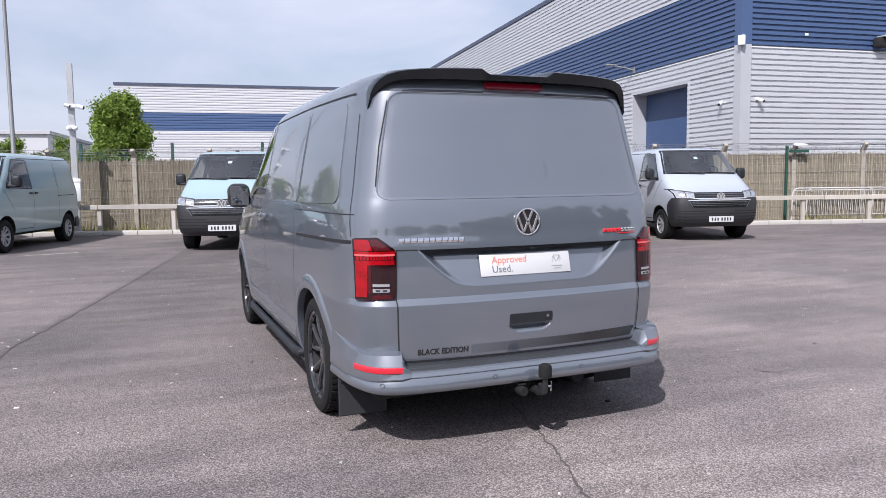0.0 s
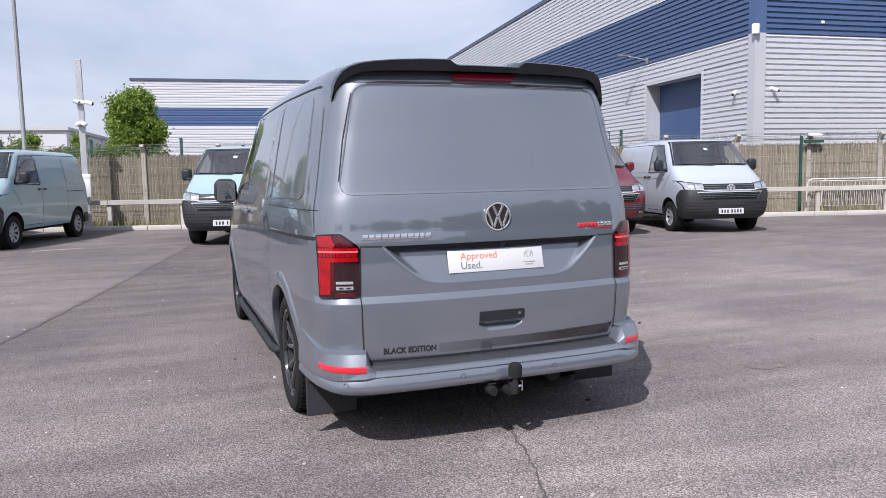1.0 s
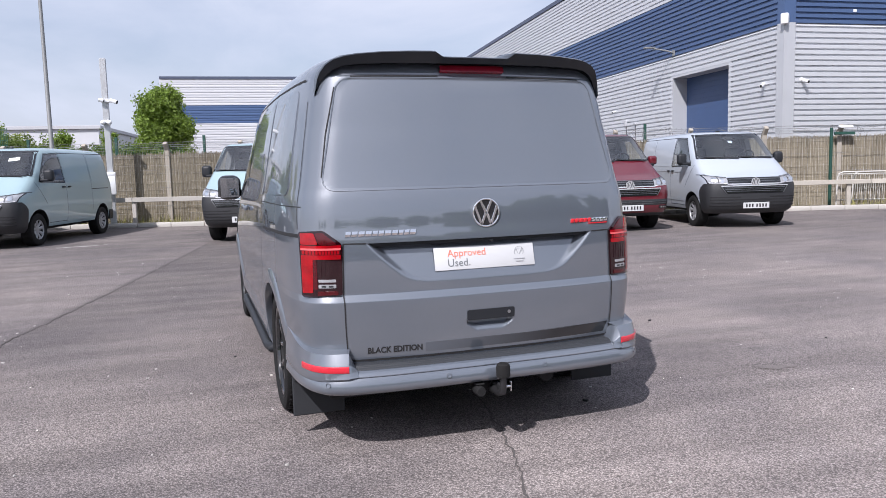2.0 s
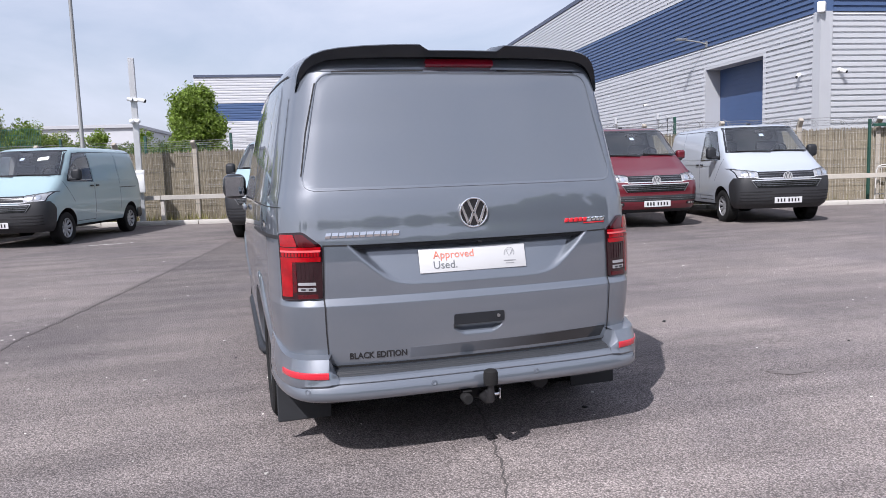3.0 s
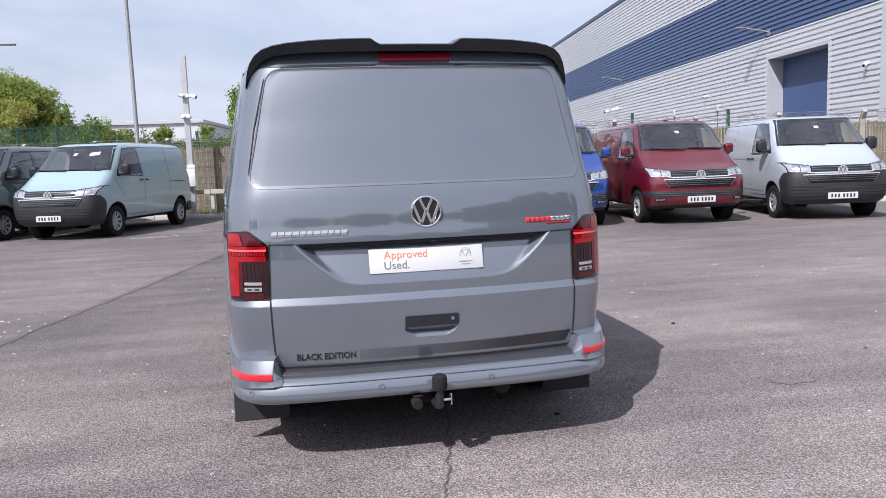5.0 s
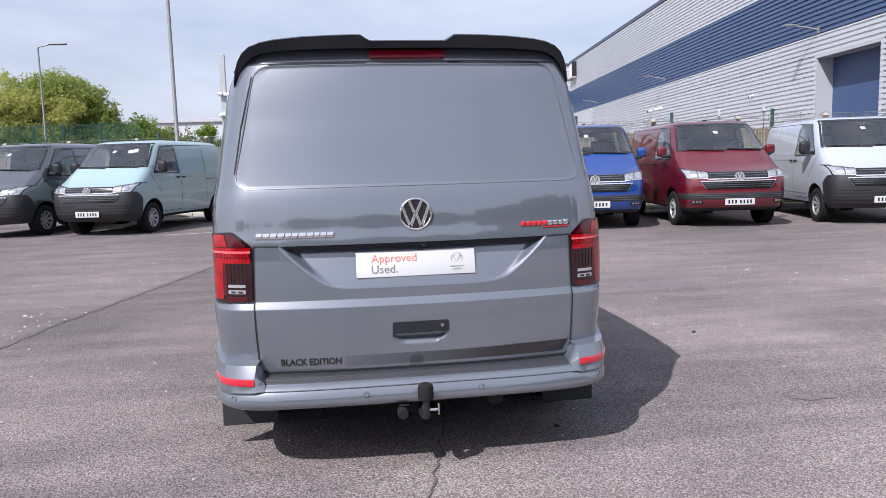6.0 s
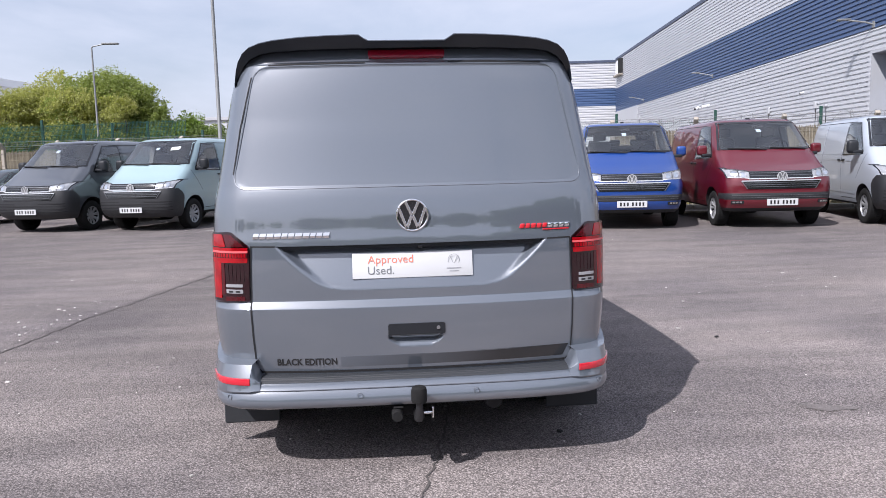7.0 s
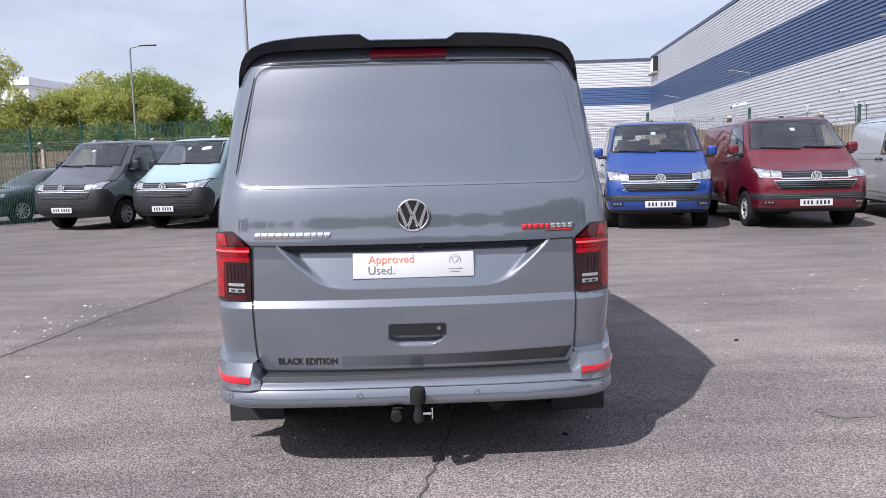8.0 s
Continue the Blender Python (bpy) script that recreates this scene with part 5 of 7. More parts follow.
    # bumper
    def band(name, za, zb, out, material, ymin=4.28, nz=4):
        bm = bmesh.new()
        rows = []
        for j in range(nz + 1):
            z = za + (zb - za) * j / nz
            up = 0.060 * j / nz if zb > 0.7 else 0.0
            y0 = ymin + max(0.0, z - 0.66) * 1.5
            y1 = hull.front(0.75 * hull.W(z), z + up).y
            pts = [hull.right(y0 + (y1 - y0) * i / 12, z + up) for i in range(12)]
            pts += [hull.front(0.75 * hull.W(z) * (1 - i / 8), z + up * smooth((4.2 - i) / 3)) for i in range(9)]
            loop = pts + [Vector((-p.x, p.y, p.z)) for p in pts[-2::-1]]
            o = out * (0.6 if j in (0, nz) else 1.0)
            row = []
            for i, p in enumerate(loop):
                d = (loop[min(i + 1, len(loop) - 1)] - loop[max(i - 1, 0)]).normalized()
                row.append(bm.verts.new(p + Vector((d.y, -d.x, 0)) * o * 1.0))
            rows.append(row)
        n = min(len(r) for r in rows)
        for a, b in zip(rows, rows[1:]):
            for i in range(n - 1):
                bm.faces.new((a[i], a[i + 1], b[i + 1], b[i]))
        bmesh.ops.recalc_face_normals(bm, faces=bm.faces[:])
        return add(name, bm, material)
    tail = bmesh.new()
    half = [(0.0, -0.10), (0.5, -0.09), (0.72, -0.05), (0.85, 0.05), (0.905, 0.20), (0.928, 0.44)]
    sweep(tail, [(-x, y) for x, y in half[:0:-1]] + half, [(-0.12, 0.24), (-0.01, 0.25), (0.006, 0.30), (0.006, 0.46), (-0.01, 0.50), (-0.12, 0.51)], closed=True)
    add("rear_bumper", tail, BLACK_PLASTIC if style == "work" else paint)
    if style == "work":
        bp = band("front_bumper", 0.215, 0.770, 0.018, BUMPER_PLASTIC, nz=8)
        for z in (0.462, 0.520, 0.578, 0.630):
            for s in (-1, 1):
                pts = [(0.30, z), (0.86, z), (0.86, z + 0.018), (0.30, z + 0.018)]
                face("bumper_slot", [(p[0] * s, p[1]) for p in pts][::s], 0.024, SEAM, bp, 0.004, 14, 1)
        face("bumper_slot", [(-0.30, 0.578), (0.30, 0.578), (0.30, 0.596), (-0.30, 0.596)], 0.024, SEAM, bp, 0.004, 12, 1)
    else:
        bp = band("front_bumper", 0.290, 0.770, 0.020, paint, nz=8)
        band("bumper_apron", 0.225, 0.300, 0.012, BLACK_PLASTIC)
        band("bumper_insert", 0.430, 0.575, 0.026, BUMPER_PLASTIC)
        for z in (0.600, 0.560):
            face("bumper_strip", [(-0.82, z), (0.82, z), (0.82, z + 0.007), (-0.82, z + 0.007)], 0.032, SLAT, bp, 0.004, 20, 1)
        for s in (-1, 1):
            pts = [(0.64, 0.466), (0.83, 0.466), (0.83, 0.516), (0.64, 0.516)]
            fog = face("fog_lamp", [(p[0] * s, p[1]) for p in pts][::s], 0.030, BLACK_GLOSS, bp, 0.01, 5, 3, 0.01)
            for x in (0.675, 0.725, 0.775):
                pts = [(x, 0.478), (x + 0.034, 0.478), (x + 0.034, 0.504), (x, 0.504)]
                face("fog_bulb", [(p[0] * s, p[1]) for p in pts][::s], 0.033, CHROME, fog, 0.006, 2, 2, 0.006)
    plate_bars(v, "front_plate", (0, 4.818, (0.466 if style == "work" else 0.482) - LIFT), 0.54, 0.118, 1).location.z = LIFT
    # roof aerial, cab, underside
    bm = bmesh.new()
    box(bm, (0, 2.92, 1.950), (0.07, 0.12, 0.06), 0.018, 2)
    add("roof_aerial", bm, BLACK_PLASTIC)
    for s in (-1, 1):
        bm = bmesh.new()
        box(bm, (s * 0.44, 2.83, 1.36), (0.46, 0.13, 0.46), 0.06, 2)
        st = add("cab_seat", bm, SEAT)
        bm = bmesh.new()
        box(bm, (s * 0.44, 2.84, 1.69), (0.27, 0.10, 0.18), 0.045, 2)
        add("headrest", bm, SEAT, st)
    if glazed:
        bm = bmesh.new()
        box(bm, (0.0, 1.35, 1.34), (1.30, 0.14, 0.36), 0.06, 2)
        st = add("rear_bench", bm, SEAT)
        for x in (-0.46, 0.0, 0.46):
            bm = bmesh.new()
            box(bm, (x, 1.36, 1.585), (0.24, 0.09, 0.13), 0.04, 2)
            add("headrest", bm, SEAT, st)
        rw = bmesh.new()
        patch(rw, rounded([(-0.70, 1.235), (0.70, 1.235), (0.62, head), (-0.62, head)], 0.06), hull.rear, 0.003, 0.008, 10, 6)
        add("rear_window", rw, GLASS).visible_shadow = False
    bm = bmesh.new()
    prof = [(0.17 + 0.014 * math.cos(a), 0.014 * math.sin(a)) for a in [2 * math.pi * i / 8 for i in range(8)]]
    lathe(bm, prof, 28, "y", (0, 0, 0), closed=True)
    bm.transform(Matrix.Translation((-0.44, 3.40, 1.37)) @ Matrix.Rotation(radians(-35), 4, "X"))
    add("steering_wheel", bm, SEAM)
    bm = bmesh.new()
    box(bm, (0, 2.35, 0.24), (1.50, 4.3, 0.05), 0.01, 1)
    box(bm, (0, 4.3, 0.26), (1.3, 0.6, 0.08), 0.02, 1)
    add("underbody", bm, SEAM)
    for y in AXLES:
        for s in (-1, 1):
            wheel(v, s * 0.82, y, s, "cover" if style == "work" else "alloy")
    return v


def repaint(t, old, fresh):
    for o in t.children_recursive:
        if o.type == "MESH":
            for sl in o.material_slots:
                if sl.material == old:
                    sl.link = "OBJECT"
                    sl.material = fresh
    return t


ROW = radians(17.5)


def parked_at(x, y, turn=0.0):
    """The pose of a van whose nose stands at x, y, facing out of the row."""
    r = Matrix.Rotation(math.pi - ROW + radians(turn), 4, "Z")
    return Matrix.Translation((x, y, 0)) @ r @ Matrix.Translation((0, -4.79, 0))


build_grey_van()
GROUP = "vans parked in a row along the fence"
work = build_parked_van(PAINT_WHITE, "work")
work.matrix_basis = parked_at(9.50, 8.80, 2.0)
tagged(work, "white panel van with black bumper, parked before the fence", "van", GROUP)
for (x, y), paint, label in (
        ((-0.33, 11.75), PAINT_MINT, "pale blue panel van with black bumper by the fence"),
        ((-5.50, 13.10), PAINT_MINT, "pale blue panel van with papers behind its windscreen"),
        ((-7.85, 13.50), PAINT_DARK, "dark grey panel van with black bumper, in the row")):
    c = copy_thing(work, parked_at(x, y))
    repaint(c, PAINT_WHITE, paint)
    tagged(c, label)
    if x == -5.50:
        bm = bmesh.new()
        h = Hull(taller(VAN_W, 1.02), taller(VAN_YR), taller(PARKED_YF), None, True)
        box(bm, h.front(-0.40, 1.70) + Vector((0, -0.02, LIFT)), (0.22, 0.004, 0.13), 0, 1, Matrix.Rotation(radians(57), 3, "X") @ Matrix.Rotation(radians(12), 3, "Y"))
        part("paper_sheet", bm, PAPER, c, "white paper behind the windscreen")
smart = build_parked_van(PAINT_RED, "smart")
smart.matrix_basis = parked_at(6.96, 9.42, 9.5)
tagged(smart, "dark red panel van with painted bumper, beside a white van", "van", GROUP)
kombi = build_parked_van(PAINT_BLUE, "glazed")
kombi.matrix_basis = parked_at(4.42, 10.0, 5.0)
tagged(kombi, "bright blue van with dark side windows, beside a red van", "van", GROUP)


# ---------------------------------------------------------------- ground
bm = bmesh.new()
bmesh.ops.create_grid(bm, x_segments=60, y_segments=60, size=400)
tagged(solo("ground", bm, ASPHALT, "weathered grey asphalt yard with pale chips and stains", "ground", kind="structure"))


def ragged(bm, pts, w, z, seed, step=0.06, wob=0.016):
    """A ragged strip on the ground along points."""
    rnd = random.Random(seed)
    line = []
    for a, b in zip(pts, pts[1:]):
        k = max(1, int(math.hypot(b[0] - a[0], b[1] - a[1]) / step))
        line += [(a[0] + (b[0] - a[0]) * i / k, a[1] + (b[1] - a[1]) * i / k) for i in range(k)]
    line.append(pts[-1])
    prev, off = None, 0.0
    for i, p in enumerate(line):
        a, b = line[max(i - 1, 0)], line[min(i + 1, len(line) - 1)]
        d = Vector((b[0] - a[0], b[1] - a[1])).normalized()
        off = off * 0.7 + rnd.uniform(-wob, wob)
        h = w * rnd.uniform(0.35, 1.0) / 2
        c = (p[0] - d.y * off, p[1] + d.x * off)
        row = [bm.verts.new((c[0] - d.y * s * h, c[1] + d.x * s * h, z)) for s in (-1, 1)]
        if prev:
            bm.faces.new((prev[0], row[0], row[1], prev[1]))
        prev = row
    bmesh.ops.recalc_face_normals(bm, faces=bm.faces[:])


for k, (pts, w) in enumerate((
        ([(-1.0, 12.6), (-1.26, 11.09), (-2.17, 6.6), (-2.50, 5.1), (-2.82, 3.66), (-3.04, 2.25), (-3.7, -0.9)], 0.028),
        ([(-0.45, -1.9), (-0.16, -0.80), (-0.03, -0.40), (0.05, -0.06), (0.13, 0.25), (0.19, 0.56), (0.24, 1.2), (0.35, 3.0)], 0.014),
        ([(10.5, 3.4), (5.24, 4.81), (4.2, 6.2)], 0.014))):
    bm = bmesh.new()
    ragged(bm, pts, w, 0.004, k + 3, 0.03, 0.011)
    solo("asphalt_joint", bm, CRACK, "dark ragged joint in the asphalt", "crack", "joints in the asphalt", "structure")
for k, pts in enumerate(([(-3.9, 12.75), (-3.0, 12.95)],)):
    bm = bmesh.new()
    ragged(bm, pts, 0.10, 0.005, 40 + k, 0.08, 0.015)
    solo("paint_mark", bm, LINE_PAINT, "worn remains of white line paint on asphalt", "paint mark", "paint remains", "structure")
rnd = random.Random(11)
bm = bmesh.new()
for k in range(420):
    x, y = rnd.uniform(-6, 8), rnd.uniform(-2.2, 9)
    s = rnd.uniform(0.0025, 0.0075)
    box(bm, (x, y, s * 0.3), (s * 2, s * rnd.uniform(1, 2), s), 0, 1, Matrix.Rotation(rnd.uniform(0, 3), 3, "Z"))
solo("loose_stones", bm, STONE, "small pale stone chips lying loose on asphalt", "stones", kind="stuff", smooth=False)

rnd = random.Random(23)
bm = bmesh.new()
for k in range(46):  # larger pale flakes, most of them along the old joint
    y = rnd.uniform(2.4, 4.6) if k < 30 else rnd.uniform(-1.2, 8.5)
    x = -2.82 + (y - 3.66) * 0.2 - abs(rnd.gauss(0.05, 0.45)) if k < 30 else rnd.uniform(-3.2, 5.0)
    q = rnd.uniform(0.006, 0.015)
    box(bm, (x, y, q * 0.2), (q * rnd.uniform(1.2, 2.6), q * rnd.uniform(1, 1.6), q * 0.5), q * 0.12, 1, Matrix.Rotation(rnd.uniform(0, 3), 3, "Z"))
solo("pale_flakes", bm, STONE, "white stone flakes lying along the asphalt joint", "stones", kind="stuff", smooth=False)
bm = bmesh.new()
for x, y, q in ((0.708, 0.284, 0.016), (2.299, 1.982, 0.018), (3.1, 0.9, 0.010), (-1.1, 2.2, 0.010)):
    box(bm, (x, y, q * 0.3), (q * 1.8, q * 1.2, q * 0.7), q * 0.2, 1, Matrix.Rotation(x * 3, 3, "Z"))
solo("dark_crumbs", bm, SEAM, "small dark crumbs lying on the asphalt", "crumbs", kind="stuff", smooth=False)
STAIN = mat("asphalt_stain", (0.150, 0.133, 0.128), rough=0.85, vary=0.3, scale=9, grain=0.5, grain_scale=95, bump=1.0, bump_scale=80)
for x, y, rx, ry, seed in ((2.17, 0.42, 0.13, 0.050, 1),):
    rnd = random.Random(seed)
    bm = bmesh.new()
    ring = []
    for k in range(30):
        a = 2 * math.pi * k / 30
        q = 1 + 0.25 * math.sin(3 * a + seed) + rnd.uniform(-0.14, 0.14)
        ring.append(bm.verts.new((x + rx * q * math.cos(a), y + ry * q * math.sin(a) - 0.3 * rx * math.cos(a), 0.0035)))
    bm.faces.new(ring)
    solo("asphalt_stain", bm, STAIN, "dark worn oil stain on the asphalt", "stain", "stains on the asphalt", "structure")

# ---------------------------------------------------------------- fence, rail and kerb along the yard's edge
EDGE_A = Vector((-3.20, 18.45, 0))
ALONG = Vector((math.cos(radians(-19.0)), math.sin(radians(-19.0)), 0))
OUT = Vector((-ALONG.y, ALONG.x, 0))
EDGE_TURN = Matrix.Rotation(radians(-19.0), 4, "Z")


def edge(s, back=0.0, z=0.0):
    """A point s metres along the kerb, back metres behind it."""
    p = EDGE_A + ALONG * s + OUT * back
    return Vector((p.x, p.y, z))


def edge_pose(s, back=0.0, z=0.0):
    return Matrix.Translation(edge(s, back, z)) @ EDGE_TURN


kerb = thing("kerb", "pale concrete kerb along the edge of the yard", "kerb", kind="structure")
bm = bmesh.new()
box(bm, (0, 0, 0.055), (0.905, 0.14, 0.13), 0.02, 2)
stone_mesh = sharpen(link_mesh("kerb_stone", bm, KERB))
for k in range(-22, 34):
    o = new("kerb_stone", stone_mesh)
    o.parent = kerb
    o.matrix_basis = edge_pose(k * 0.915, 0.07)
# verge behind the kerb
bm = bmesh.new()
prism(bm, [(-21, 0.14), (32, 0.14), (32, 3.2), (-21, 3.2)], 0.0, 0.085, "z")
bm.transform(edge_pose(0))
solo("verge", bm, mat("verge_earth", (0.20, 0.175, 0.12), rough=1.0, vary=0.35, scale=1.2, grain=0.3, grain_scale=25, bump=0.6, bump_scale=20), "narrow dry earth verge behind the kerb", "verge", kind="structure", smooth=False)
rnd = random.Random(5)
vs, fs = [], []
for k in range(5200):
    s, b = rnd.uniform(-20, 31), rnd.uniform(0.18, 0.95)
    if noise.noise(Vector((s * 0.5, b * 2, 0))) < -0.05:
        continue
    p = edge(s, b, 0.08)
    h, a = rnd.uniform(0.06, 0.28), rnd.uniform(0, 6.28)
    d = Vector((math.cos(a), math.sin(a), 0)) * 0.012
    tip = p + Vector((rnd.uniform(-0.08, 0.08), rnd.uniform(-0.08, 0.08), h))
    i = len(vs)
    vs += [p - d, p + d, tip]
    fs.append((i, i + 1, i + 2))
me = bpy.data.meshes.new("grass")
me.from_pydata(vs, [], fs)
me.materials.append(GRASS)
tagged(new("grass", me), "dry yellow-green grass tufts along the fence", "grass", kind="stuff")

FENCE_BACK = 0.95
POST_STEP = 2.10


def post_at(k):
    """Where the posts stand along the edge: a little wider apart at the car park's far end."""
    return 1.05 + k * (POST_STEP if k > 0 else 2.28)


def fence_post():
    bm = bmesh.new()
    box(bm, (0, 0, 1.07), (0.125, 0.125, 2.14), 0.012, 1)
    box(bm, (0, -0.075, 2.195), (0.115, 0.115, 0.27), 0.012, 1, Matrix.Rotation(radians(38), 3, "X"))
    return bm


first = None
for k in range(-10, 15):
    m = edge_pose(post_at(k), FENCE_BACK)
    if first is None:
        first = solo("fence_post", fence_post(), CONCRETE, "concrete fence post with a cranked top", "fence post", "concrete fence posts", at=m)
    else:
        copy_thing(first, m)
# reed screening between the posts
for k in range(-10, 14):
    rnd = random.Random(100 + k)
    vs, fs = [], []
    if 5.2 < post_at(k) < 9.0:
        continue  # open mesh here
    s0 = post_at(k) + 0.02
    gap = post_at(k + 1) - post_at(k)
    n = 150
    for i in range(n):
        x = 0.05 + (gap - 0.1) * i / n
        w = (gap - 0.1) / n * 1.15
        y = rnd.uniform(-0.006, 0.006)
        h = 2.01 + rnd.uniform(-0.05, 0.05) + 0.04 * noise.noise(Vector((x, k, 0)))
        z = 0.08
        j = len(vs)
        lean = rnd.uniform(-0.006, 0.006)
        for dx, dy in ((0, 0.006), (w * 0.5, -0.001), (w, 0.006)):
            vs += [(x + dx, y + dy, z), (x + dx + lean, y + dy, h)]
        fs += [(j, j + 2, j + 3, j + 1), (j + 2, j + 4, j + 5, j + 3), (j, j + 1, j + 5, j + 4)]
    for r in range(7):  # woven bands and the layer of canes behind
        z0, z1 = 0.08 + r * 0.272, 0.08 + (r + 1) * 0.272
        j = len(vs)
        vs += [(0.03, 0.016, z0), (gap - 0.05, 0.016, z0), (gap - 0.05, 0.018, z1), (0.03, 0.018, z1)]
        fs.append((j, j + 1, j + 2, j + 3))
        j = len(vs)
        b = rnd.uniform(-0.012, 0.012)
        for xx in (0.03, gap - 0.05):
            vs += [(xx, -0.011, z1 - 0.004 + b), (xx, -0.014, z1 + b), (xx, -0.011, z1 + 0.004 + b)]
        fs += [(j, j + 3, j + 4, j + 1), (j + 1, j + 4, j + 5, j + 2)]
    me = bpy.data.meshes.new("reed_screen")
    me.from_pydata(vs, [], fs)
    me.materials.append(REED)
    o = tagged(new("reed_screen", me), "tan reed screening fixed to the fence", "fence panel", "reed screens of the fence", "stuff")
    o.matrix_basis = edge_pose(s0, FENCE_BACK)
# line wires and barbed strands
wires = thing("fence_wires", "strands of barbed and plain wire along the fence", "wire")
for z, b in ((0.55, 0.88), (1.05, 0.88), (1.55, 0.88), (1.95, 0.88), (2.12, 0.93), (2.19, 0.89), (2.25, 0.86), (2.31, 0.82)):
    bm = bmesh.new()
    rnd = random.Random(int(z * 100))
    pts = [edge(-19 + i * 0.5, b, z + rnd.uniform(-0.012, 0.012)) for i in range(101)]
    tube(bm, pts, 0.0045 if z < 2.15 else 0.006, 4)
    if z > 2.15:
        for i in range(330):
            p = edge(-19 + i * 0.15, b, z)
            box(bm, p, (0.05, 0.004, 0.004), 0, 1, Matrix.Rotation(rnd.uniform(0, 3), 3, "Y"))
    part("wire_strand", bm, WIRE, wires, "", False)
# loose coils of barbed wire on the post tops
bm = bmesh.new()
rnd = random.Random(31)
pts = []
for i in range(1500):
    t = i * 0.3
    s = 3.5 + i * 0.018
    rr = 0.17 + 0.06 * math.sin(i * 0.013) + 0.03 * math.sin(i * 0.05)
    pts.append(edge(s + 0.16 * math.sin(t * 0.5), 0.84 + 0.10 * math.cos(t), 2.18 + 0.8 * rr * math.sin(t)))
tube(bm, pts, 0.004, 4)
part("wire_coil", bm, WIRE, wires, "", False)
# green chain-link mesh over the fence, denser on the far side
mesh_fence = thing("green_mesh_fence", "green wire mesh on green steel posts behind the reed screen", "fence")


def mesh_panel(s0, s1, z0, z1, back, cell, host, r=0.0028, material=MESH_GREEN):
    vs, fs = [], []
    def bar(p, q):
        i = len(vs)
        d = (q - p).normalized()
        a = d.cross(Vector((0.3, 0.5, 0.81))).normalized() * r
        b = d.cross(a)
        for c in (p, q):
            vs.extend([c + a, c - a * 0.5 + b * 0.87, c - a * 0.5 - b * 0.87])
        for k in range(3):
            fs.append((i + k, i + (k + 1) % 3, i + 3 + (k + 1) % 3, i + 3 + k))
    k = s0
    while k < s1:
        bar(edge(k, back, z0), edge(k, back, z1))
        k += cell
    z = z0
    while z <= z1:
        bar(edge(s0, back, z), edge(s1, back, z))
        z += cell * 3
    me = bpy.data.meshes.new("mesh_panel")
    me.from_pydata(vs, [], fs)
    me.materials.append(material)
    o = new("mesh_panel", me)
    o.parent = host


for k in list(range(-7, 1)) + [2, 3, 4]:
    mesh_panel(-1.0 + k * 2.5, 1.5 + k * 2.5, 0.1, 2.85 if k < -1 else 2.28, 1.06, 0.05, mesh_fence, 0.0065 if k < -1 else 0.0028)
for at, h, back in ((-14.4, 2.85, 0.80), (-12.55, 3.0, 1.12), (-10.75, 2.83, 0.80), (-8.88, 3.02, 1.12), (-7.28, 2.84, 1.12), (-6.2, 2.84, 1.12), (-4.9, 2.84, 1.12)) + tuple((2.05 + k * 2.5, 2.5, 1.12) for k in range(-2, 6)):
    bm = bmesh.new()
    box(bm, (0, 0, h / 2), (0.075, 0.06, h), 0.006, 1)
    bm.transform(edge_pose(at, back))
    part("steel_post", bm, GREEN_STEEL, mesh_fence)

# pale welded mesh in front of the reeds
weld = thing("welded_mesh", "pale galvanised welded mesh in front of the reed screen", "fence")
for k in range(-3, 15):
    mesh_panel(-1.05 + k * POST_STEP, 1.05 + k * POST_STEP, 0.1, 2.08, 0.865, 0.075, weld, 0.0020, WHITE_STEEL)

# timber knee rail
rail = thing("knee_rail", "low weathered timber rail on short posts behind the kerb", "rail")
for k in range(-11, 17):
    bm = bmesh.new()
    box(bm, (0, 0, 0.38), (0.11, 0.09, 0.72), 0.01, 1)
    bm.transform(edge_pose(0.30 + k * 1.96, 0.28))
    part("post", bm, TIMBER_PALE if k > 3 else TIMBER, rail)
for k in range(-5, 8):
    bm = bmesh.new()
    box(bm, (0, 0, 0.745), (4.03, 0.055, 0.125), 0.008, 1)
    bm.transform(edge_pose(0.30 + k * 4.04 + 2.0, 0.215))
    part("rail_board", bm, TIMBER_PALE if k > 0 else TIMBER, rail)

# ---------------------------------------------------------------- sheds clad in ribbed sheet
B_TURN = radians(-6.4)
B_U = Vector((math.cos(B_TURN), math.sin(B_TURN), 0))
B_V = Vector((-B_U.y, B_U.x, 0))
CORNER = Vector((17.35, 16.4, 0))


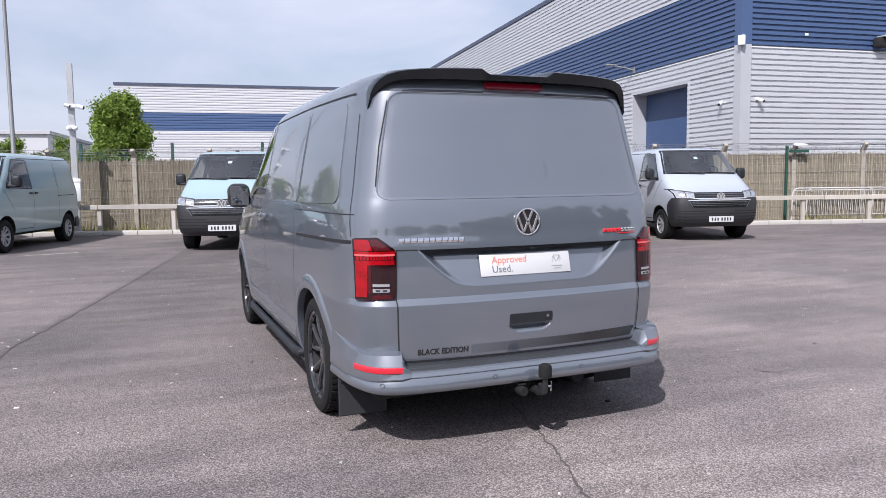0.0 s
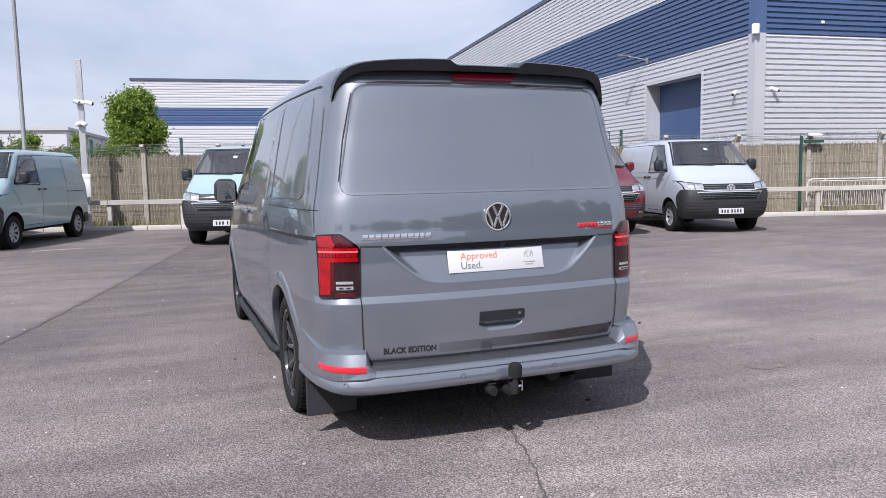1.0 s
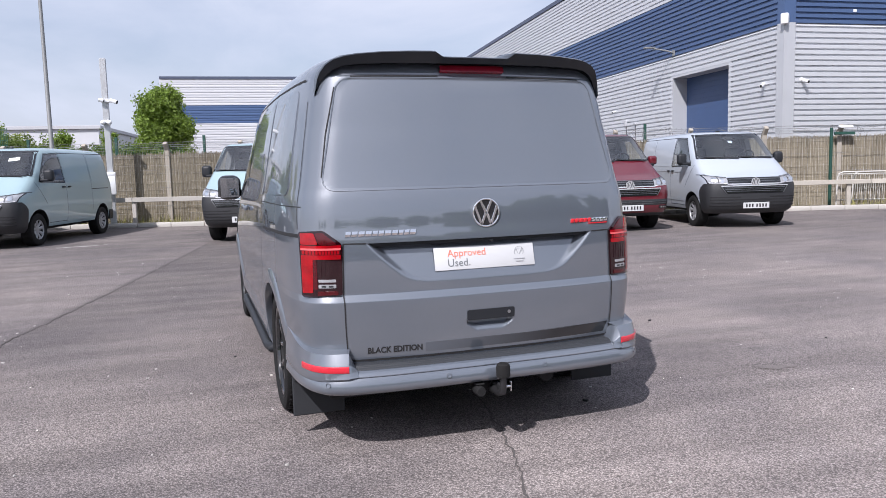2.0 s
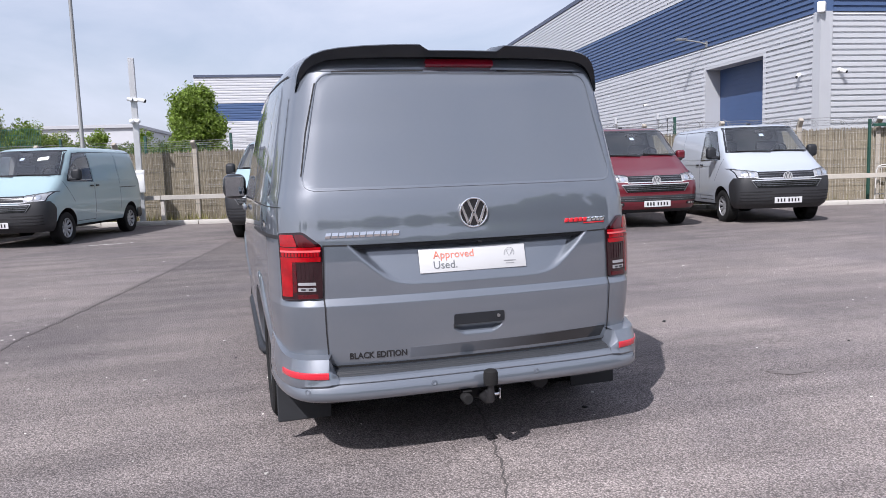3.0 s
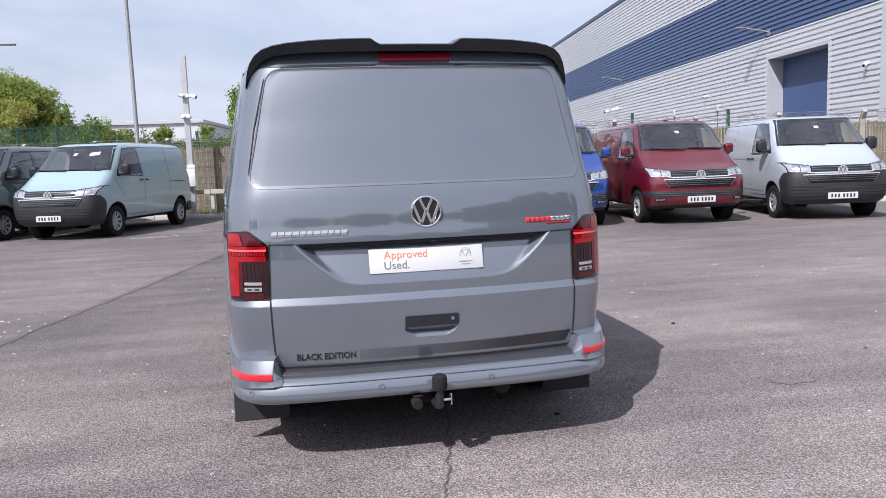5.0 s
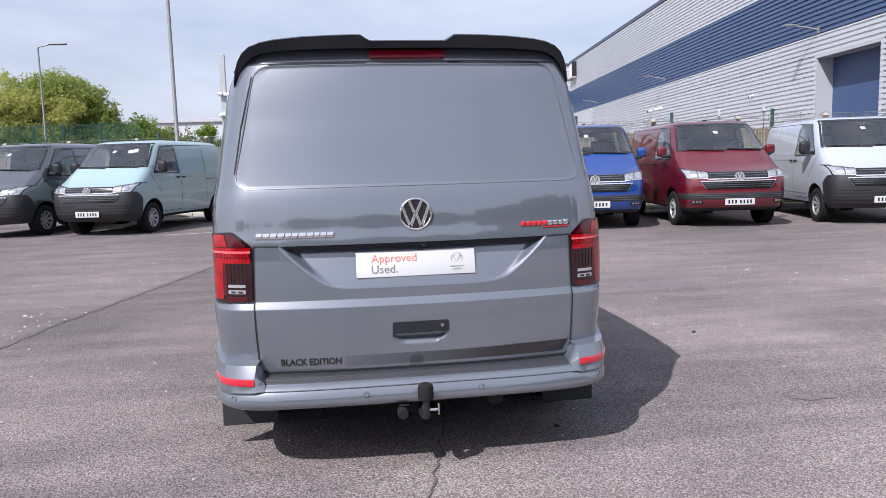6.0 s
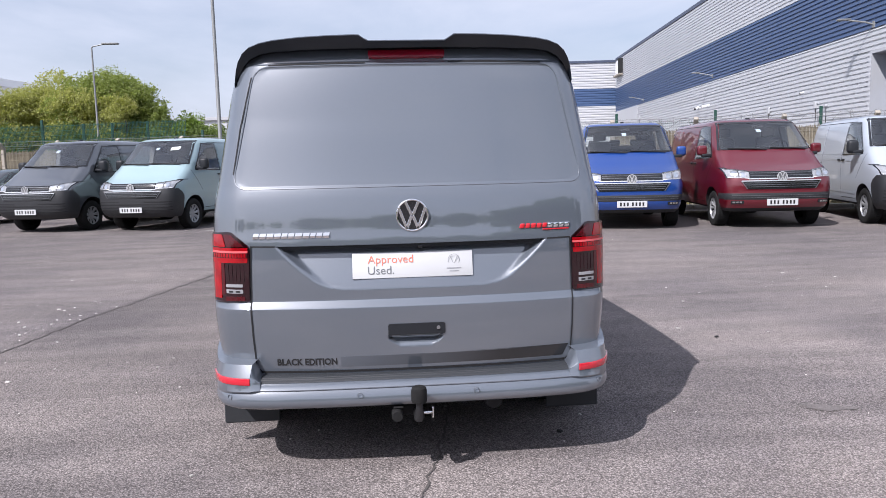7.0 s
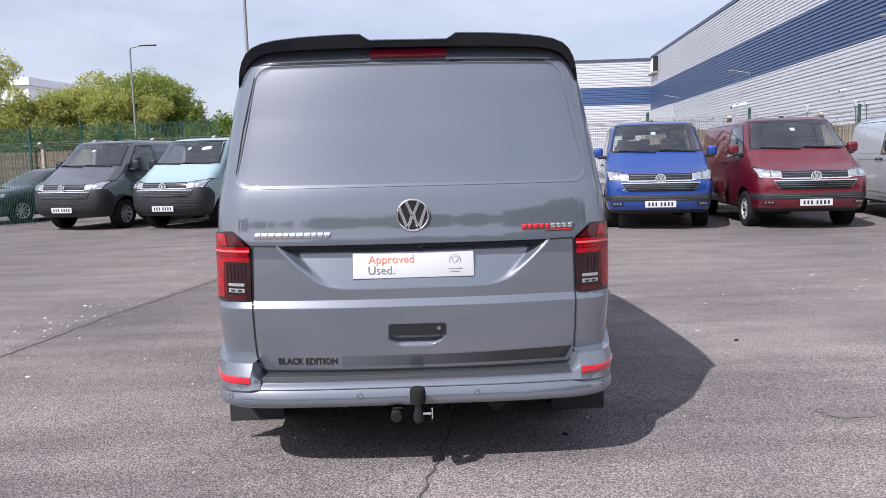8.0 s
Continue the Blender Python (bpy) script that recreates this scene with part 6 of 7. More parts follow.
def ribbed(name, host, p, along, out, length, z0, z1, material, pitch=0.18, depth=0.055, hole=None):
    """A wall of horizontally ribbed sheet from p along a direction; hole: (from, to, top) left open."""
    bm = bmesh.new()
    def strip(a, b, lo, hi):
        prof, z = [], lo
        while z < hi - 1e-6:
            for dz, o in ((0.0, 1.0), (0.58, 1.0), (0.70, 0.0), (0.92, 0.0)):
                if z + dz * pitch < hi:
                    prof.append((z + dz * pitch, o * depth))
            z += pitch
        prof.append((hi, 0.0))
        prev = None
        for zz, o in prof:
            q = p + out * o
            row = [bm.verts.new((q.x + along.x * t, q.y + along.y * t, zz)) for t in (a, b)]
            if prev:
                bm.faces.new((prev[0], prev[1], row[1], row[0]))
            prev = row
    if hole:
        a, b, top = hole
        cut = z0 + math.ceil((min(max(top, z0), z1) - z0) / pitch - 1e-6) * pitch
        if top > z0:
            strip(0, a, z0, cut)
            strip(b, length, z0, cut)
            strip(0, length, cut, z1)
        else:
            strip(0, length, z0, z1)
    else:
        strip(0, length, z0, z1)
    bmesh.ops.recalc_face_normals(bm, faces=bm.faces[:])
    if bm.faces[0].normal.dot(out) < 0 and abs(bm.faces[0].normal.dot(out)) > 0.1:
        bmesh.ops.reverse_faces(bm, faces=bm.faces[:])
    return part(name, bm, material, host, "", False)


def slab(name, host, a, b, thick_out, z0, z1, material, inn=0.0):
    """An upright slab from a to b in plan, standing thick_out proud of that line."""
    d = (b - a).normalized()
    n = Vector((d.y, -d.x, 0))
    bm = bmesh.new()
    prism(bm, [(p.x, p.y) for p in (a - n * inn, b - n * inn, b + n * thick_out, a + n * thick_out)], z0, z1, "z")
    return part(name, bm, material, host, "", False)


shed = thing("warehouse", "long silver ribbed-clad warehouse with a blue band and grey corner trim", "warehouse")
LONG, WIDE, EAVES = 53.5, 40.0, 11.0
B0, B1 = 5.85, 8.15
DOOR = (3.0, 6.95, 4.93)
for lo, hi, m in ((0.0, B0, CLAD_SILVER), (B0, B1, CLAD_BLUE), (B1, EAVES, CLAD_SILVER)):
    ribbed("long_wall", shed, CORNER, B_V, -B_U, LONG, lo, hi, m, hole=DOOR if lo == 0.0 else None)
    ribbed("end_wall", shed, CORNER, B_U, -B_V, WIDE, lo, hi, m)
bm = bmesh.new()
c4 = [CORNER + B_U * 0.9 + B_V * 0.3, CORNER + B_U * WIDE + B_V * 0.3, CORNER + B_U * WIDE + B_V * LONG, CORNER + B_U * 0.9 + B_V * LONG]
prism(bm, [(p.x, p.y) for p in c4], 0.0, EAVES - 0.1, "z")
part("inner_wall", bm, FLASHING, shed, "", False)
# corner trim in two colours, eaves trim, door surround
for lo, hi, m in ((0.0, B0, FLASHING), (B0, B1, CLAD_BLUE), (B1, EAVES, FLASHING)):
    bm = bmesh.new()
    a = CORNER - B_U * 0.085 - B_V * 0.085
    prism(bm, [(p.x, p.y) for p in (a, a + B_U * 0.42, a + B_U * 0.44 + B_V * 0.015, a + B_U * 0.015 + B_V * 0.015, a + B_U * 0.015 + B_V * 0.38, a + B_V * 0.36)], lo, hi, "z")
    part("corner_trim", bm, m, shed, "", False)
slab("eaves_trim", shed, CORNER + B_V * LONG - B_U * 0.0, CORNER, 0.10, EAVES - 0.16, EAVES + 0.06, EAVE, 0.3)
slab("eaves_trim", shed, CORNER, CORNER + B_U * WIDE, 0.10, EAVES - 0.16, EAVES + 0.06, EAVE, 0.3)
for a, b, lo, hi in ((DOOR[0] - 0.16, DOOR[0], 0, DOOR[2]), (DOOR[1], DOOR[1] + 0.16, 0, DOOR[2]), (DOOR[0] - 0.16, DOOR[1] + 0.16, DOOR[2], DOOR[2] + 0.2)):
    slab("door_surround", shed, CORNER + B_V * b, CORNER + B_V * a, 0.05, lo, hi, FLASHING, 0.72)
for k in range(25):
    bm = bmesh.new()
    a, b = CORNER + B_U * 0.63 + B_V * DOOR[0], CORNER + B_U * 0.63 + B_V * DOOR[1]
    m = (a + b) / 2
    box(bm, (m.x, m.y, 0.1 + k * 0.2), (0.05, (b - a).length, 0.1995), 0.002, 1, Matrix.Rotation(B_TURN, 3, "Z"))
    part("door_slat", bm, DOOR_BLUE, shed, "", False)


def wall_point(t, z, out=0.0):
    p = CORNER + B_V * t - B_U * out
    return Vector((p.x, p.y, z))


def end_point(t, z, out=0.0):
    p = CORNER + B_U * t - B_V * out
    return Vector((p.x, p.y, z))


# wall lamps on brackets
for t, z in ((6.9, B0 + 0.12), (24.6, B0 + 0.25), (42.0, B0 + 0.25)):
    w = thing("wall_lamp", "grey floodlight on a bracket on the cladding", "lamp", "wall lamps on the warehouse")
    bm = bmesh.new()
    p, q = wall_point(t, z, 0.03), wall_point(t + 0.4, z + 0.26, 0.95)
    tube(bm, [p, p.lerp(q, 0.3) + Vector((0, 0, 0.03)), q], 0.03, 8)
    box(bm, p, (0.1, 0.16, 0.24), 0.01, 1)
    part("bracket", bm, COLUMN, w)
    bm = bmesh.new()
    box(bm, q, (0.48, 0.22, 0.07), 0.03, 2, Matrix.Rotation(radians(172), 3, "Z"))
    part("lamp_head", bm, COLUMN, w)


def wall_camera(p, toward, name="wall_camera", s=1.0):
    w = thing(name, "white security camera bracketed to the cladding", "camera", "security cameras on the warehouse")
    d = Vector(toward).normalized()
    bm = bmesh.new()
    box(bm, p + Vector((0, 0, -0.02)), (0.14 * s, 0.14 * s, 0.14 * s), 0.03, 2)
    tube(bm, [p, p + d * 0.18 * s], 0.025 * s, 8)
    part("bracket", bm, WHITE_PLASTIC, w)
    bm = bmesh.new()
    c = p + d * 0.22 * s + Vector((0, 0, -0.03))
    tube(bm, [c - d * 0.13 * s, c + d * 0.12 * s], 0.075 * s, 12)
    part("camera_body", bm, WHITE_PLASTIC, w)
    bm = bmesh.new()
    tube(bm, [c + d * 0.12 * s, c + d * 0.135 * s], 0.055 * s, 12)
    part("camera_lens", bm, SEAM, w)


wall_camera(wall_point(0.95, 4.02, 0.06), (-0.9, -0.5, -0.35), s=0.8)
wall_camera(end_point(0.62, 4.05, 0.06), (0.2, -0.9, -0.35), s=0.8)
wall_camera(wall_point(27.2, 4.42, 0.06), (-0.9, -0.6, -0.25), s=1.2)
wall_camera(wall_point(25.2, 4.42, 0.06), (-0.9, 0.5, -0.2), s=1.2)
wall_camera(wall_point(12.4, 4.05, 0.05), (-1, -0.2, -0.3), s=0.6)
for t, z, w, h in ((11.17, 3.36, 0.16, 0.26), (10.25, 3.29, 0.20, 0.12), (16.08, 3.46, 0.22, 0.30), (43.3, 4.70, 0.30, 0.40)):
    bx = thing("junction_box", "small grey junction box on the cladding with a cable", "box", "junction boxes on the warehouse")
    bm = bmesh.new()
    box(bm, wall_point(t, z, 0.10), (0.10, w, h), 0.015, 1, Matrix.Rotation(B_TURN, 3, "Z"))
    part("casing", bm, FLASHING, bx)
    bm = bmesh.new()
    tube(bm, [wall_point(t, z - h / 2, 0.08), wall_point(t, z - h / 2 - 0.3, 0.07), wall_point(t + 0.1, 1.0, 0.07)], 0.012, 6)
    part("cable", bm, SEAM, bx)
ab = thing("alarm_box", "white alarm box at the corner of the warehouse", "alarm")
bm = bmesh.new()
box(bm, CORNER + Vector((-0.12, -0.12, B0 + 0.1)), (0.24, 0.24, 0.34), 0.04, 2, Matrix.Rotation(radians(38), 3, "Z"))
part("casing", bm, WHITE_PLASTIC, ab)
fl = thing("flood_light", "black floodlight fixed to the blue band", "lamp")
bm = bmesh.new()
box(bm, end_point(5.7, B0 + 0.25, 0.22), (0.50, 0.30, 0.32), 0.04, 2)
part("housing", bm, SEAM, fl)
bm = bmesh.new()
box(bm, end_point(5.9, B0 + 0.43, 0.30), (0.7, 0.34, 0.05), 0.01, 1)
part("hood", bm, FLASHING, fl)
bm = bmesh.new()
box(bm, end_point(2.6, B0 + 0.42, 0.05), (0.13, 0.08, 0.10), 0.02, 2)
solo("wall_sensor", bm, WHITE_PLASTIC, "small white sensor on the blue cladding", "sensor")
sg = thing("wall_sign", "small white and dark framed board high on the wall", "sign")
bm = bmesh.new()
box(bm, wall_point(51.7, 9.95, 0.12), (0.2, 2.2, 1.25), 0.02, 1, Matrix.Rotation(B_TURN, 3, "Z"))
part("board", bm, WHITE_PLASTIC, sg)
bm = bmesh.new()
box(bm, wall_point(50.3, 9.95, 0.26), (0.42, 0.25, 1.45), 0.02, 1, Matrix.Rotation(B_TURN, 3, "Z"))
part("frame_post", bm, SEAM, sg)
bm = bmesh.new()
box(bm, wall_point(51.4, 9.20, 0.26), (0.42, 2.6, 0.16), 0.02, 1, Matrix.Rotation(B_TURN, 3, "Z"))
part("sill", bm, CONCRETE, sg)

# plain block at the far end of the long wall
slab("far_panel", shed, wall_point(LONG, 0), wall_point(LONG - 9.3, 0), 0.10, 0.0, B0 - 0.02, FLASHING)

# far shed across the end of the lane
FAR_Y = 71.0
FAR_L = Vector((-3.6, FAR_Y + 3.2, 0))
FAR_DIR = Vector((math.cos(radians(-6.4)), math.sin(radians(-6.4)), 0))
FAR_N = Vector((FAR_DIR.y, -FAR_DIR.x, 0))
far = thing("far_warehouse", "distant pale ribbed-clad warehouse with a blue band", "warehouse")
for lo, hi, m in ((0.0, 6.60, CLAD_WHITE), (6.60, 8.35, CLAD_BLUE), (8.35, 11.0, CLAD_WHITE)):
    ribbed("wall", far, FAR_L, FAR_DIR, FAR_N, 34.0, lo, hi, m, pitch=0.25, depth=0.035)
slab("eaves_trim", far, FAR_L, FAR_L + FAR_DIR * 34.0, 0.12, 10.9, 11.12, EAVE, 0.4)
bm = bmesh.new()
q = [FAR_L + FAR_DIR * 0.1 - FAR_N * 0.3, FAR_L + FAR_DIR * 34 - FAR_N * 0.3, FAR_L + FAR_DIR * 34 - FAR_N * 25, FAR_L + FAR_DIR * 0.1 - FAR_N * 25]
prism(bm, [(p.x, p.y) for p in q][::-1], 0.0, 10.95, "z")
part("inner_wall", bm, CLAD_WHITE, far, "", False)

low = thing("low_warehouse", "distant low pale building with a grey roof edge", "warehouse")
bm = bmesh.new()
box(bm, (-26, 107, 3.65), (33, 24, 7.3), 0.02, 1, Matrix.Rotation(radians(-7.5), 3, "Z"))
part("wall", bm, CLAD_WHITE, low, "", False)
bm = bmesh.new()
box(bm, (-26, 107, 7.5), (33.6, 24.6, 0.4), 0.02, 1, Matrix.Rotation(radians(-7.5), 3, "Z"))
part("roof_edge", bm, ROOF_GREY, low, "", False)
hall = thing("distant_hall", "distant white-roofed hall behind trees", "warehouse")
bm = bmesh.new()
box(bm, (-56.6, 104, 6.2), (17, 16, 12.4), 0.02, 1, Matrix.Rotation(radians(-8), 3, "Z"))
part("wall", bm, CLAD_FAR, hall, "", False)
bm = bmesh.new()
box(bm, (-56.6, 104, 12.9), (17.8, 16.8, 1.0), 0.02, 1, Matrix.Rotation(radians(-8), 3, "Z"))
part("roof_edge", bm, CLAD_FAR, hall, "", False)

# ---------------------------------------------------------------- poles and yard equipment
cp = thing("camera_pole", "square galvanised pole with white cameras and a white cabinet", "pole")
bm = bmesh.new()
box(bm, (-3.37, 18.62, 2.27), (0.155, 0.155, 4.54), 0.012, 1)
part("pole", bm, GALV, cp)
bm = bmesh.new()
box(bm, (-3.37, 18.50, 1.16), (0.26, 0.20, 0.50), 0.02, 2)
box(bm, (-3.34, 18.49, 1.46), (0.22, 0.18, 0.12), 0.02, 2)
part("cabinet", bm, WHITE_PLASTIC, cp)
for z in (3.42, 2.86):
    bm = bmesh.new()
    box(bm, (-3.37, 18.56, z), (0.21, 0.21, 0.09), 0.01, 1)
    part("camera_bracket", bm, WHITE_PLASTIC, cp)
for a, b, r in (((-3.52, 18.45, 3.44), (-3.40, 18.45, 3.41), 0.05), ((-3.24, 18.45, 3.42), (-3.07, 18.40, 3.37), 0.055)):
    bm = bmesh.new()
    tube(bm, [a, b], r, 10)
    pc = part("camera", bm, WHITE_PLASTIC, cp)
    bm = bmesh.new()
    d = (Vector(b) - Vector(a)).normalized()
    tube(bm, [Vector(b), Vector(b) + d * 0.015], r * 0.8, 10)
    part("camera_lens", bm, SEAM, pc)
for x in (-3.45, -3.29):
    bm = bmesh.new()
    bmesh.ops.create_uvsphere(bm, u_segments=12, v_segments=8, radius=0.065, matrix=Matrix.Translation((x, 18.46, 2.84)))
    part("dome_camera", bm, WHITE_PLASTIC, cp)


def street_lamp(x, y, h, arm, label):
    t = thing("street_lamp", label, "street lamp", "street lamps beyond the fence")
    bm = bmesh.new()
    tube(bm, [(x, y, 0), (x, y, 1.4), (x, y, 1.45), (x, y, h)], [0.085, 0.085, 0.06, 0.04], 12)
    part("column", bm, COLUMN, t)
    bm = bmesh.new()
    tube(bm, [(x, y, h), (x + 0.1 * arm, y, h + 0.06), (x + arm, y, h + 0.16)], 0.035, 8)
    part("arm", bm, COLUMN, t)
    bm = bmesh.new()
    box(bm, (x + arm + 0.45 * (1 if arm > 0 else -1), y, h + 0.2), (0.9, 0.26, 0.09), 0.04, 3)
    part("lantern", bm, COLUMN, t)


street_lamp(-15.6, 39.2, 7.95, 0.55, "slim grey street lamp with one flat lantern")
street_lamp(edge(-1.86, 0.3).x, edge(-1.86, 0.3).y, 8.2, 0.6, "tall slim grey lamp column beside the fence")

gp = thing("green_lamp_post", "short green post with a flat lamp head on an arm", "lamp post")
p = edge(19.63, 0.74)
bm = bmesh.new()
box(bm, (p.x, p.y, 1.12), (0.07, 0.07, 2.24), 0.01, 1)
part("post", bm, GREEN_STEEL, gp)
bm = bmesh.new()
box(bm, (p.x + 0.36, p.y - 0.10, 2.08), (0.56, 0.10, 0.08), 0.01, 1, EDGE_TURN.to_3x3())
part("arm", bm, GREEN_STEEL, gp)
bm = bmesh.new()
box(bm, (p.x + 0.38, p.y - 0.12, 2.26), (0.36, 0.2, 0.07), 0.03, 2, EDGE_TURN.to_3x3() @ Matrix.Rotation(radians(8), 3, "X"))
part("lamp_head", bm, WHITE_PLASTIC, gp)


def crowd_barrier(s, back, lean):
    t = thing("crowd_barrier", "white steel crowd barrier leaning on the fence rail", "barrier", "crowd barriers behind the rail")
    m = edge_pose(s, back, 0.09) @ Matrix.Rotation(radians(lean), 4, "X")
    bm = bmesh.new()
    L, H = 2.4, 0.92
    r = 0.14
    pts = [(0, 0, 0), (0, 0, H - r), (r * 0.3, 0, H - r * 0.3), (r, 0, H), (L - r, 0, H), (L - r * 0.3, 0, H - r * 0.3), (L, 0, H - r), (L, 0, 0)]
    tube(bm, pts, 0.019, 8)
    tube(bm, [(0, 0, 0.14), (L, 0, 0.14)], 0.014, 8)
    tube(bm, [(0.0, 0, 0.86), (L, 0, 0.86)], 0.014, 8)
    bm.transform(m)
    part("frame_tube", bm, WHITE_STEEL, t)
    for k in range(1, 19):
        bm = bmesh.new()
        x = L * k / 19
        tube(bm, [(x, 0, 0.14), (x, 0, 0.86)], 0.007, 6)
        bm.transform(m)
        part("infill_bar", bm, WHITE_STEEL, t)


crowd_barrier(19.75, 0.62, 4)
crowd_barrier(20.25, 0.74, 5)

# green mesh panel fence and the dark car behind it, past the end of the row
pf = thing("mesh_panel_fence", "free-standing green mesh fence panels beside the parked vans", "fence")
FA, FB = Vector((-9.35, 15.35, 0)), Vector((-15.2, 15.9, 0))
vs, fs = [], []
d = (FB - FA)
n = int(d.length / 0.042)
for k in range(n + 1):
    p = FA + d * (k / n)
    i = len(vs)
    for z in (0.05, 2.05):
        vs += [(p.x - 0.005, p.y, z), (p.x + 0.005, p.y - 0.003, z), (p.x, p.y + 0.003, z)]
    fs += [(i, i + 1, i + 4, i + 3), (i + 1, i + 2, i + 5, i + 4), (i + 2, i, i + 3, i + 5)]
for z in np.arange(0.05, 2.06, 0.2):
    i = len(vs)
    for p in (FA, FB):
        vs += [(p.x, p.y, z), (p.x, p.y - 0.004, z + 0.003), (p.x, p.y + 0.004, z + 0.003)]
    fs += [(i, i + 1, i + 4, i + 3), (i + 1, i + 2, i + 5, i + 4), (i + 2, i, i + 3, i + 5)]
me = bpy.data.meshes.new("mesh_panel")
me.from_pydata([tuple(v) for v in vs], [], fs)
me.materials.append(GREEN_STEEL)
o = new("mesh_panel", me)
o.parent = pf
for k in range(1, 4):
    p = FA + d * (k / 3)
    bm = bmesh.new()
    box(bm, (p.x, p.y + 0.04, 1.05), (0.06, 0.06, 2.1), 0.006, 1)
    part("steel_post", bm, GREEN_STEEL, pf)


def build_car():
    v = thing("hatchback_car", "dark hatchback car parked behind green mesh", "car")
    hull = Hull([(0.20, 0.80), (0.32, 0.87), (0.60, 0.90), (0.85, 0.885), (0.95, 0.85), (1.20, 0.70), (1.36, 0.58), (1.42, 0.45), (1.44, 0.3)],
                [(0.20, 0.15), (0.32, 0.02), (0.60, 0.0), (0.90, 0.08), (1.0, 0.14), (1.30, 0.55), (1.40, 0.85), (1.44, 1.3)],
                [(0.20, 4.0), (0.32, 4.18), (0.55, 4.22), (0.70, 4.15), (0.80, 3.95), (0.90, 3.45), (0.97, 3.05), (1.20, 2.55), (1.36, 2.2), (1.42, 1.95), (1.44, 1.7)])
    cutters = []
    for y in (0.75, 3.32):
        for s in (-1, 1):
            bm = bmesh.new()
            lathe(bm, [(0.345, 0.55 * s), (0.345, 1.2 * s)], 32, "x", (0, y, 0.31))
            cutters.append(bm)
    me = link_mesh("body", hull.skin(sorted([0.2 + 0.04 * i for i in range(30)] + [1.40, 1.42, 1.44]), 8), [PAINT_GREEN, INTERIOR, SEAM])
    body = new("body", carve(me, [], cutters))
    body.parent = v
    mid = Vector((0, 2.1, 0.7))
    bm = bmesh.new()
    patch(bm, rounded([(-0.70, 0.99), (0.70, 0.99), (0.56, 1.34), (-0.56, 1.34)], 0.04), hull.front, 0.004, 0.01, 10, 6, mid)
    part("windscreen", bm, BLACK_GLOSS, body)
    for proj, s in ((hull.left, -1), (hull.right, 1)):
        bm = bmesh.new()
        patch(bm, rounded([(0.75, 0.96), (2.75, 0.95), (2.25, 1.32), (0.95, 1.32)], 0.05), proj, 0.004, 0.01, 12, 5, mid)
        part("side_window", bm, BLACK_GLOSS, body)
        bm = bmesh.new()
        seam(bm, [(1.75, 0.35), (1.72, 1.32)], proj, 0.008, 0.002, mid)
        part("door_gap", bm, SEAM, body)
        def place(x, z, s=s):
            return hull.front(s * x, z)
        bm = bmesh.new()
        patch(bm, rounded([(0.50, 0.66), (0.84, 0.70), (0.82, 0.79), (0.52, 0.74)], 0.02), place, 0.006, 0.01, 8, 4, mid)
        part("headlamp", bm, LENS_CLEAR, body)
        bm = bmesh.new()
        box(bm, (s * 0.95, 2.75, 1.0), (0.18, 0.10, 0.13), 0.04, 2)
        part("door_mirror", bm, PAINT_GREEN, body)
    bm = bmesh.new()
    patch(bm, rounded([(-0.45, 0.58), (0.45, 0.58), (0.42, 0.68), (-0.42, 0.68)], 0.02), hull.front, 0.005, 0.01, 10, 3, mid)
    patch(bm, rounded([(-0.70, 0.27), (0.70, 0.27), (0.60, 0.42), (-0.60, 0.42)], 0.03), hull.front, 0.005, 0.01, 10, 3, mid)
    part("grille", bm, BLACK_GLOSS, body)
    for y in (0.75, 3.32):
        for s in (-1, 1):
            wheel(v, s * 0.76, y, s, "alloy")
    return v


car = build_car()
car.matrix_basis = Matrix.Translation((-11.5, 16.2, 0)) @ Matrix.Rotation(math.pi - ROW - radians(10), 4, "Z") @ Matrix.Translation((0, -4.2, 0))


# ---------------------------------------------------------------- trees
def leaves(name, blobs, count, size, material, host, seed, flat=0.5):
    """A crown of many small bent leaves, gathered in clumps within blobs (x, y, z, rx, ry, rz)."""
    g = np.random.default_rng(seed)
    vol = np.array([b[3] * b[4] * b[5] for b in blobs]) ** 0.8
    vol /= vol.sum()
    vs, fs = [], []
    clumps = []
    for b, share in zip(blobs, vol):
        for _ in range(max(4, int(share * count / 14))):
            d = g.normal(size=3)
            d /= np.linalg.norm(d)
            r = g.uniform(0.35, 1.0) ** 0.45 * g.uniform(0.8, 1.28)
            clumps.append((np.array(b[:3]) + d * r * np.array(b[3:]), d))
    for c, d in clumps:
        cr = size * g.uniform(2.0, 4.2)
        for _ in range(14):
            p = c + g.normal(size=3) * cr * 0.45
            a = g.normal(size=3) + d * 0.6 + np.array((0, 0, 0.5))
            a /= np.linalg.norm(a)
            t = np.cross(a, g.normal(size=3))
            t /= np.linalg.norm(t) + 1e-9
            b2 = np.cross(a, t)
            s = size * g.uniform(0.6, 1.25)
            i = len(vs)
            vs += [tuple(p - t * s), tuple(p + b2 * s * flat + a * s * 0.15), tuple(p + t * s), tuple(p - b2 * s * flat + a * s * 0.15)]
            fs += [(i, i + 1, i + 2), (i, i + 2, i + 3)]
    me = bpy.data.meshes.new(name)
    me.from_pydata(vs, [], fs)
    me.materials.append(material)
    o = new(name, me)
    o.parent = host
    return o


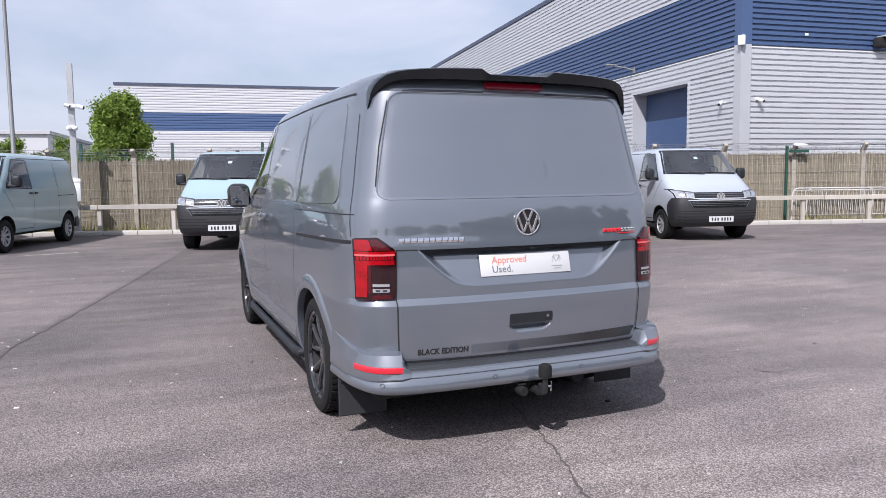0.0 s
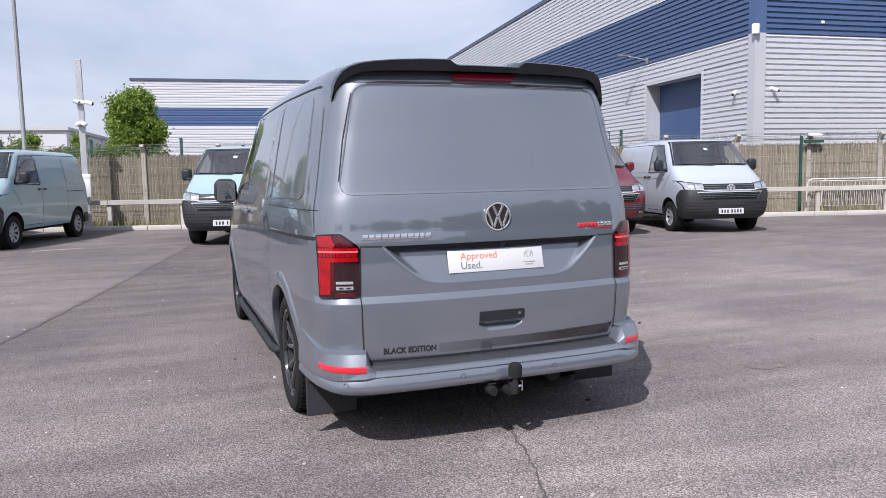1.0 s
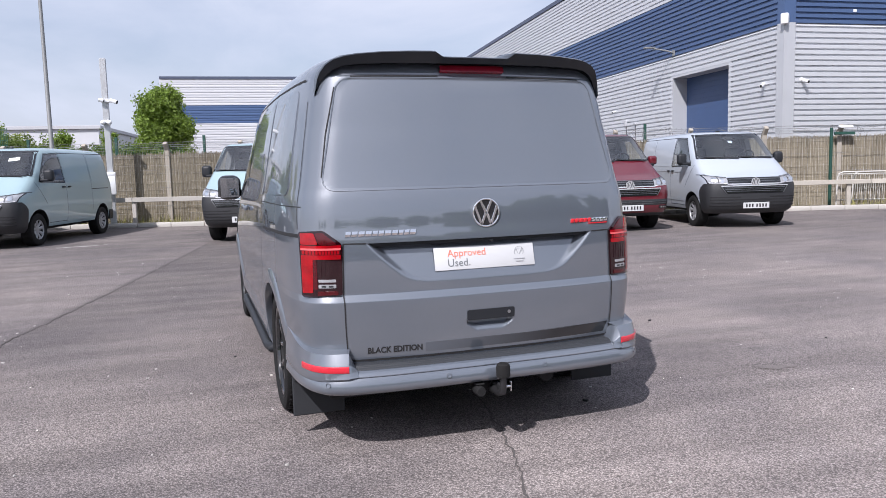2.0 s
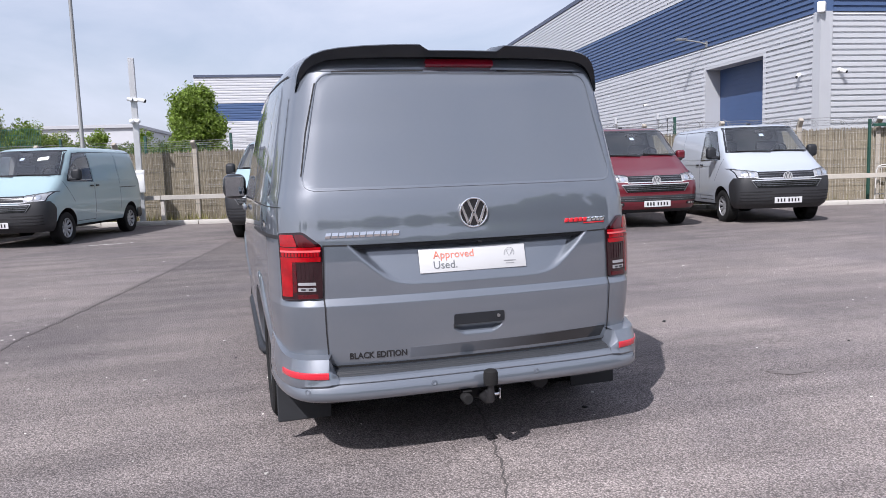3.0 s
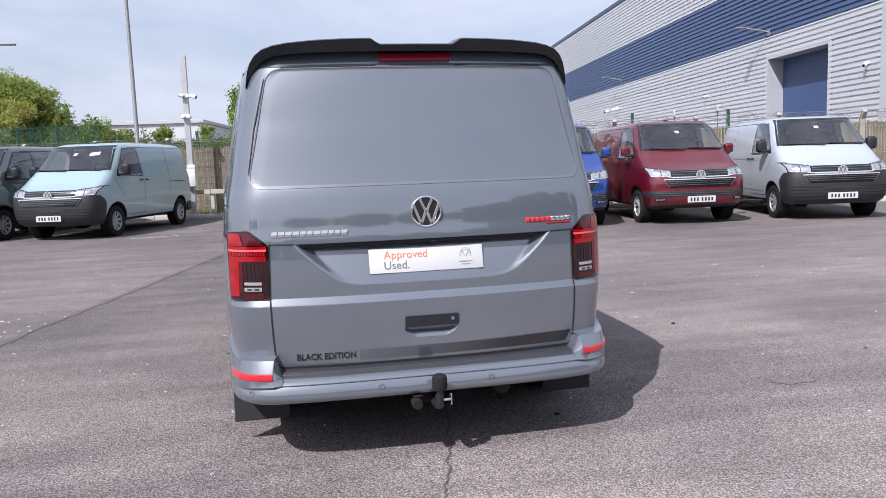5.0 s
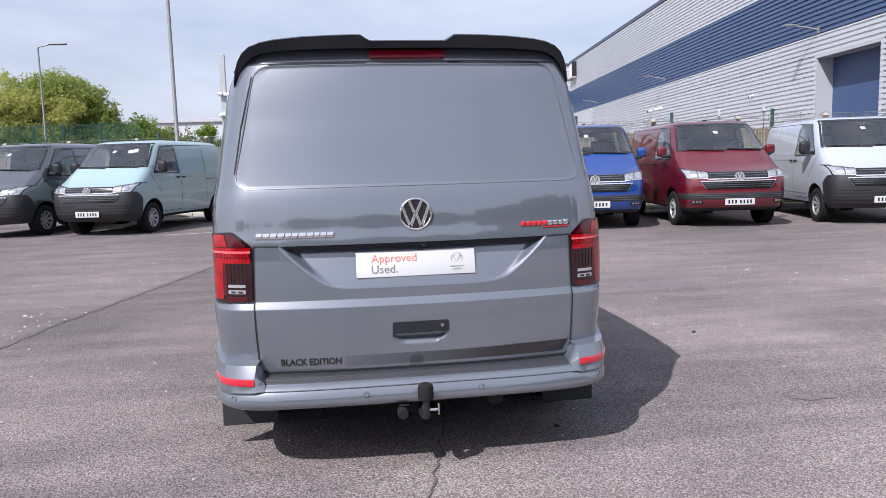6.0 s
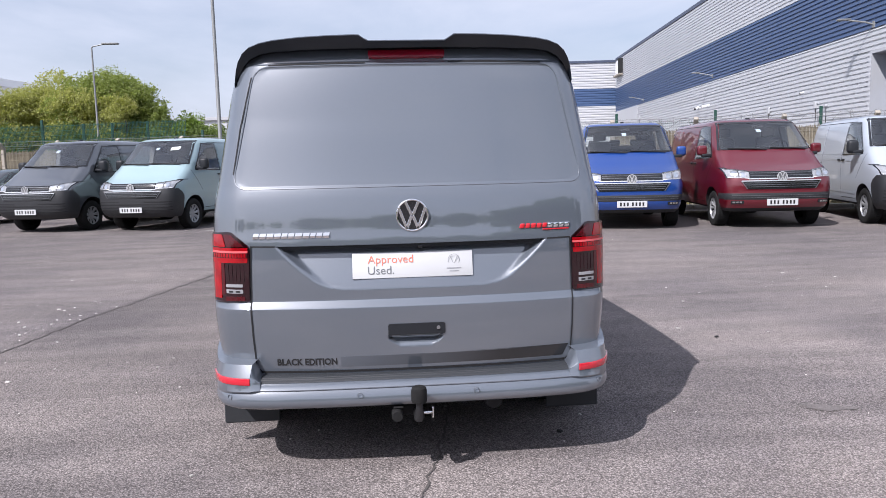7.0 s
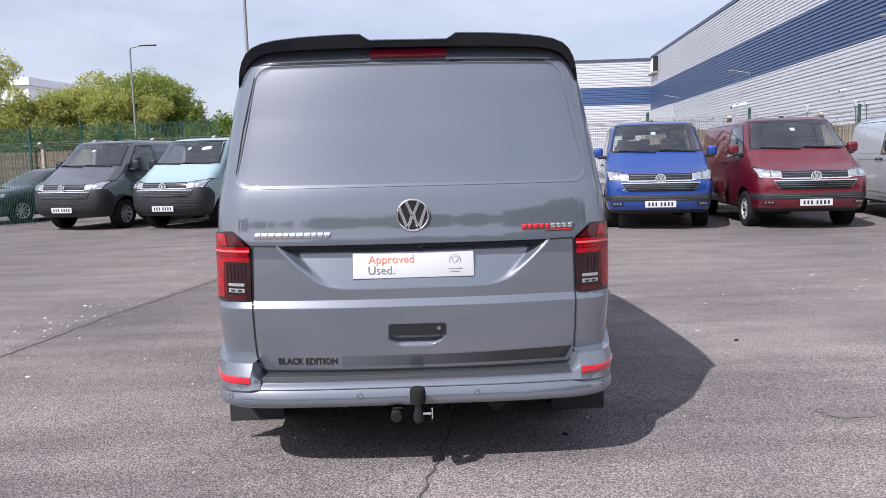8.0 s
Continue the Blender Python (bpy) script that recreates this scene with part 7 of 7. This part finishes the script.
def tree(x, y, z0, z1, r, count, size, material, seed, label, name="tree", group="", stems=1, squash=1.0, lobes=13, taper=0.0):
    g = random.Random(seed)
    t = thing(name, label, "tree" if name == "tree" else "bush", group)
    h = z1 - z0
    blobs = []
    for k in range(lobes):
        a, q = g.uniform(0, 6.28), g.uniform(0, 1) ** 0.5
        zz = g.uniform(0.12, 0.88)
        w = math.sin(math.pi * (0.12 + 0.80 * zz)) ** 0.7 * (1 - taper * zz)
        s = r * g.uniform(0.22, 0.46) * (1 - 0.5 * taper)
        blobs.append((x + math.cos(a) * q * r * 0.72 * w, y + math.sin(a) * q * r * 0.72 * w * squash, z0 + zz * h, s, s, s * g.uniform(0.7, 1.0)))
    blobs.append((x, y, z0 + h * 0.55, r * 0.5, r * 0.5 * squash, h * 0.3))
    blobs.append((x, y, z1 - h * 0.14, r * 0.3, r * 0.3, h * 0.14))
    bm = bmesh.new()
    for k in range(stems):
        dx = (k - (stems - 1) / 2) * r * 0.5
        tr = max(0.05, r * 0.075)
        tube(bm, [(x + dx, y, 0), (x + dx + g.uniform(-.1, .1), y, z0 * 0.6), (x + dx * 0.8, y + g.uniform(-.1, .1), z0 + h * 0.35), (x + dx * 0.6, y, z1 - h * 0.15)], [tr, tr * 0.8, tr * 0.55, tr * 0.15], 10)
    for b in blobs[:9]:
        zc = z0 + (b[2] - z0) * 0.45
        tube(bm, [(x, y, max(zc - 0.3, 0.5)), ((x + b[0]) / 2, (y + b[1]) / 2, (zc + b[2]) / 2), b[:3]], [r * 0.035, r * 0.025, r * 0.01], 6)
    part("trunk", bm, BARK, t)
    leaves("crown", blobs, count, size, material, t, seed)
    return t


tree(-2.90, 47.0, 1.9, 6.95, 2.45, 34000, 0.105, LEAF_BRIGHT, 3, "bright green young maple tree behind the fence", group="", lobes=40, taper=0.42)
tree(-2.6, 40.0, 0.4, 2.9, 1.6, 1800, 0.12, LEAF_DARK, 4, "dark green low bush at the foot of a tree", "bush")
tree(-1.2, 41.0, 0.3, 3.3, 0.5, 700, 0.10, LEAF_DARK, 24, "dark ivy-clad stump behind the fence", "bush")
GREENERY = "bushes beyond the fence"
for k, (x, y, z1, r, cnt, m) in enumerate((
        (-20.3, 46.0, 7.6, 3.0, 9000, LEAF_OLIVE), (-17.2, 46.2, 7.9, 2.9, 9000, LEAF_GREEN), (-22.9, 44.5, 6.4, 2.3, 6500, LEAF_OLIVE), (-18.8, 43.8, 6.2, 2.6, 6500, LEAF_OLIVE),
        (-15.3, 45.6, 6.9, 2.0, 5500, LEAF_GREEN), (-24.6, 44.0, 6.6, 1.8, 4500, LEAF_OLIVE), (-27.2, 45.0, 9.5, 2.7, 8500, LEAF_OLIVE), (-12.6, 46.0, 4.9, 1.6, 4000, LEAF_BRIGHT), (-10.9, 47.0, 4.2, 1.3, 2400, LEAF_GREEN),
        (-19.0, 45.2, 7.3, 2.4, 6000, LEAF_GREEN), (-16.4, 44.0, 5.9, 2.2, 5000, LEAF_OLIVE), (-13.9, 45.0, 5.3, 1.6, 3500, LEAF_GREEN), (-21.8, 45.6, 6.8, 2.2, 5500, LEAF_OLIVE),
        (-21.8, 40.0, 3.6, 3.0, 4500, LEAF_DARK), (-16.8, 40.0, 3.6, 2.8, 4000, LEAF_DARK), (-30.8, 43.0, 8.6, 3.2, 6000, LEAF_OLIVE), (-9.0, 50.0, 4.5, 0.9, 1500, LEAF_BRIGHT),
        (-6.6, 52.0, 4.6, 1.0, 1500, LEAF_BRIGHT), (-12.8, 40.5, 3.3, 2.2, 2600, LEAF_DARK), (-8.4, 40.0, 3.2, 2.2, 2400, LEAF_DARK), (-10.5, 41.0, 3.5, 2.0, 2200, LEAF_DARK), (-6.2, 41.0, 3.3, 1.9, 2200, LEAF_DARK), (-4.4, 40.5, 3.1, 1.7, 2000, LEAF_DARK),
        (-26.5, 39.0, 4.0, 3.0, 3500, LEAF_DARK))):
    tree(x, y, 0.3, z1, r, int(cnt * 5.0), 0.078, m, 60 + k, ("tall olive-green bush" if m is LEAF_OLIVE else "leafy green bush") + " beyond the green mesh fence", "bush", GREENERY, 3, 0.8, 24)
# trees and a lamp behind the camera, seen as reflections in the paint
for k in range(27):
    x = -48 + k * 3.7
    g = random.Random(900 + k)
    tree(x + g.uniform(-2, 2), -33 - g.uniform(0, 5), 0.3, g.choice((4.8, 5.6, 6.4)) + max(0.0, -24 - x) * 0.16 if k < 15 else min(15.0, 5.6 + (x - 6.0) * 0.50 + g.choice((0.0, 0.6, 1.2))), g.uniform(2.8, 4.2), 6500, 0.26, LEAF_DARK, 300 + k, "dark green tree across the road", "tree", "trees across the road")
for k, (x, y, h, r) in enumerate(((12.0, -29.5, 7.2, 2.6), (16.0, -28.5, 9.6, 3.4), (20.5, -29.0, 12.0, 4.0), (26.0, -29.0, 13.2, 4.2))):
    tree(x, y, 0.6, h, r, 6500, 0.24, LEAF_DARK, 700 + k, "tall dark green tree across the road", "tree", "trees across the road")
g = random.Random(77)
blobs = [(-55 + k * 1.9, -31 + g.uniform(-0.8, 0.8), g.uniform(1.6, 2.4), 1.7, 1.2, g.uniform(1.7, 2.4)) for k in range(60)]
h = thing("hedge", "dark green hedge across the road", "hedge")
leaves("foliage", blobs, 48000, 0.24, LEAF_DARK, h, 78)
street_lamp(-9.0, -30.0, 8.5, -0.6, "slim grey street lamp across the road")
